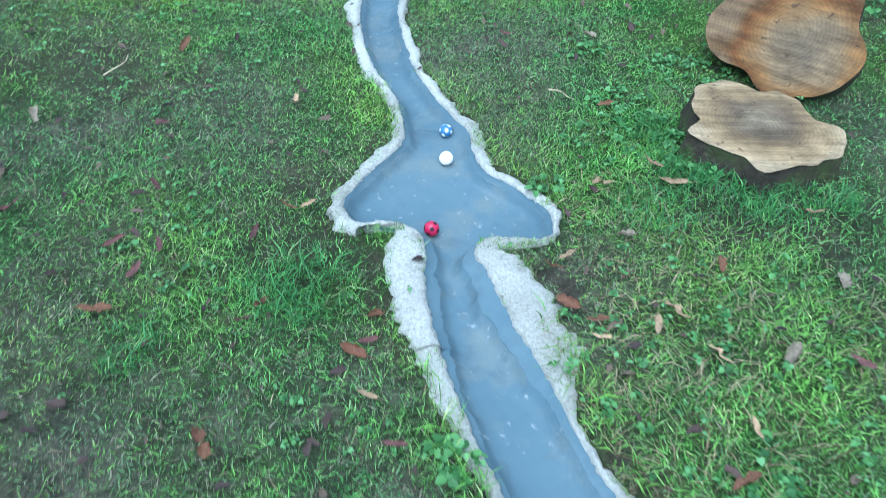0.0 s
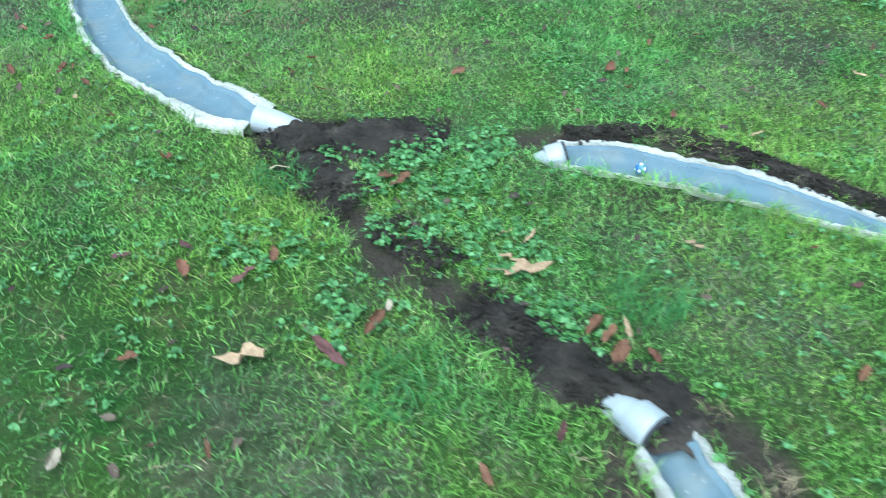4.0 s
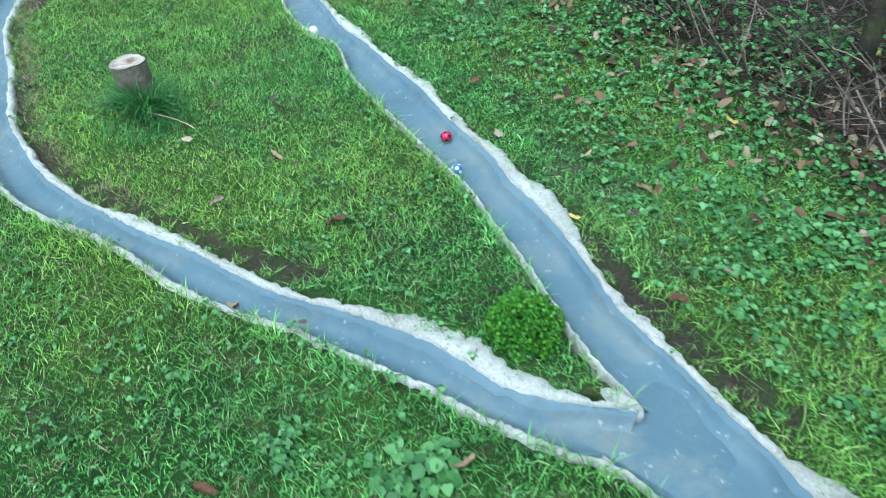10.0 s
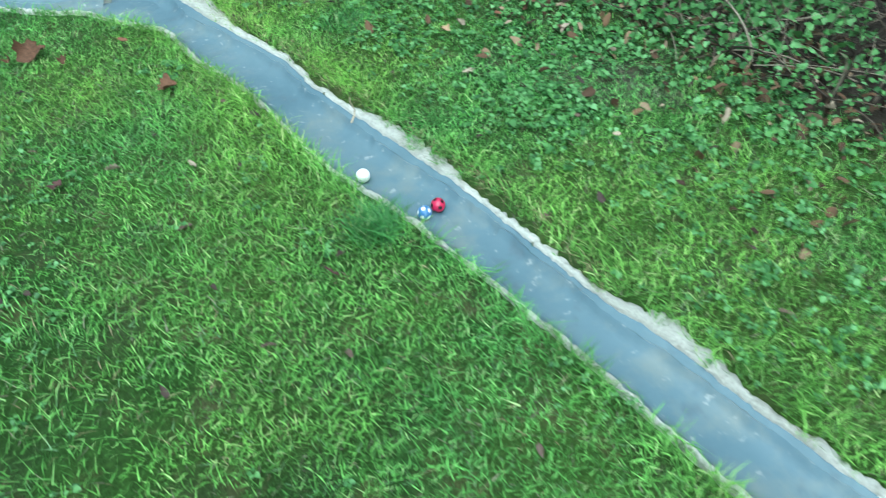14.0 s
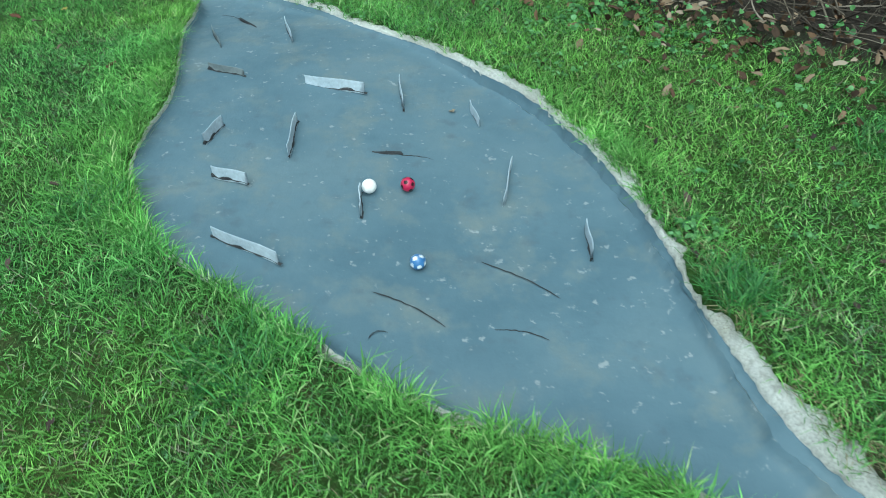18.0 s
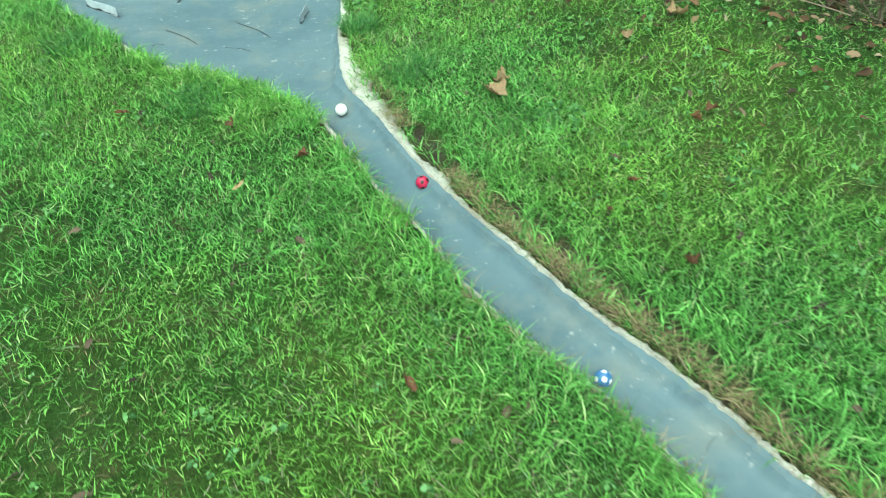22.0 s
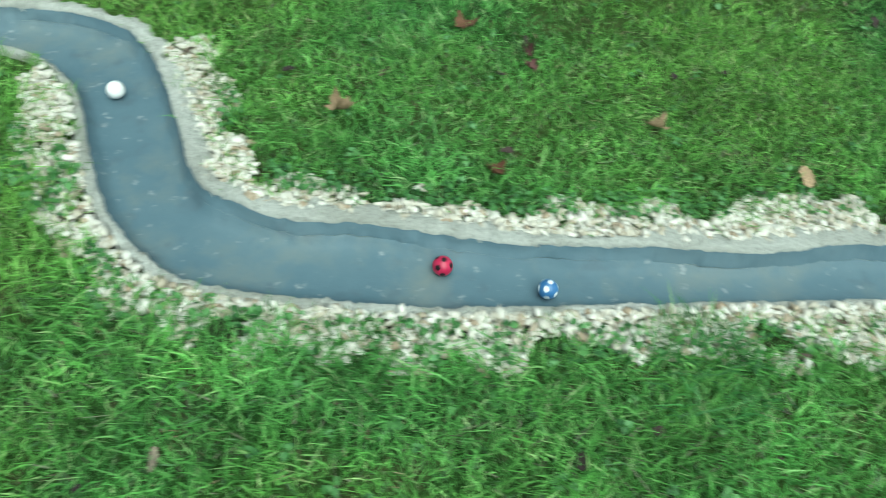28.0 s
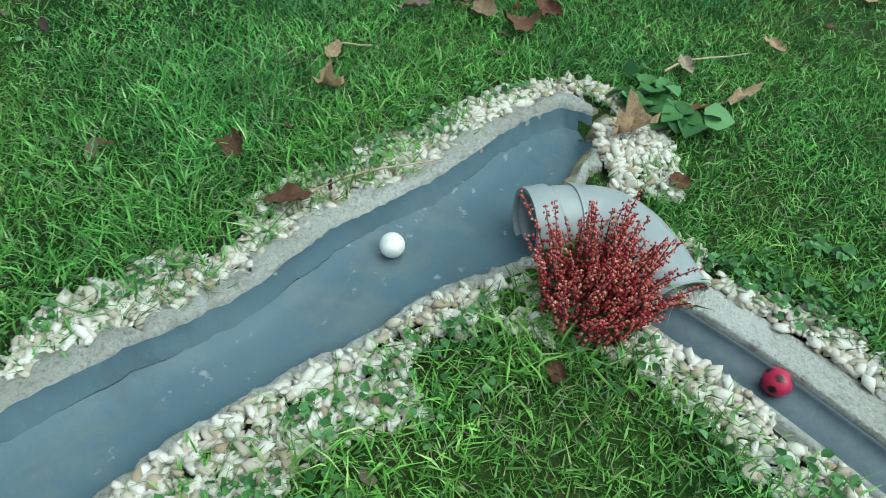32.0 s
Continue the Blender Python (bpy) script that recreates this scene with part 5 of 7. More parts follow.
TUFT = island_colours("tuft_blade", [(0.0, (0.022, 0.090, 0.022)), (0.5, (0.045, 0.165, 0.040)), (0.9, (0.085, 0.270, 0.065)), (1.0, (0.22, 0.30, 0.13))], 0.5, 0.35, sheen=0.12)


def tussock(x, y, radius, count, height):
    r, t = radius * np.sqrt(rng.random(count)), rng.uniform(0, 2 * np.pi, count)
    px, py = x + r * np.cos(t), y + r * np.sin(t)
    v, f = blades(px, py, rng.uniform(.5, 1.15, count) * height, rng.uniform(.002, .0042, count), rng.uniform(.3, 1.5, count))
    return tagged(new("grass_tussock", fast_mesh("grass_tussock", v, f, TUFT)), "tuft of longer dark green grass in the lawn", "grass", kind="stuff")


for x, y, r, c, h in ((-.3, 1.12, .11, 330, .075), (-.62, .95, .08, 160, .05), (.6, 1.45, .12, 250, .06), (.95, 1.5, .12, 260, .06), (3.867, -3.318, .05, 520, .19), (3.765, -3.27, .04, 200, .11), (3.91, -3.27, .05, 260, .11), (3.97, -3.36, .10, 360, .07), (3.88, -3.46, .13, 380, .055),
        (.72, 1.62, .10, 260, .07), (.85, 1.50, .10, 240, .06), (1.12, 1.5, .08, 160, .06), (.68, 1.85, .09, 220, .06), (2.55, -1.42, .11, 350, .08), (1.95, -1.72, .12, 300, .06), (1.5, -.9, .1, 250, .06), (4.95, -5.15, .1, 260, .06),
        (6.235, -6.33, .06, 420, .085), (6.6, -8.9, .1, 300, .07), (6.95, -9.55, .1, 350, .08),):
    tussock(x, y, r, c, h)
for x, y, r, c, h in ((7.5, -10.05, .12, 380, .08), (8.1, -9.6, .07, 350, .085), (8.9, -9.2, .15, 400, .07), (8.25, -10.0, .1, 300, .07), (5.9, -3.95, .14, 260, .06), (6.4, -5.15, .1, 220, .05), (12.75, -15.9, .12, 300, .07), (11.0, -15.75, .12, 340, .07),
        (9.9, -14.0, .12, 320, .06), (13.0, -16.9, .1, 260, .09),):
    tussock(x, y, r, c, h)


# ---- herbs: clover, ground ivy and seedlings ----
def round_leaves(x, y, z, size, tilt=0.5, n=9, narrow=1.0, turn=None, droop=0.0):
    """Small leaves with a notch at the stalk, a blunt point, toothed edges and a fold along the middle; turn: the way each one points."""
    m = len(x)
    t = np.linspace(0, 2 * np.pi, n, endpoint=False)
    r = 1 - 0.45 * np.exp(-((t - np.pi) / 0.45) ** 2) + 0.22 * (np.exp(-(t / 0.5) ** 2) + np.exp(-((2 * np.pi - t) / 0.5) ** 2)) + 0.07 * np.cos(np.pi * np.arange(n))
    across = r * np.sin(t) * 0.92 * narrow
    ring = np.stack([r * np.cos(t), across, 0.30 * np.abs(across) + 0.25 * (1 - narrow) * np.sin(3 * t) - 0.12 * (r * np.cos(t)) ** 2], 1)
    leaf = np.vstack([ring, [[-0.1, 0, -0.05]]])
    a, b, c = rng.uniform(0, 2 * np.pi, m) if turn is None else turn, rng.normal(0, tilt, m), rng.normal(droop, tilt, m)
    v = leaf[None] * size[:, None, None]
    y1, z1 = v[..., 1] * np.cos(b)[:, None] - v[..., 2] * np.sin(b)[:, None], v[..., 1] * np.sin(b)[:, None] + v[..., 2] * np.cos(b)[:, None]
    x1, z2 = v[..., 0] * np.cos(c)[:, None] + z1 * np.sin(c)[:, None], -v[..., 0] * np.sin(c)[:, None] + z1 * np.cos(c)[:, None]
    x2, y2 = x1 * np.cos(a)[:, None] - y1 * np.sin(a)[:, None], x1 * np.sin(a)[:, None] + y1 * np.cos(a)[:, None]
    out = np.stack([x2 + x[:, None], y2 + y[:, None], z2 + z[:, None]], -1).reshape(-1, 3)
    f = np.array([[i, (i + 1) % n, n] for i in range(n)])
    return out, (f[None] + (np.arange(m) * (n + 1))[:, None, None]).reshape(-1, 3)


def sprigs(x, y, z, size, per=5):
    """Sprigs of leaves that spread from one stalk, each leaf turned outwards."""
    k = np.repeat(np.arange(len(x)), per)
    turn = rng.uniform(0, 2 * np.pi, len(x))[k] + np.tile(np.arange(per), len(x)) * 2.4 + rng.normal(0, .3, len(k))
    sz = size[k] * rng.uniform(.6, 1.15, len(k))
    out = sz * rng.uniform(.7, 1.5, len(k))
    return round_leaves(x[k] + np.cos(turn) * out, y[k] + np.sin(turn) * out, z[k] + rng.uniform(-.5, .5, len(k)) * sz, sz, .25, 8, 1.0, turn, .18)


def join(parts):
    vs, fs, n = [], [], 0
    for v, f in parts:
        vs.append(v), fs.append(f + n)
        n += len(v)
    return np.vstack(vs), np.vstack(fs)



def hedge_side(x, y):
    """How far a place lies beyond the hedge's foot line (negative on the lawn)."""
    p = np.stack([x, y], 1)
    near = nearest(p, HEDGE_LINE)
    i = ((near[:, None, 1:] - HEDGE_LINE[None]) ** 2).sum(-1).argmin(1)
    w = np.gradient(HEDGE_LINE, axis=0)[i]
    s = np.sign((p[:, 0] - near[:, 1]) * -w[:, 1] + (p[:, 1] - near[:, 2]) * w[:, 0])
    return near[:, 0] * s


hx, hy = scatter(620, 2.3)
hd = hedge_side(hx, hy)
lush = np.clip(1.1 + hd / 0.9, 0, 1) * (hy > -8.5) + np.where(hy > -8, 0.45, 0.12) * (drift(hx, hy, 2.1, 6.0) > 0.0) + 0.03
keep = (rng.random(len(hx)) < lush) & (drift(hx, hy, 5.3, 8.0) > -0.55)
hx, hy = hx[keep], hy[keep]
near_hedge = np.clip(1.2 + hedge_side(hx, hy) / 1.1, 0, 1)
parts = [sprigs(hx, hy, lawn_height(hx, hy) + rng.uniform(.012, .028, len(hx)), rng.uniform(.0035, .0080, len(hx)) * (1 + .5 * near_hedge), 4)]
# a carpet of creeping leaves in front of the hedge's foot
ck = rng.integers(0, len(HEDGE_LINE) - 1, 5200)
carpet = HEDGE_LINE[ck] + HEDGE_OUT[ck] * rng.uniform(-.95, .1, len(ck))[:, None] + rng.normal(0, .05, (len(ck), 2))
carpet = carpet[(carpet[:, 1] > -6.4) & (drift(carpet[:, 0], carpet[:, 1], 3.3, 2.0) > -.15) & (on_grid(SD, carpet[:, 0], carpet[:, 1]) > .12)]
parts.append(sprigs(carpet[:, 0], carpet[:, 1], lawn_height(carpet[:, 0], carpet[:, 1]) + rng.uniform(.015, .04, len(carpet)), rng.uniform(.007, .013, len(carpet)), 4))
tagged(new("ground_ivy", fast_mesh("ground_ivy", *join(parts), HERB)), "small round-leaved herbs and clover growing through the lawn", "herbs", kind="stuff")


# a thick leafy fringe along the hedge's foot
fk = rng.integers(0, len(HEDGE_LINE) - 1, 24000)
fringe = HEDGE_LINE[fk] + HEDGE_OUT[fk] * rng.normal(.12, .30, len(fk))[:, None] + rng.normal(0, .05, (len(fk), 2))
fd = hedge_side(fringe[:, 0], fringe[:, 1])
fkeep = (rng.random(len(fk)) < np.where(fringe[:, 1] > -6.3, 1.0, 0.16)) & (drift(fringe[:, 0], fringe[:, 1], 2.7, 4.0) > -0.35)
fringe, fd = fringe[fkeep], fd[fkeep]
fz = lawn_height(fringe[:, 0], fringe[:, 1]) + rng.uniform(.1, 1.0, len(fd)) * (0.03 + 0.22 * np.clip(fd + 0.25, 0, 0.7))
tagged(new("hedge_ivy", fast_mesh("hedge_ivy", *round_leaves(fringe[:, 0], fringe[:, 1], fz, rng.uniform(.005, .014, len(fd)), 0.5), HERB)), "dense green leaves creeping out from under the hedge", "hedge", kind="stuff")


def herb(x, y, radius, count, size, height=.035, label="patch of small green herbs among the grass"):
    count = max(int(count * .4), 4)
    r, t = radius * np.sqrt(rng.random(count)) * rng.uniform(.7, 1.2, count), rng.uniform(0, 2 * np.pi, count)
    px, py = x + r * np.cos(t), y + r * np.sin(t)
    z = lawn_height(px, py) + rng.uniform(.35, 1.0, count) * height * (1.1 - 0.5 * np.minimum(r / radius, 1))
    return tagged(new("herb_patch", fast_mesh("herb_patch", *sprigs(px, py, z, rng.uniform(.55, 1.15, count) * size * .62), HERB)), label, "herbs", kind="stuff")


for x, y, r, c, s in ((.33, 1.55, .05, 28, .016), (.62, 1.95, .13, 90, .015), (.75, 1.75, .09, 80, .014), (.80, 1.62, .08, 60, .014), (.5, 1.75, .12, 60, .014), (.85, 2.25, .14, 110, .014), (.55, 2.35, .1, 60, .016), (.75, 1.65, .1, 50, .014),
        (.06, .70, .05, 26, .018), (.62, .62, .07, 30, .018), (.72, .35, .06, 26, .018), (1.85, -.82, .14, 190, .013), (2.05, -.95, .13, 150, .013), (2.15, -.78, .1, 110, .014), (1.9, -1.15, .12, 110, .013), (2.2, -1.2, .12, 120, .013),
        (2.35, -1.5, .1, 70, .014), (1.65, -.75, .08, 40, .012), (1.62, -.84, .10, 30, .012),):
    herb(x, y, r, c, s)
for x, y, r, c, s in ((1.78, -.98, .10, 45, .013), (1.95, -.74, .12, 110, .014), (2.15, -.66, .11, 90, .014), (2.02, -1.16, .10, 60, .013), (2.2, -1.36, .09, 50, .013), (2.32, -1.47, .08, 40, .013), (1.75, -.62, .12, 30, .011), (1.5, -1.25, .14, 110, .014),
        (1.8, -1.5, .16, 120, .014), (5.03, -4.79, .09, 60, .026), (4.75, -4.75, .07, 50, .016), (5.75, -5.35, .08, 40, .018), (6.55, -5.35, .14, 90, .017), (6.9, -5.9, .14, 90, .018), (6.6, -4.9, .15, 110, .017), (6.2, -3.9, .16, 130, .016),
        (8.13, -9.35, .07, 50, .015), (8.72, -10.4, .1, 60, .015), (9.82, -13.78, .09, 40, .022),):
    herb(x, y, r, c, s)
for x, y, r, c, s in ((10.35, -14.55, .1, 60, .016), (9.6, -14.3, .16, 90, .014), (4.9, -.6, .2, 160, .02), (5.1, -1.2, .2, 170, .022), (5.45, -1.9, .18, 120, .02), (11.85, -17.15, .1, 60, .014), (12.05, -16.95, .1, 60, .013),):
    herb(x, y, r, c, s)
herb(12.43, -16.76, .06, 10, .046, .05, "leafy green plant with heart-shaped leaves beside the gravel")
herb(12.54, -16.68, .075, 14, .042, .05, "leafy green plant with heart-shaped leaves beside the gravel")

# ---- fallen leaves ----
def leaf_colours(name, dark, light, vein):
    m, n, l, b = material(name, 0.75, 0.0, 0.25)
    col = ramp(n, l, noise_node(n, l, 45, 4), [(0.3, dark), (0.7, light)])
    info = n.new("ShaderNodeObjectInfo")
    col = mix(n, l, 0.55, col, ramp(n, l, info.outputs["Random"], [(0.0, (0.25, 0.25, 0.25)), (1.0, (0.8, 0.8, 0.8))]), "OVERLAY")
    spots = ramp(n, l, noise_node(n, l, 9, 6, 0.75), [(0.36, (0.30, 0.30, 0.30)), (0.5, (0.5, 0.5, 0.5)), (0.66, (0.66, 0.66, 0.64))])
    col = mix(n, l, 0.9, col, spots, "OVERLAY")
    l.new(col, b.inputs["Base Color"])
    return m


LEAF_MATS = {"brown": leaf_colours("brown_leaf", (0.060, 0.028, 0.016), (0.13, 0.068, 0.038), None), "tan": leaf_colours("tan_leaf", (0.19, 0.13, 0.075), (0.31, 0.23, 0.145), None),
             "dark": leaf_colours("purple_brown_leaf", (0.045, 0.022, 0.022), (0.115, 0.055, 0.05), None), "rust": leaf_colours("rust_leaf", (0.080, 0.036, 0.022), (0.145, 0.070, 0.042), None),
             "pale": leaf_colours("pale_leaf", (0.16, 0.135, 0.095), (0.27, 0.235, 0.18), None), "yellow": leaf_colours("yellow_leaf", (0.25, 0.20, 0.04), (0.37, 0.32, 0.09), None)}


def leaf_mesh(shape, mat, curl, seed):
    """A curled dead leaf one unit long, lobed or oval, with its stalk."""
    n = 22
    verts, faces = [(0, 0, 0)], []
    def outline(t):
        if shape == "maple":
            return 0.33 + 0.13 * abs(math.cos(2.5 * t)) ** 1.3 + 0.05 * math.cos(9 * t + 1) + 0.06 * math.cos(t)
        if shape == "oak":
            return 0.30 / math.sqrt((math.cos(t) * 0.62) ** 2 + math.sin(t) ** 2) + 0.035 * math.cos(8 * t)
        return 0.17 / math.sqrt((math.cos(t) * 0.36) ** 2 + math.sin(t) ** 2) * (1 + 0.07 * math.cos(11 * t) + 0.10 * math.cos(3 * t + 0.7))
    for ring in (0.35, 0.7, 1.0):
        for k in range(n):
            t = 2 * math.pi * k / n
            r = outline(t) * ring
            x, y = r * math.cos(t), r * math.sin(t)
            z = curl * (y * y * 2.2 - 0.25 * abs(y)) + curl * 0.35 * x * x + (0.17 * wobble(x * 4, y * 4, 1.0, seed) + 0.10 * wobble(x * 9, y * 9, 1.0, seed)) * ring
            verts.append((x, y * (1 - 0.25 * curl * ring), z))
    for k in range(n):
        j = (k + 1) % n
        faces.append((0, 1 + k, 1 + j))
        for a in (1, 1 + n):
            faces.append((a + k, a + n + k, a + n + j, a + j))
    b = len(verts)
    for i in range(4):
        for s in (-1, 1):
            verts.append((-0.42 - 0.11 * i, s * 0.008, 0.03 + 0.02 * i))
    faces += [(b + 2 * i, b + 2 * i + 1, b + 2 * i + 3, b + 2 * i + 2) for i in range(3)]
    return mesh_of("fallen_leaf", verts, faces, LEAF_MATS[mat])


LEAF_WORDS = {"brown": "curled brown fallen leaf", "tan": "dry tan fallen leaf", "dark": "wet purplish-brown fallen leaf", "rust": "rust-red fallen leaf", "pale": "pale bleached fallen leaf", "yellow": "yellow fallen leaf"}
leaf_store = {}


def fallen(x, y, size, mat, shape="oval", turn=0.0, where="lying on the lawn"):
    sunk = float(on_grid(SD, np.array(x), np.array(y))) < 0
    if sunk and where == "lying on the lawn":
        return None
    key = (shape, mat, int(turn * 3) % 3)
    if key not in leaf_store:
        leaf_store[key] = leaf_mesh(shape, mat, (0.6, 1.1, 1.6)[key[2]], len(leaf_store) * 1.7)
    ob = new("fallen_leaf", leaf_store[key])
    tip = random.Random(int(x * 1000) * 31 + int(y * 1000))
    rest = 0.020 + 0.10 * size
    ob.matrix_basis = Matrix.Translation((x, y, (BED + float(plate_rise(x, y)) + .006 + .06 * size if sunk else ground_z(x, y) + rest))) @ Euler((tip.uniform(-.5, .5), tip.uniform(-.35, .35), turn)).to_matrix().to_4x4() @ Matrix.Diagonal((size, size, size, 1))
    return tagged(ob, LEAF_WORDS[mat] + " " + where, "leaf", "fallen leaves")


for mat, shape, rows in (
        ("brown", "oak", ((4.72, -3.98, .075), (3.58, -2.93, .06), (5.67, -4.25, .06), (4.61, -4.87, .06), (7.44, -7.61, .05), (6.57, -8.10, .05))),
        ("dark", "oval", ((4.37, -3.28, .06), (4.13, -3.30, .07))),
        ("tan", "oval", ((3.70, -.97, .07), (4.99, -1.85, .07), (4.79, -2.33, .07), (5.13, -4.78, .065), (4.45, -3.63, .07), (5.5, -3.56, .05))),
        ("rust", "oak", ((5.60, -5.09, .04), (6.12, -7.46, .05), (8.83, -10.79, .045), (8.11, -11.39, .05), (8.95, -12.84, .075), (9.09, -12.82, .045), (9.88, -12.05, .05), (9.55, -14.10, .06), (8.72, -10.9, .04))),
        ("brown", "maple", ((5.30, -5.10, .125), (5.41, -5.18, .05), (5.74, -5.46, .08), (7.63, -10.23, .05), (7.87, -10.48, .06), (9.21, -10.47, .06), (8.85, -11.14, .05), (9.73, -11.48, .06), (10.07, -14.44, .06), (9.98, -14.35, .045), (7.99, -11.91, .07), (11.43, -14.73, .09))),
        ("tan", "maple", ((8.53, -10.24, .10), (8.565, -10.17, .075), (9.37, -9.76, .12), (9.12, -9.89, .07), (10.45, -11.62, .13), (10.25, -11.57, .10), (9.82, -12.69, .115), (10.25, -12.16, .09), (10.07, -11.88, .06), (9.73, -14.30, .065), (11.29, -14.0, .08), (10.95, -14.79, .075), (11.48, -15.31, .06))),
        ("pale", "oak", ((4.11, -3.54, .04), (4.33, -3.90, .05), (5.20, -3.44, .05), (5.58, -5.86, .05), (5.8, -5.91, .035), (6.22, -7.53, .05), (6.81, -5.33, .06), (6.73, -5.66, .05), (8.43, -12.20, .05), (10.91, -14.11, .05), (9.90, -12.85, .05), (10.08, -12.79, .03))),
        ("yellow", "oval", ((5.43, -3.91, .05), (6.30, -7.43, .04), (6.05, -3.3, .06), ))):
    for x, y, size in rows:
        fallen(x, y, size, mat, shape, (x * 7.3 + y * 3.1) % 6.28)
KINDS = (("brown", "oak"), ("dark", "oval"), ("tan", "oval"), ("pale", "oak"), ("brown", "oval"), ("rust", "oak"))
for x, y, size, k in ((-.86, 2.28, .10, 4), (-.80, 1.80, .065, 1), (-.73, 1.50, .06, 1), (-.76, 1.27, .065, 1), (-.65, 1.26, .06, 1), (-.68, 1.17, .06, 1), (-.43, 1.30, .065, 1), (-.42, 1.93, .085, 2),
        (-1.17, 1.81, .07, 3), (-1.07, 1.38, .07, 1), (-.36, 1.41, .05, 4), (-.31, 1.42, .05, 2), (-.15, .94, .065, 5), (-.12, .97, .05, 1), (-.11, 1.04, .05, 0), (-.05, .72, .055, 1),
        (-.72, 1.04, .08, 4), (-.40, 1.02, .05, 1), (-.37, 1.07, .05, 4), (-.42, .73, .05, 5), (-.11, .83, .05, 2), (.30, 1.20, .06, 4), (.34, 1.24, .06, 2), (.32, 1.08, .06, 5),):
    fallen(x, y, size, *KINDS[k], (x * 11.3 + y * 4.9) % 6.28)
for x, y, size, k in ((.38, 1.03, .055, 4), (.38, .98, .05, 2), (.51, 1.02, .065, 2), (.56, 1.06, .075, 2), (.71, 1.22, .05, 0), (.50, 1.32, .05, 3), (.47, 1.54, .075, 2), (.64, 1.64, .07, 2),
        (.68, 1.55, .085, 2), (.62, .94, .06, 2), (.59, .65, .07, 4), (.56, 1.96, .06, 4), (.58, 2.44, .06, 3), (.27, 2.45, .055, 1), (1.01, 1.43, .07, 2), (.78, .94, .07, 3),
        (.99, 1.17, .07, 3), (.64, .76, .06, 2), (-.86, .59, .085, 2), (-.96, .95, .06, 1), (-1.04, .71, .06, 0), (-.41, .23, .08, 1), (.12, .18, .055, 1), (.20, .08, .05, 4),):
    fallen(x, y, size, *KINDS[k], (x * 11.3 + y * 4.9) % 6.28)
for x, y, size, k in ((.34, .0, .05, 5), (.34, -.30, .065, 5), (.52, -.27, .065, 5), (.55, -.25, .05, 4), (.66, -.48, .05, 2), (.21, -.30, .06, 1), (-.23, -.64, .06, 1), (.12, -.60, .03, 3),
        (-.4, .70, .05, 0), (.74, .45, .05, 3), (.72, .14, .05, 0), (1.09, .31, .05, 5), (1.36, .23, .05, 4), (1.39, -.22, .065, 4), (1.45, -.10, .04, 5), (1.17, -.16, .04, 1),
        (1.09, 1.06, .05, 1), (.93, .93, .06, 1), (.83, -.59, .04, 0), (.65, -.37, .05, 5), (1.52, -.35, .06, 4), (1.56, -1.30, .11, 4), (1.50, -1.38, .09, 1), (1.57, -1.66, .13, 2),):
    fallen(x, y, size, *KINDS[k], (x * 11.3 + y * 4.9) % 6.28)
for x, y, size, k in ((1.76, -1.63, .12, 1), (1.86, -1.53, .08, 0), (1.89, -1.47, .045, 3), (2.24, -1.33, .14, 2), (2.20, -1.28, .07, 2), (1.88, -.93, .11, 4), (1.83, -.91, .07, 0), (1.31, -1.27, .07, 1),
        (1.15, -1.32, .06, 1), (2.04, -.19, .06, 0), (2.29, -1.83, .08, 1), (2.40, -1.52, .07, 0), (2.43, -1.55, .08, 4), (2.48, -1.53, .07, 2), (2.45, -1.60, .075, 0), (2.53, -1.61, .055, 5),
        (2.26, -1.19, .06, 2), (2.19, -1.17, .05, 2), (1.33, -1.36, .06, 5), (1.30, -1.67, .05, 0), (1.25, -1.94, .05, 3), (1.56, -1.91, .05, 4), (1.44, -1.90, .04, 1), (3.01, -1.63, .06, 0),):
    fallen(x, y, size, *KINDS[k], (x * 11.3 + y * 4.9) % 6.28)
for x, y, size, k in ((2.72, -1.19, .06, 2), (3.06, -1.18, .05, 4), (3.12, -1.33, .06, 1), (3.06, .22, .06, 4), (2.64, -.13, .07, 5), (3.62, -.11, .07, 2), (3.38, -.37, .07, 4), (2.70, -.15, .05, 0),
        (2.84, .12, .05, 4), (2.81, -.49, .05, 5), (3.07, -.60, .05, 2), (2.13, -1.94, .06, 4),):
    fallen(x, y, size, *KINDS[k], (x * 11.3 + y * 4.9) % 6.28)
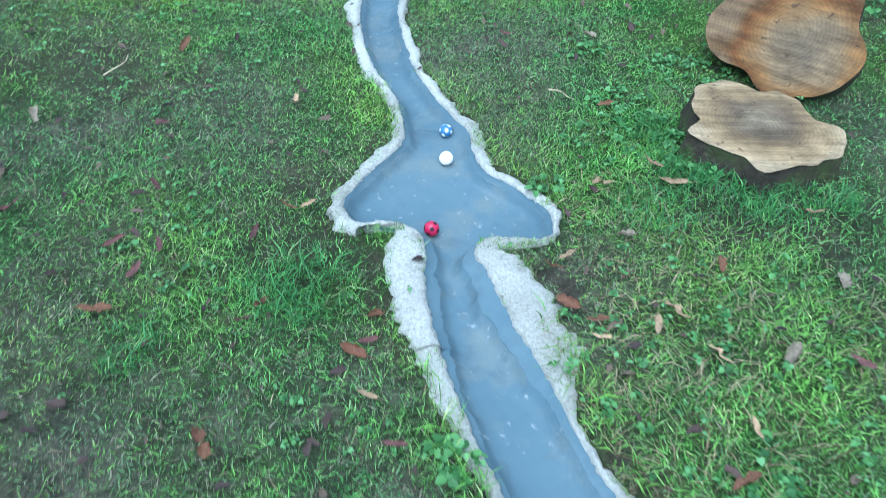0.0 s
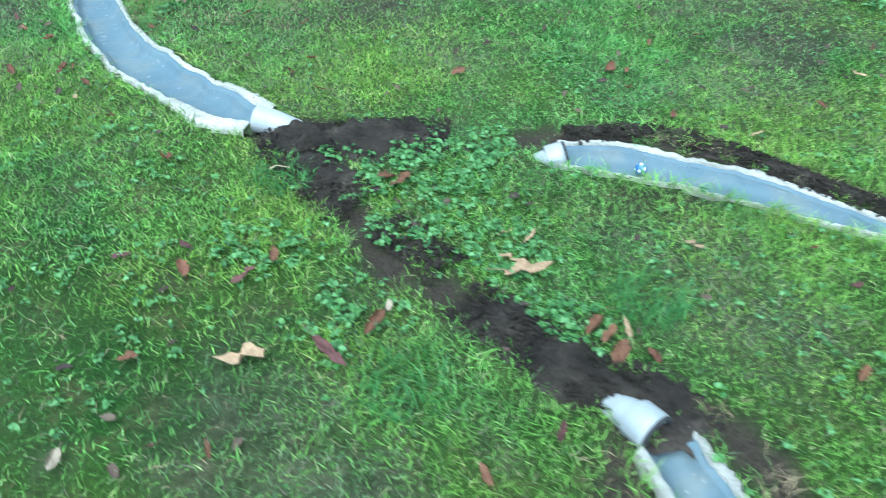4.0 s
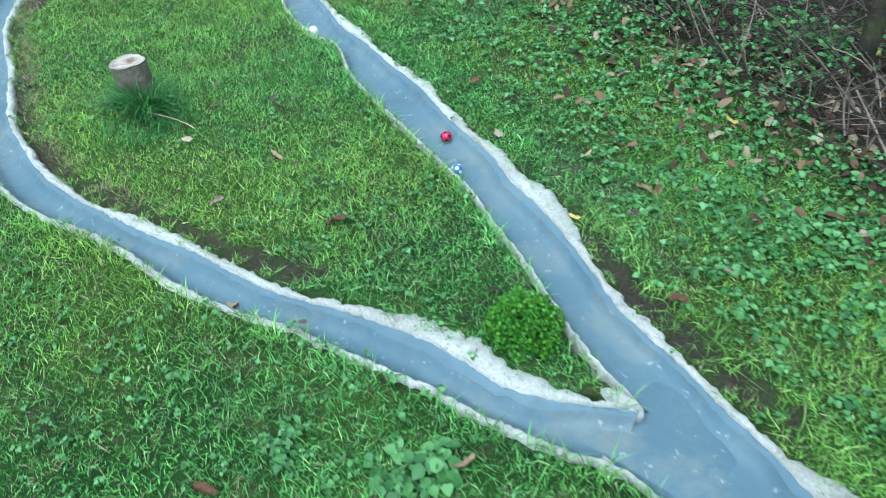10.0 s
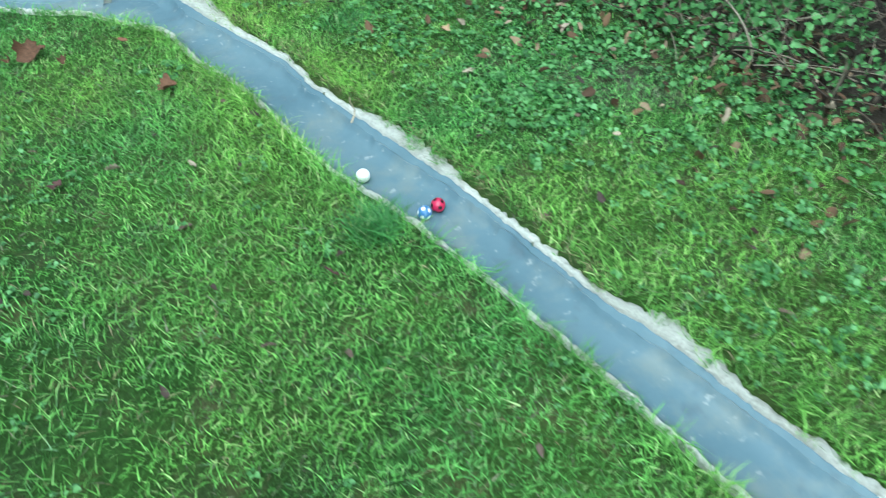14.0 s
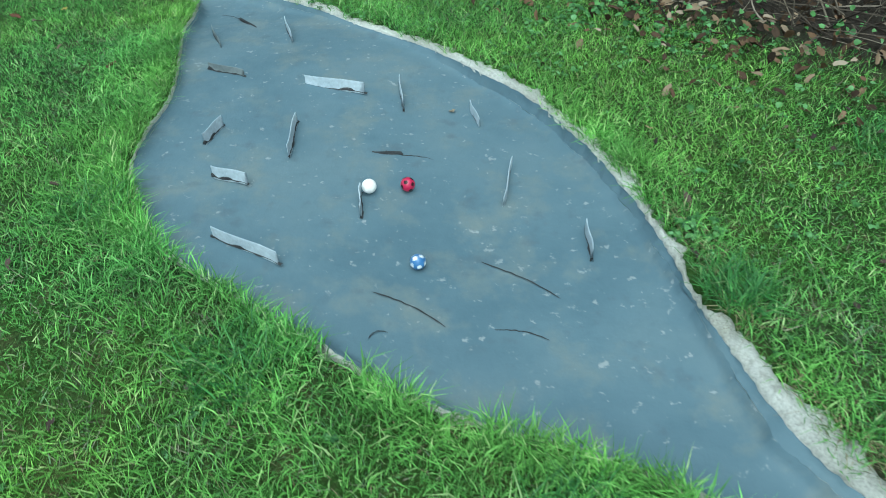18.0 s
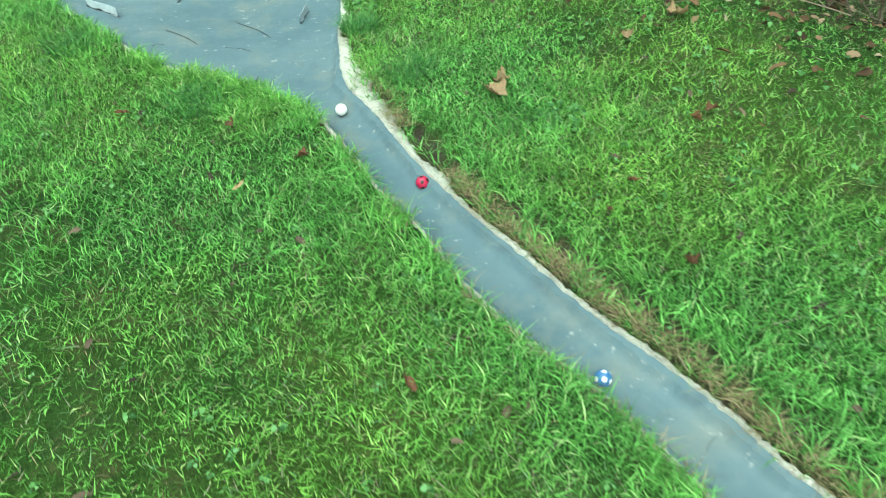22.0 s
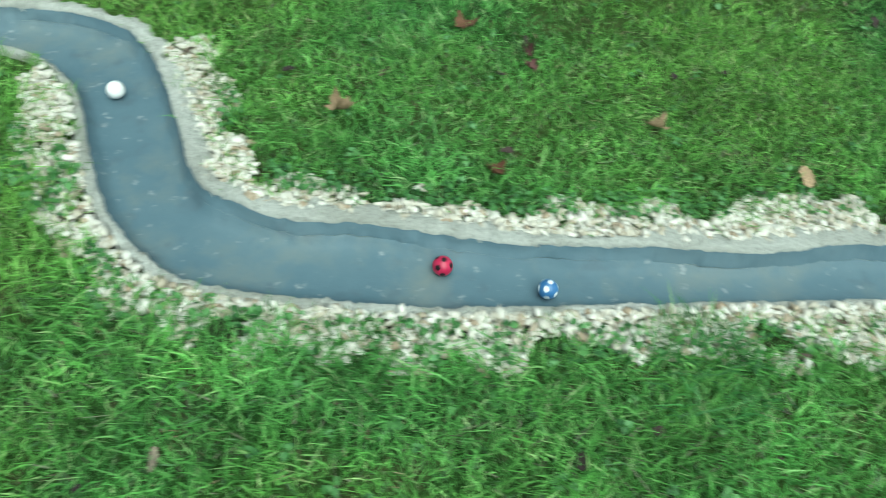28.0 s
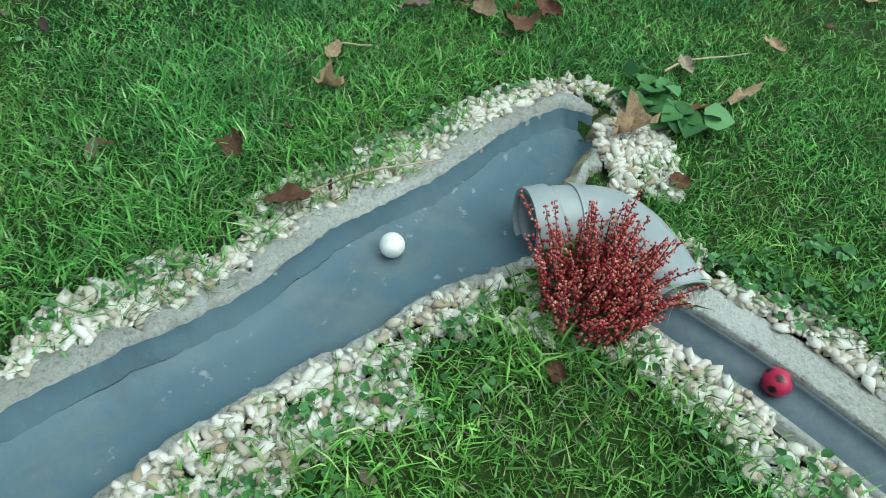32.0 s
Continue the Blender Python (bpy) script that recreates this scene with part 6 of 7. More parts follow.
for x, y, size, mat, shape in ((12.87, -16.36, .10, "tan", "oak"), (12.76, -16.34, .09, "tan", "maple"), (12.72, -16.43, .11, "brown", "maple"), (12.80, -16.50, .10, "rust", "oak"), (12.74, -16.19, .08, "pale", "oak"), (12.80, -16.27, .08, "dark", "oval"), (12.49, -16.06, .07, "tan", "oak"),
                               (12.35, -16.09, .075, "tan", "maple"), (12.20, -16.05, .05, "brown", "oval"), (12.12, -15.98, .07, "brown", "maple"), (12.02, -16.10, .075, "brown", "oak"), (12.365, -16.665, .105, "tan", "maple"), (12.455, -16.82, .085, "brown", "oak"), (12.55, -16.91, .09, "tan", "oval"),
                               (12.64, -16.80, .06, "pale", "oak"), (12.80, -17.03, .07, "tan", "oak"), (12.98, -16.63, .08, "brown", "oak"), (13.13, -17.18, .10, "tan", "maple"), (13.30, -17.37, .11, "brown", "maple"), (13.27, -17.48, .10, "brown", "oak"), (13.19, -17.39, .09, "tan", "oak"), (13.22, -17.28, .09, "tan", "maple"),
                               (12.23, -16.745, .06, "brown", "oak"), (11.77, -16.53, .045, "brown", "oak"), (12.09, -15.77, .04, "rust", "oval"), (11.62, -15.64, .06, "tan", "oak"), (12.95, -17.2, .05, "tan", "oak")):
    fallen(x, y, size, mat, shape, (x * 9.1 + y * 5.7) % 6.28)
for x, y, size, mat in ((4.479, -4.287, .045, "tan"), (7.677, -8.562, .03, "pale")):
    fallen(x, y, size, mat, "maple", 1.3, "lying on the painted bed")
# and those that lie about more thinly
fx, fy = scatter(1.5, 2.0)
fd = hedge_side(fx, fy)
for i in range(len(fx)):
    if rng.random() < 0.42 + 0.5 * (fd[i] > -0.7):
        fallen(fx[i], fy[i], rng.uniform(.028, .06), rng.choice(["brown", "dark", "tan", "pale", "rust", "brown"]), rng.choice(["oval", "oak", "maple"]), rng.uniform(0, 6.28))


# ---- sticks ----
TWIG = two_scale("bleached_twig", [(0.3, (0.26, 0.20, 0.13)), (0.7, (0.48, 0.41, 0.30))], 20, 80, 0.85, 0.002)
DARK_TWIG = island_colours("hedge_twig", [(0.0, (0.022, 0.018, 0.015)), (0.4, (0.06, 0.050, 0.040)), (0.8, (0.135, 0.115, 0.09)), (1.0, (0.26, 0.23, 0.185))], 0.9, 0.15)


def rod(points, radius, sides=5):
    p = np.array(points, float)
    way = np.gradient(p, axis=0)
    v, f = [], []
    for i in range(len(p)):
        w = Vector(way[i]).normalized()
        s = w.orthogonal().normalized()
        u = w.cross(s)
        r = radius * (1 - 0.5 * i / (len(p) - 1))
        v += [tuple(Vector(p[i]) + r * (math.cos(t) * s + math.sin(t) * u)) for t in np.linspace(0, 2 * math.pi, sides, endpoint=False)]
    for i in range(len(p) - 1):
        for k in range(sides):
            a, b = i * sides + k, i * sides + (k + 1) % sides
            f += [(a, b, b + sides), (a, b + sides, a + sides)]
    return np.array(v), np.array(f)


def stick(x1, y1, x2, y2, radius=.003, z1=.03, z2=.03, label="thin bleached twig lying in the grass"):
    k = np.linspace(0, 1, 6)
    pts = [(x1 + (x2 - x1) * t + .012 * math.sin(t * 5 + x1), y1 + (y2 - y1) * t + .010 * math.sin(t * 4), z1 + (z2 - z1) * t) for t in k]
    v, f = rod(pts, radius, 6)
    return tagged(new("twig", fast_mesh("twig", v, f, TWIG, True)), label, "twig", "twigs on the lawn")


stick(6.29, -5.79, 6.30, -5.81, .003, -.01, .10, "short straw stem standing upright at the channel edge")
for ends in ((.38, 2.04, .47, 1.99), (-1.05, 2.05, -1.02, 2.2), (5.0, -6.1, 5.15, -6.0), (8.2, -12.1, 8.22, -11.95), (9.75, -13.98, 9.78, -13.9), (11.0, -13.95, 11.08, -13.75), (11.5, -13.7, 11.42, -13.62), (12.02, -16.1, 12.2, -16.32), (11.45, -16.5, 11.5, -16.56),
             (12.5, -16.05, 12.55, -16.12), (1.45, -.9, 1.52, -.88), (12.6, -16.75, 12.75, -16.95), (3.9, -3.35, 4.1, -3.45)):
    stick(*ends)

# ---- the hedge's foot: twigs, litter, leafy shoots, a wire-fence post ----
tw = []
for i in range(3600):
    k = rng.integers(0, len(HEDGE_LINE) - 1)
    w, out = hedge_way[k] / np.linalg.norm(hedge_way[k]), HEDGE_OUT[k]
    base = HEDGE_LINE[k] + out * max(rng.normal(.42, .32), .08)
    flat = rng.random() < .35
    way = np.r_[w * rng.normal(0, .6) + out * rng.normal(.05, .22), rng.uniform(.03, .2) if flat else rng.uniform(.3, 1.0)]
    long = rng.uniform(.2, .75)
    bend = rng.normal(0, .10, 3)
    tw.append(rod([(*(base + way[:2] * long * t + bend[:2] * t * t), way[2] * long * t * (1 - .35 * t) + .015) for t in np.linspace(0, 1, 6)], rng.uniform(.0015, .005), 4))
tagged(new("hedge_twigs", fast_mesh("hedge_twigs", *join(tw), DARK_TWIG, True)), "tangle of bare grey-brown hedge twigs", "hedge", kind="stuff")
k = rng.integers(0, len(HEDGE_LINE) - 1, 8000)
lp = HEDGE_LINE[k] + HEDGE_OUT[k] * (rng.normal(.22, .36, len(k)) - .14 * (HEDGE_LINE[k, 1] > -3.6))[:, None] + rng.normal(0, .05, (len(k), 2))
lp = lp[(run_distance(lp[:, 0], lp[:, 1]) > .35) & (rng.random(len(lp)) < np.where(lp[:, 1] < -9.5, .45, 1))]
sx, sy = scatter(40, 1.8)
few = (sy > -0.5) | (rng.random(len(sx)) < 0.28)
sx, sy = sx[few], sy[few]
LITTER = island_colours("leaf_litter", [(0.0, (0.022, 0.015, 0.011)), (0.35, (0.07, 0.042, 0.025)), (0.6, (0.125, 0.078, 0.045)), (0.85, (0.20, 0.15, 0.10)), (1.0, (0.28, 0.235, 0.18))], 0.8, 0.2)
tagged(new("leaf_litter", fast_mesh("leaf_litter", *round_leaves(lp[:, 0], lp[:, 1], lawn_height(lp[:, 0], lp[:, 1]) + rng.uniform(.006, .035, len(lp)), rng.uniform(.010, .032, len(lp)), .55, 9, .55), LITTER)), "brown rotting leaves under the hedge", "leaf litter", kind="stuff")
TRODDEN = island_colours("trodden_leaf", [(0.0, (0.018, 0.013, 0.012)), (0.6, (0.055, 0.036, 0.030)), (1.0, (0.11, 0.085, 0.06))], 0.7, 0.3)
tagged(new("trodden_leaves", fast_mesh("trodden_leaves", *round_leaves(sx, sy, lawn_height(sx, sy) + rng.uniform(.012, .022, len(sx)), rng.uniform(.006, .022, len(sx)), .3, 9, .5), TRODDEN)), "small wet brown leaf scraps trodden into the lawn", "leaf litter", kind="stuff")


# the leafy body of the hedge above its bare foot, mostly out of view: added to block sky light
k = rng.integers(0, len(HEDGE_LINE) - 1, 13000)
hb = HEDGE_LINE[k] + HEDGE_OUT[k] * rng.uniform(.55, 1.15, len(k))[:, None] + rng.normal(0, .05, (len(k), 2))
HEDGE_LEAF = island_colours("hedge_leaf", [(0.0, (0.012, 0.030, 0.010)), (0.5, (0.030, 0.060, 0.018)), (1.0, (0.075, 0.085, 0.035))], 0.5, 0.3)
tagged(new("hedge_foliage", fast_mesh("hedge_foliage", *round_leaves(hb[:, 0], hb[:, 1], .35 + 2.3 * rng.random(len(k)) ** .95, rng.uniform(.04, .075, len(k)), 1.0, 7, .8), HEDGE_LEAF)), "dark leafy upper part of a garden hedge, mostly unseen, added to block sky light", "hedge", kind="stuff")


def shoots(x, y, radius, height, count, size, mat, label):
    """A low leafy shoot of the hedge: many leaves on arching stems round a foot."""
    ob = thing("shrub", label, "shrub", "shrubs under the hedge", at=Matrix.Translation((x, y, ground_z(x, y))))
    count, size = int(count * 1.6), size * .66
    r, t = radius * np.sqrt(rng.random(count)), rng.uniform(0, 2 * np.pi, count)
    z = height * np.sqrt(np.clip(1 - (r / radius) ** 2, 0, 1)) * rng.uniform(.35, 1.05, count) + .015
    sub("foliage", fast_mesh("foliage", *round_leaves(r * np.cos(t), r * np.sin(t), z, rng.uniform(.6, 1.2, count) * size, .6, 8), mat), ob)
    st = [rod([(r[i] * np.cos(t[i]) * q, r[i] * np.sin(t[i]) * q, z[i] * q ** .6 - .01) for q in np.linspace(0.02, 1, 5)], .002, 4) for i in range(0, count, max(count // 22, 1))]
    sub("stems", fast_mesh("stems", *join(st), DARK_TWIG, True), ob, "thin brown stems")
    return ob


DARK_LEAF = island_colours("dark_shrub_leaf", [(0.0, (0.010, 0.045, 0.016)), (0.5, (0.022, 0.09, 0.028)), (1.0, (0.05, 0.17, 0.05))], 0.4, 0.45, sheen=0.15)
YELLOW_LEAF = island_colours("yellowing_leaf", [(0.0, (0.10, 0.16, 0.02)), (0.6, (0.30, 0.28, 0.03)), (1.0, (0.42, 0.33, 0.04))], 0.5, 0.3, sheen=0.2)
for x, y, r, h, c, s in ((5.35, -.2, .3, .25, 260, .026), (5.55, -.9, .3, .28, 280, .026), (5.75, -1.5, .22, .22, 170, .025), (6.15, -2.35, .2, .2, 130, .022), (6.45, -2.7, .22, .2, 130, .022), (6.85, -3.55, .3, .3, 300, .027), (7.05, -3.95, .25, .25, 200, .026),
                         (7.5, -4.6, .28, .28, 240, .026), (7.75, -5.2, .25, .2, 180, .025), (8.2, -6.2, .2, .18, 120, .024), (7.74, -5.54, .26, .2, 220, .024), (8.0, -5.75, .26, .22, 220, .026), (4.9, .6, .35, .25, 260, .025), (1.75, 3.0, .3, .15, 160, .022)):
    shoots(x, y, r, h, c, s, DARK_LEAF if int(x * 10) % 3 == 0 else HERB, "leafy green shrub shoots at the foot of the hedge")
shoots(6.75, -2.75, .16, .55, 40, .03, YELLOW_LEAF, "yellowing leaves on a thin hedge shoot")

post = thing("fence_post", "grey galvanised fence post with wire at the hedge", "fence post", at=pose(5.93, -2.06, 0, -4, 6, 0))
STEEL = two_scale("galvanised_steel", [(0.3, (0.24, 0.27, 0.29)), (0.7, (0.36, 0.39, 0.42))], 14, 80, 0.5, 0.001, 0.2, 0.5, 0.6)
bm = bmesh.new()
bmesh.ops.create_cone(bm, cap_ends=True, segments=20, radius1=.021, radius2=.021, depth=1.3, matrix=Matrix.Translation((0, 0, .6)))
part("pole", bm, STEEL, post)
bm = bmesh.new()
bmesh.ops.create_cone(bm, cap_ends=True, segments=20, radius1=.024, radius2=.020, depth=.02, matrix=Matrix.Translation((0, 0, 1.26)))
part("cap", bm, STEEL, post)
for zz in (.12, .34):
    v, f = rod([(.028 * math.cos(t), .028 * math.sin(t), zz + .01 * t) for t in np.linspace(0, 11, 30)], .0022, 4)
    sub("wire_tie", fast_mesh("wire_tie", v, f, STEEL, True), post)
trunk = thing("hedge_trunk", "dark rough hedge trunk behind bare twigs", "tree trunk", at=pose(6.62, -2.95, 0, 4, -5, 0))
rows = [[(.028 * (1.35 - .3 * min(z, 1)) * math.cos(t) * (1 + .12 * wobble(math.cos(t) * 3, z * 4, 1.0, 2.0)), .028 * (1.35 - .3 * min(z, 1)) * math.sin(t), z) for t in np.linspace(0, 2 * math.pi, 17)][::-1] for z in np.linspace(-.05, 1.3, 12)]
sub("stem", strip(rows, BARK, "stem"), trunk)


# ---- clipped bush and heather ----
bush = thing("bush", "small rounded bright green bush beside the channel fork", "bush", at=pose(5.262, -4.385, 0))
n = 4200
q = rng.normal(size=(n, 3))
q /= np.linalg.norm(q, axis=1)[:, None]
q[:, 2] = np.abs(q[:, 2])
q *= (rng.uniform(.75, 1.06, n) * (1 + .12 * np.sin(q[:, 0] * 9) * np.sin(q[:, 1] * 8)))[:, None]
sub("foliage", fast_mesh("foliage", *round_leaves(q[:, 0] * .094, q[:, 1] * .088, q[:, 2] * .115 + .005, rng.uniform(.003, .0062, n), .8, 5), island_colours("bush_leaf", [(0.0, (0.02, 0.09, 0.008)), (0.5, (0.055, 0.20, 0.015)), (1.0, (0.12, 0.30, 0.03))], 0.5, 0.3, sheen=0.2)), bush)
st = [rod([(0, 0, -.01), (a * .03, b * .03, .04), (a * .07, b * .07, .08)], .003, 5) for a, b in ((1, 0), (-.6, .8), (-.5, -.9), (.4, .9), (.1, -.3))]
sub("branches", fast_mesh("branches", *join(st), DARK_TWIG, True), bush, "brown woody branches")

heather = thing("heather", "red flowering heather plant with upright spikes in the gravel", "heather", at=pose(11.905, -16.575, .0))
needles = []
BUD_V = np.array([(1, 0, 0), (-1, 0, 0), (0, 1, 0), (0, -1, 0), (0, 0, 1.35), (0, 0, -1.35)])
BUD_F = np.array([(0, 2, 4), (2, 1, 4), (1, 3, 4), (3, 0, 4), (2, 0, 5), (1, 2, 5), (3, 1, 5), (0, 3, 5)])
BLOOM = island_colours("heather_bloom", [(0.0, (0.26, 0.020, 0.040)), (0.3, (0.50, 0.055, 0.075)), (0.7, (0.64, 0.15, 0.13)), (1.0, (0.72, 0.38, 0.30))], 0.6, 0.3, sheen=0.15)
for i in range(120):
    t, r = rng.uniform(0, 2 * np.pi), .074 * math.sqrt(rng.random())
    foot = np.array([r * math.cos(t), r * math.sin(t), 0])
    lean = np.array([math.cos(t), math.sin(t), 0]) * rng.uniform(.01, .055) * (r / .074 + .2) + np.r_[rng.normal(0, .012, 2), 0]
    tall = rng.uniform(.10, .165) * (1.1 - 2.6 * r)
    spike = sub("flower_spike", fast_mesh("flower_spike", *rod([foot + lean * q * q + np.array([0, 0, tall * q]) for q in np.linspace(0, 1, 7)], .0016, 4), DARK_TWIG, True), heather, "thin stem set with red buds")
    q = np.linspace(.1, 1.0, int(tall * 420))[:, None]
    turn = rng.uniform(0, 2 * np.pi, len(q))
    at = foot + lean * q * q + np.array([0, 0, tall]) * q + np.stack([np.cos(turn), np.sin(turn), rng.uniform(-.3, .3, len(q))], 1) * .0045 * (1.25 - .5 * q)
    vb = (BUD_V[None] * (.0030 * (1.2 - .5 * q))[:, :, None] + at[:, None]).reshape(-1, 3)
    sub("bloom", fast_mesh("bloom", vb, (BUD_F[None] + (np.arange(len(q)) * 6)[:, None, None]).reshape(-1, 3), BLOOM, True), spike, "small red heather buds")
    for q in np.linspace(.0, .6, 14):
        needles.append((*(foot + lean * q * q + np.array([0, 0, tall * q]) + rng.normal(0, .005, 3)), .005))
nd = np.array(needles)
sub("foliage", fast_mesh("foliage", *round_leaves(nd[:, 0], nd[:, 1], nd[:, 2], nd[:, 3] * .8, 1.0, 4), DARK_LEAF), heather, "dark green needle leaves")

# ---- hairline cracks across the beds ----
for ends in ((4.43, -2.69, 4.60, -2.61), (2.73, -2.555, 2.87, -2.555), (-.10, 1.885, .06, 1.875), (3.31, -1.11, 3.37, -1.045), (3.77, -3.95, 3.92, -3.88), (8.87, -12.05, 8.99, -12.03), (9.45, -13.12, 9.58, -13.06), (8.70, -11.62, 8.74, -11.59)):
    tagged(slot(*ends, 0.005, 0.0007), "hairline crack across the painted concrete bed", "crack", "cracks in the beds").name = "crack"

# ---- crumbs of soil on the heaps, small weeds between the gravel ----
crumbs = []
for points, half in (([(1.38, -.70), (1.6, -.68), (1.85, -.64), (2.02, -.64)], .13), ([(1.48, -.76), (1.60, -.90), (1.78, -1.02)], .11), ([(1.85, -1.11), (2.04, -1.31)], .08), ([(2.08, -1.40), (2.25, -1.57), (2.42, -1.67), (2.50, -1.70)], .09), ([(2.42, -.59), (2.8, -.59), (3.25, -.885), (3.55, -1.09)], .05)):
    line = spline(points, .04)
    for side in (-1, 1):
        at, d = beside(line, 0, half, 900, side)
        crumbs.append(np.c_[at, lawn_height(at[:, 0], at[:, 1]) + .022 * (1 - (d / half) ** 2)])
crumbs = np.vstack(crumbs)
tagged(new("soil_crumbs", fast_mesh("soil_crumbs", *stones(crumbs, rng.uniform(.003, .013, len(crumbs)) * rng.uniform(.6, 1.2, len(crumbs))), SOIL)), "loose crumbs of dark soil on the heaps", "soil", kind="stuff")
weeds = np.vstack([along(HL[:-24], .06, .20, 900, -1), along(HR, .08, .17, 600, 1), along(GUTTER_LINE, .07, .2, 900, -1), along(GUTTER_LINE, .11, .2, 1100, 1), along(GL[45:], .05, .14, 700, -1), along(GR[50:], .07, .15, 700, 1)])
weeds = weeds[drift(weeds[:, 0], weeds[:, 1], 17, 6.0) > -.05]
tagged(new("gravel_weeds", fast_mesh("gravel_weeds", *round_leaves(weeds[:, 0], weeds[:, 1], rng.uniform(.008, .028, len(weeds)), rng.uniform(.003, .008, len(weeds)), .5), HERB)), "small weeds growing between the gravel", "herbs", kind="stuff")


# ---- what moves ----
WHITE = [(0, 0.05, 1.71), (0.5, 0.07, 1.23), (1, 0.07, 0.97), (1.5, 0.26, 0.70), (2, 0.32, 0.37), (2.5, 0.56, 0.12), (3, 0.85, -0.16), (3.5, 1.09, -0.42), (3.85, 1.34, -0.55), (5.2, 2.42, -.71), (5.85, 2.77, -.80), (6.5, 3.12, -0.97), (7, 3.29, -1.06), (7.5, 3.457, -1.19), (8, 3.61, -1.335), (8.5, 3.76, -1.50), (9, 3.92, -1.73), (9.5, 4.14, -2.01), (10, 4.33, -2.46), (10.5, 4.61, -2.82), (11, 4.89, -3.27), (11.5, 5.16, -3.77), (12, 5.47, -4.33), (12.5, 5.68, -4.84), (13, 5.98, -5.18), (13.5, 6.11, -5.58), (14, 6.268, -6.05), (14.5, 6.54, -6.44), (15, 6.69, -6.94), (15.5, 6.86, -7.40)]
WHITE += [(16.2, 7.063, -7.911), (16.6, 7.094, -8.178), (16.9, 7.146, -8.376), (17.2, 7.259, -8.578), (17.5, 7.401, -8.738), (18, 7.336, -8.951), (18.5, 7.331, -9.174), (19, 7.373, -9.422), (19.5, 7.441, -9.704), (20, 7.57, -9.76), (20.5, 7.72, -9.80), (21, 7.81, -9.88), (21.5, 7.82, -10.04), (22, 8.00, -10.14), (22.5, 8.11, -10.41), (23, 8.23, -10.77), (23.5, 8.42, -11.16), (24, 8.62, -11.54), (24.5, 8.85, -11.88), (25.5, 9.33, -12.70), (26.5, 9.84, -13.42), (27, 10.19, -13.84), (27.5, 10.54, -13.98), (28, 10.61, -14.37), (28.7, 10.50, -14.82), (29.3, 10.82, -15.25), (29.9, 11.22, -15.61), (30.5, 11.58, -15.95), (31, 11.80, -16.18), (31.5, 11.88, -16.21), (32, 12.01, -16.27)]
RED = [(0, 0.01, 1.39), (0.5, 0.06, 1.06), (1, 0.25, 0.70), (1.5, 0.37, 0.28), (2, 0.67, -0.05), (2.5, 1.08, -0.39), (2.7, 1.23, -0.51), (2.9, 1.38, -.57), (4.0, 2.30, -.73), (4.2, 2.40, -0.69), (4.5, 2.72, -0.77), (5.2, 3.04, -0.89), (5.85, 3.30, -1.05), (6.5, 3.55, -1.32), (7, 3.74, -1.45), (7.5, 3.87, -1.68), (8, 4.13, -1.96), (8.5, 4.29, -2.41), (9, 4.64, -2.73), (9.5, 4.72, -3.10), (10, 5.01, -3.39), (10.5, 5.11, -3.70), (11, 5.31, -3.93), (11.5, 5.39, -4.20), (12, 5.53, -4.51), (12.5, 5.79, -4.84), (13, 5.96, -5.30), (13.5, 6.14, -5.77), (14, 6.44, -6.24), (14.5, 6.64, -6.76), (15, 6.802, -7.285), (15.5, 7.068, -7.857)]
RED += [(16.0, 7.104, -8.253), (16.5, 7.23, -8.543), (17.5, 7.323, -8.908), (18, 7.446, -8.958), (18.5, 7.499, -9.156), (19, 7.51, -9.418), (19.5, 7.48, -9.741), (20, 7.68, -9.82), (20.5, 7.88, -9.88), (21, 7.99, -10.02), (21.5, 8.02, -10.30), (22, 8.23, -10.62), (22.5, 8.29, -11.00), (23, 8.54, -11.35), (23.5, 8.71, -11.73), (24, 8.96, -12.06), (24.5, 9.13, -12.43), (25.5, 9.78, -13.30), (26.5, 10.42, -13.95), (27, 10.69, -14.42), (27.5, 10.46, -14.92), (28, 10.83, -15.25), (28.5, 11.21, -15.67), (29, 11.46, -15.83), (29.5, 11.74, -16.08), (30, 12.04, -16.31), (30.5, 12.05, -16.48), (31.0, 12.09, -16.59), (31.5, 11.985, -16.69), (32, 11.842, -16.848)]
BLUE = [(0, 0.05, 1.86), (0.5, 0.15, 1.37), (1, 0.11, 0.89), (1.5, 0.39, 0.36), (2, 0.76, -0.13), (2.5, 1.25, -0.47), (2.65, 1.36, -.56), (3.75, 2.40, -.72), (4, 2.66, -0.75), (4.5, 3.07, -0.97), (5.0, 3.28, -1.04), (5.5, 3.50, -1.19), (6.0, 3.76, -1.47), (6.5, 3.99, -1.84), (7, 4.23, -2.20), (7.7, 4.62, -2.68), (8.3, 4.67, -3.09), (9, 4.99, -3.36), (9.5, 5.02, -3.48), (10, 5.060, -3.618), (10.5, 5.16, -3.76), (11, 5.32, -4.01), (11.5, 5.47, -4.35), (12, 5.662, -4.683), (12.5, 5.85, -5.03), (13, 6.07, -5.40), (13.5, 6.17, -5.81), (14, 6.395, -6.260), (14.5, 6.62, -6.69), (15, 6.79, -7.12), (15.5, 6.917, -7.599)]
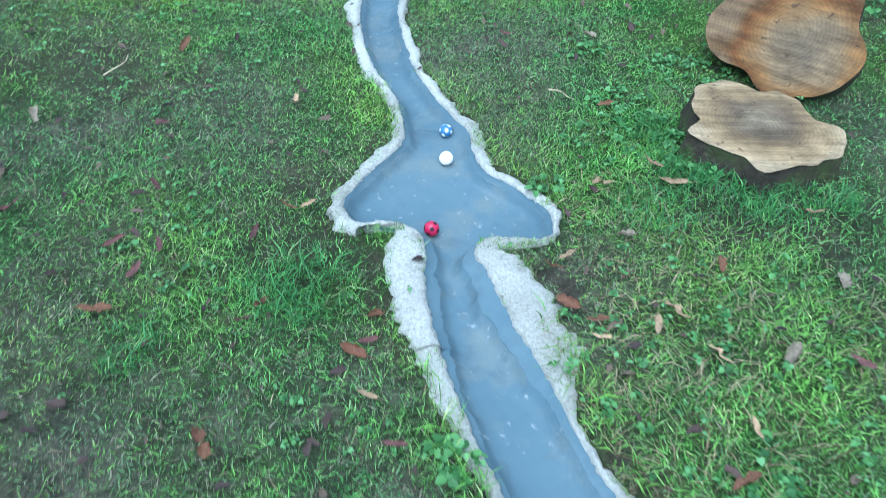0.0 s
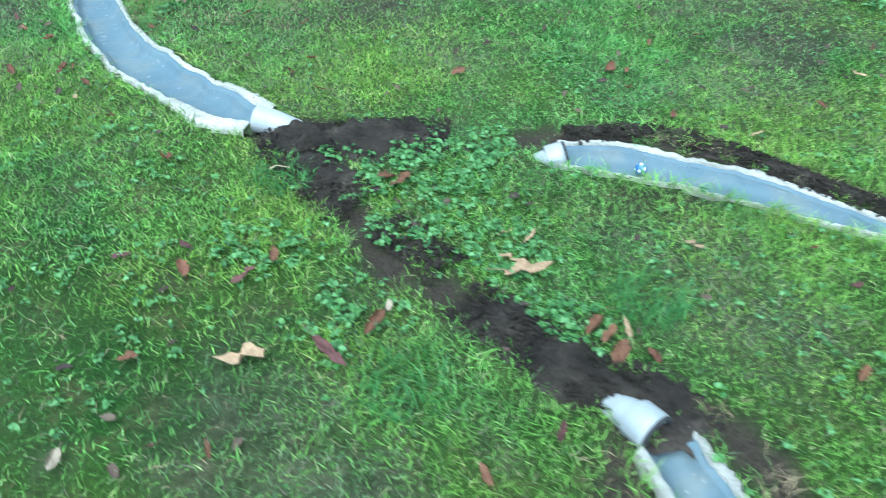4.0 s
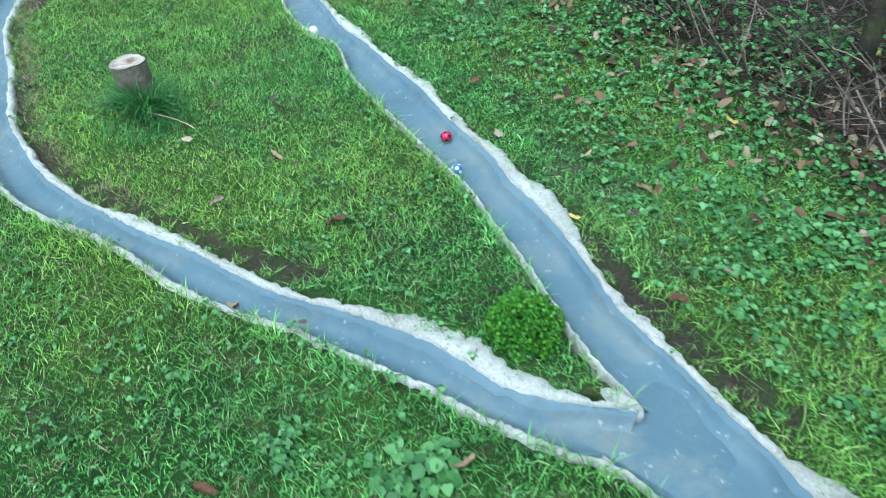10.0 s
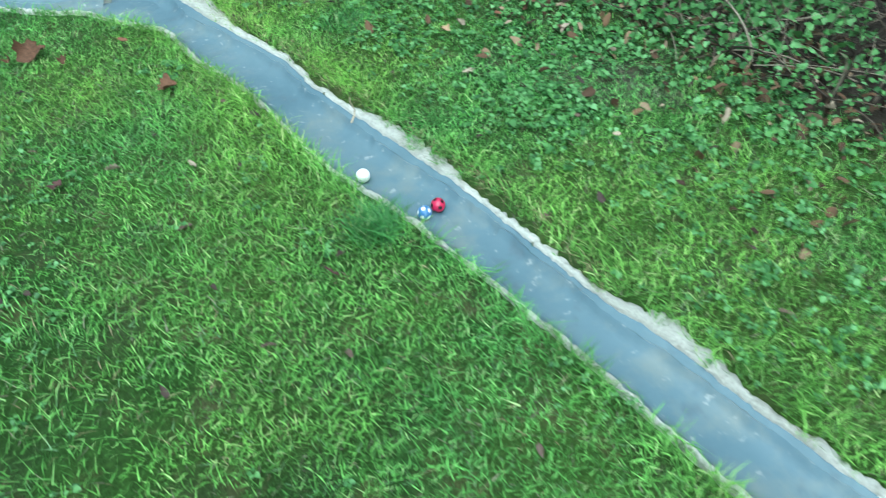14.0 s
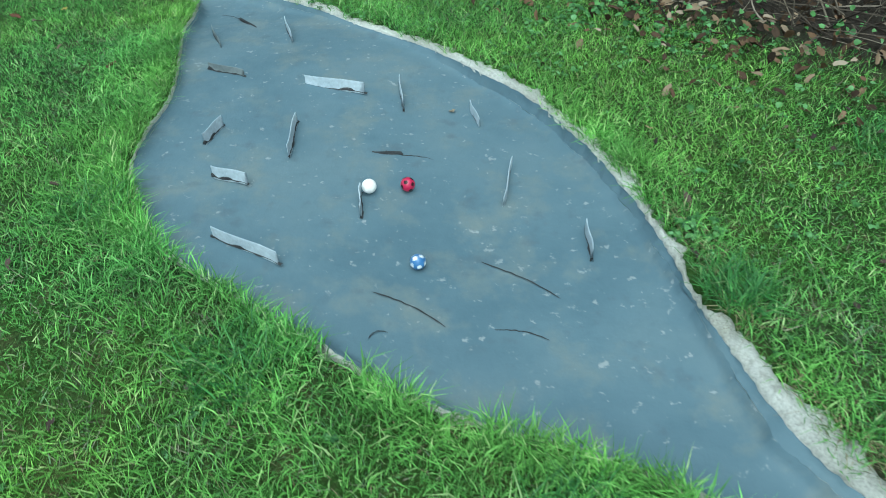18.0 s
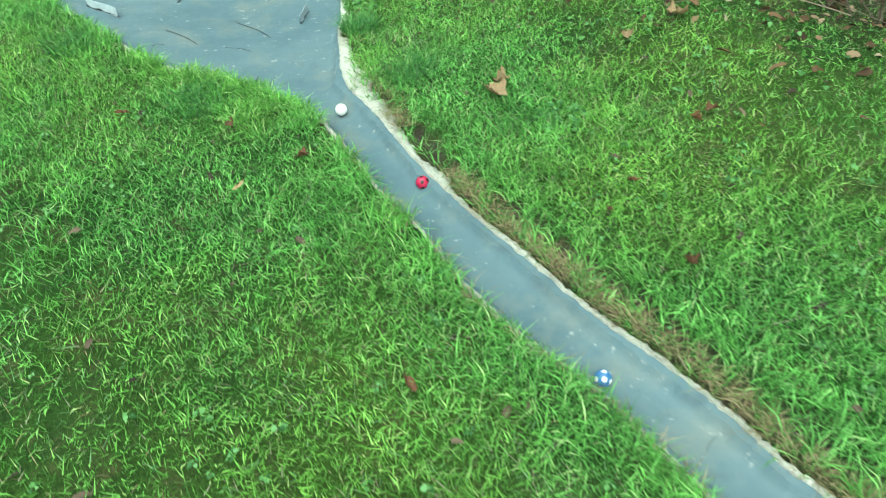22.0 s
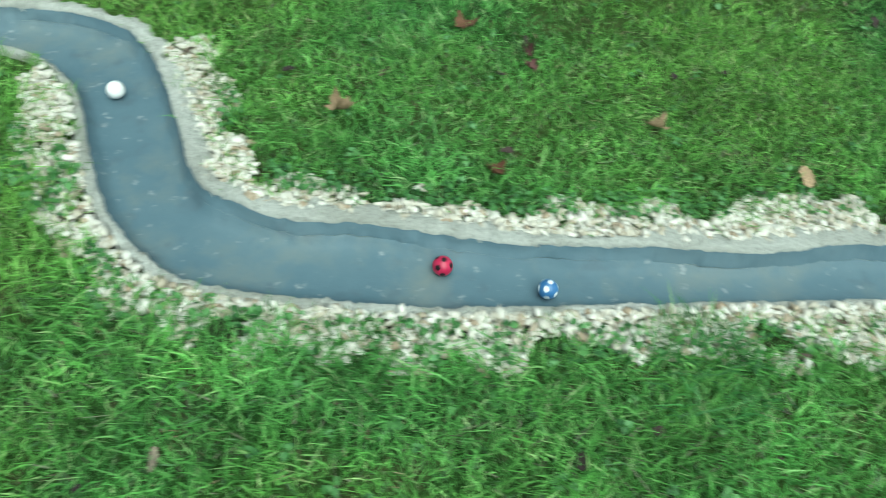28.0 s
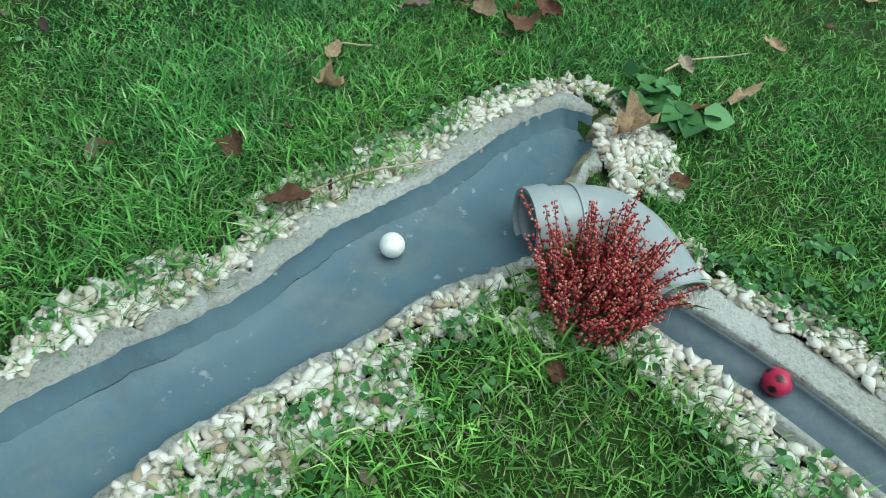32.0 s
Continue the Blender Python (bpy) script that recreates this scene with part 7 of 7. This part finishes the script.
BLUE += [(15.75, 6.982, -7.897), (16.0, 7.042, -8.148), (16.35, 7.047, -8.417), (16.7, 7.038, -8.676), (17.0, 7.062, -8.9), (17.25, 7.105, -9.073), (17.5, 7.137, -9.209), (18, 7.407, -9.279), (18.5, 7.61, -9.44), (19, 7.76, -9.74), (19.5, 7.82, -10.07), (20, 8.11, -10.26), (20.5, 8.09, -10.53), (21, 8.29, -10.79), (21.5, 8.35, -11.12), (22, 8.54, -11.42), (22.5, 8.74, -11.70), (23, 8.862, -12.03), (23.5, 9.08, -12.28), (24, 9.204, -12.602), (24.5, 9.35, -12.88), (25.5, 9.98, -13.60), (26.5, 10.63, -14.15), (27, 10.490, -14.654), (27.5, 10.60, -15.08), (28, 10.95, -15.43), (28.5, 11.30, -15.62), (29, 11.59, -15.99), (29.5, 12.00, -16.29), (30, 12.32, -16.53), (30.5, 12.06, -16.34), (31, 11.98, -16.18), (31.3, 12.04, -16.26), (31.6, 12.04, -16.38), (32, 12.11, -16.55)]


def edge_lift(places):
    """How far a ball rides up on the bed's shoulder beside an edge."""
    d = -inside_run(places[:, 0], places[:, 1])[0]
    up = np.array([shoulder(max(k - .010, .012), SHOULDER) if -13.6 < y < .9 and k > 0 else 0 for k, y in zip(d, places[:, 1])])
    return np.convolve(np.pad(up, 4, "edge"), np.ones(9) / 9, "valid")


def rolling(rows, radius):
    """Poses of a ball that rolls along the given places without slipping, thirty a second."""
    r = np.array(rows)
    times = np.arange(0, 32.0001, 1 / FPS)
    slope = np.gradient(r[:, 1:], r[:, 0], axis=0)
    out, turn, last = [], Matrix.Identity(3), None
    lift = edge_lift(np.stack([np.interp(times, r[:, 0], r[:, k]) for k in (1, 2)], 1))
    for t, up in zip(times, lift):
        i = int(np.clip(np.searchsorted(r[:, 0], t, "right") - 1, 0, len(r) - 2))
        h = r[i + 1, 0] - r[i, 0]
        k = (t - r[i, 0]) / h
        c = (2 * k**3 - 3 * k**2 + 1) * r[i, 1:] + (k**3 - 2 * k**2 + k) * h * slope[i] + (3 * k**2 - 2 * k**3) * r[i + 1, 1:] + (k**3 - k**2) * h * slope[i + 1]
        if last is not None:
            d = c - last
            far = float(np.linalg.norm(d))
            if far > 1e-6:
                turn = Matrix.Rotation(min(far / radius, 1.3), 3, Vector((-d[1], d[0], 0))) @ turn
        last = c
        out.append((t, Matrix.Translation((c[0], c[1], BED + 0.002 + max(up, float(plate_rise(*c)), .013 * float(ease(-c[1], 16.66, 16.76)) * (c[0] < 12.0)) + radius)) @ turn.to_4x4()))
    return out


def motions():
    walk(white_ball, rolling(WHITE, 0.021))
    walk(red_ball, rolling(RED, 0.021))
    walk(blue_ball, rolling(BLUE, 0.0205))


motions()
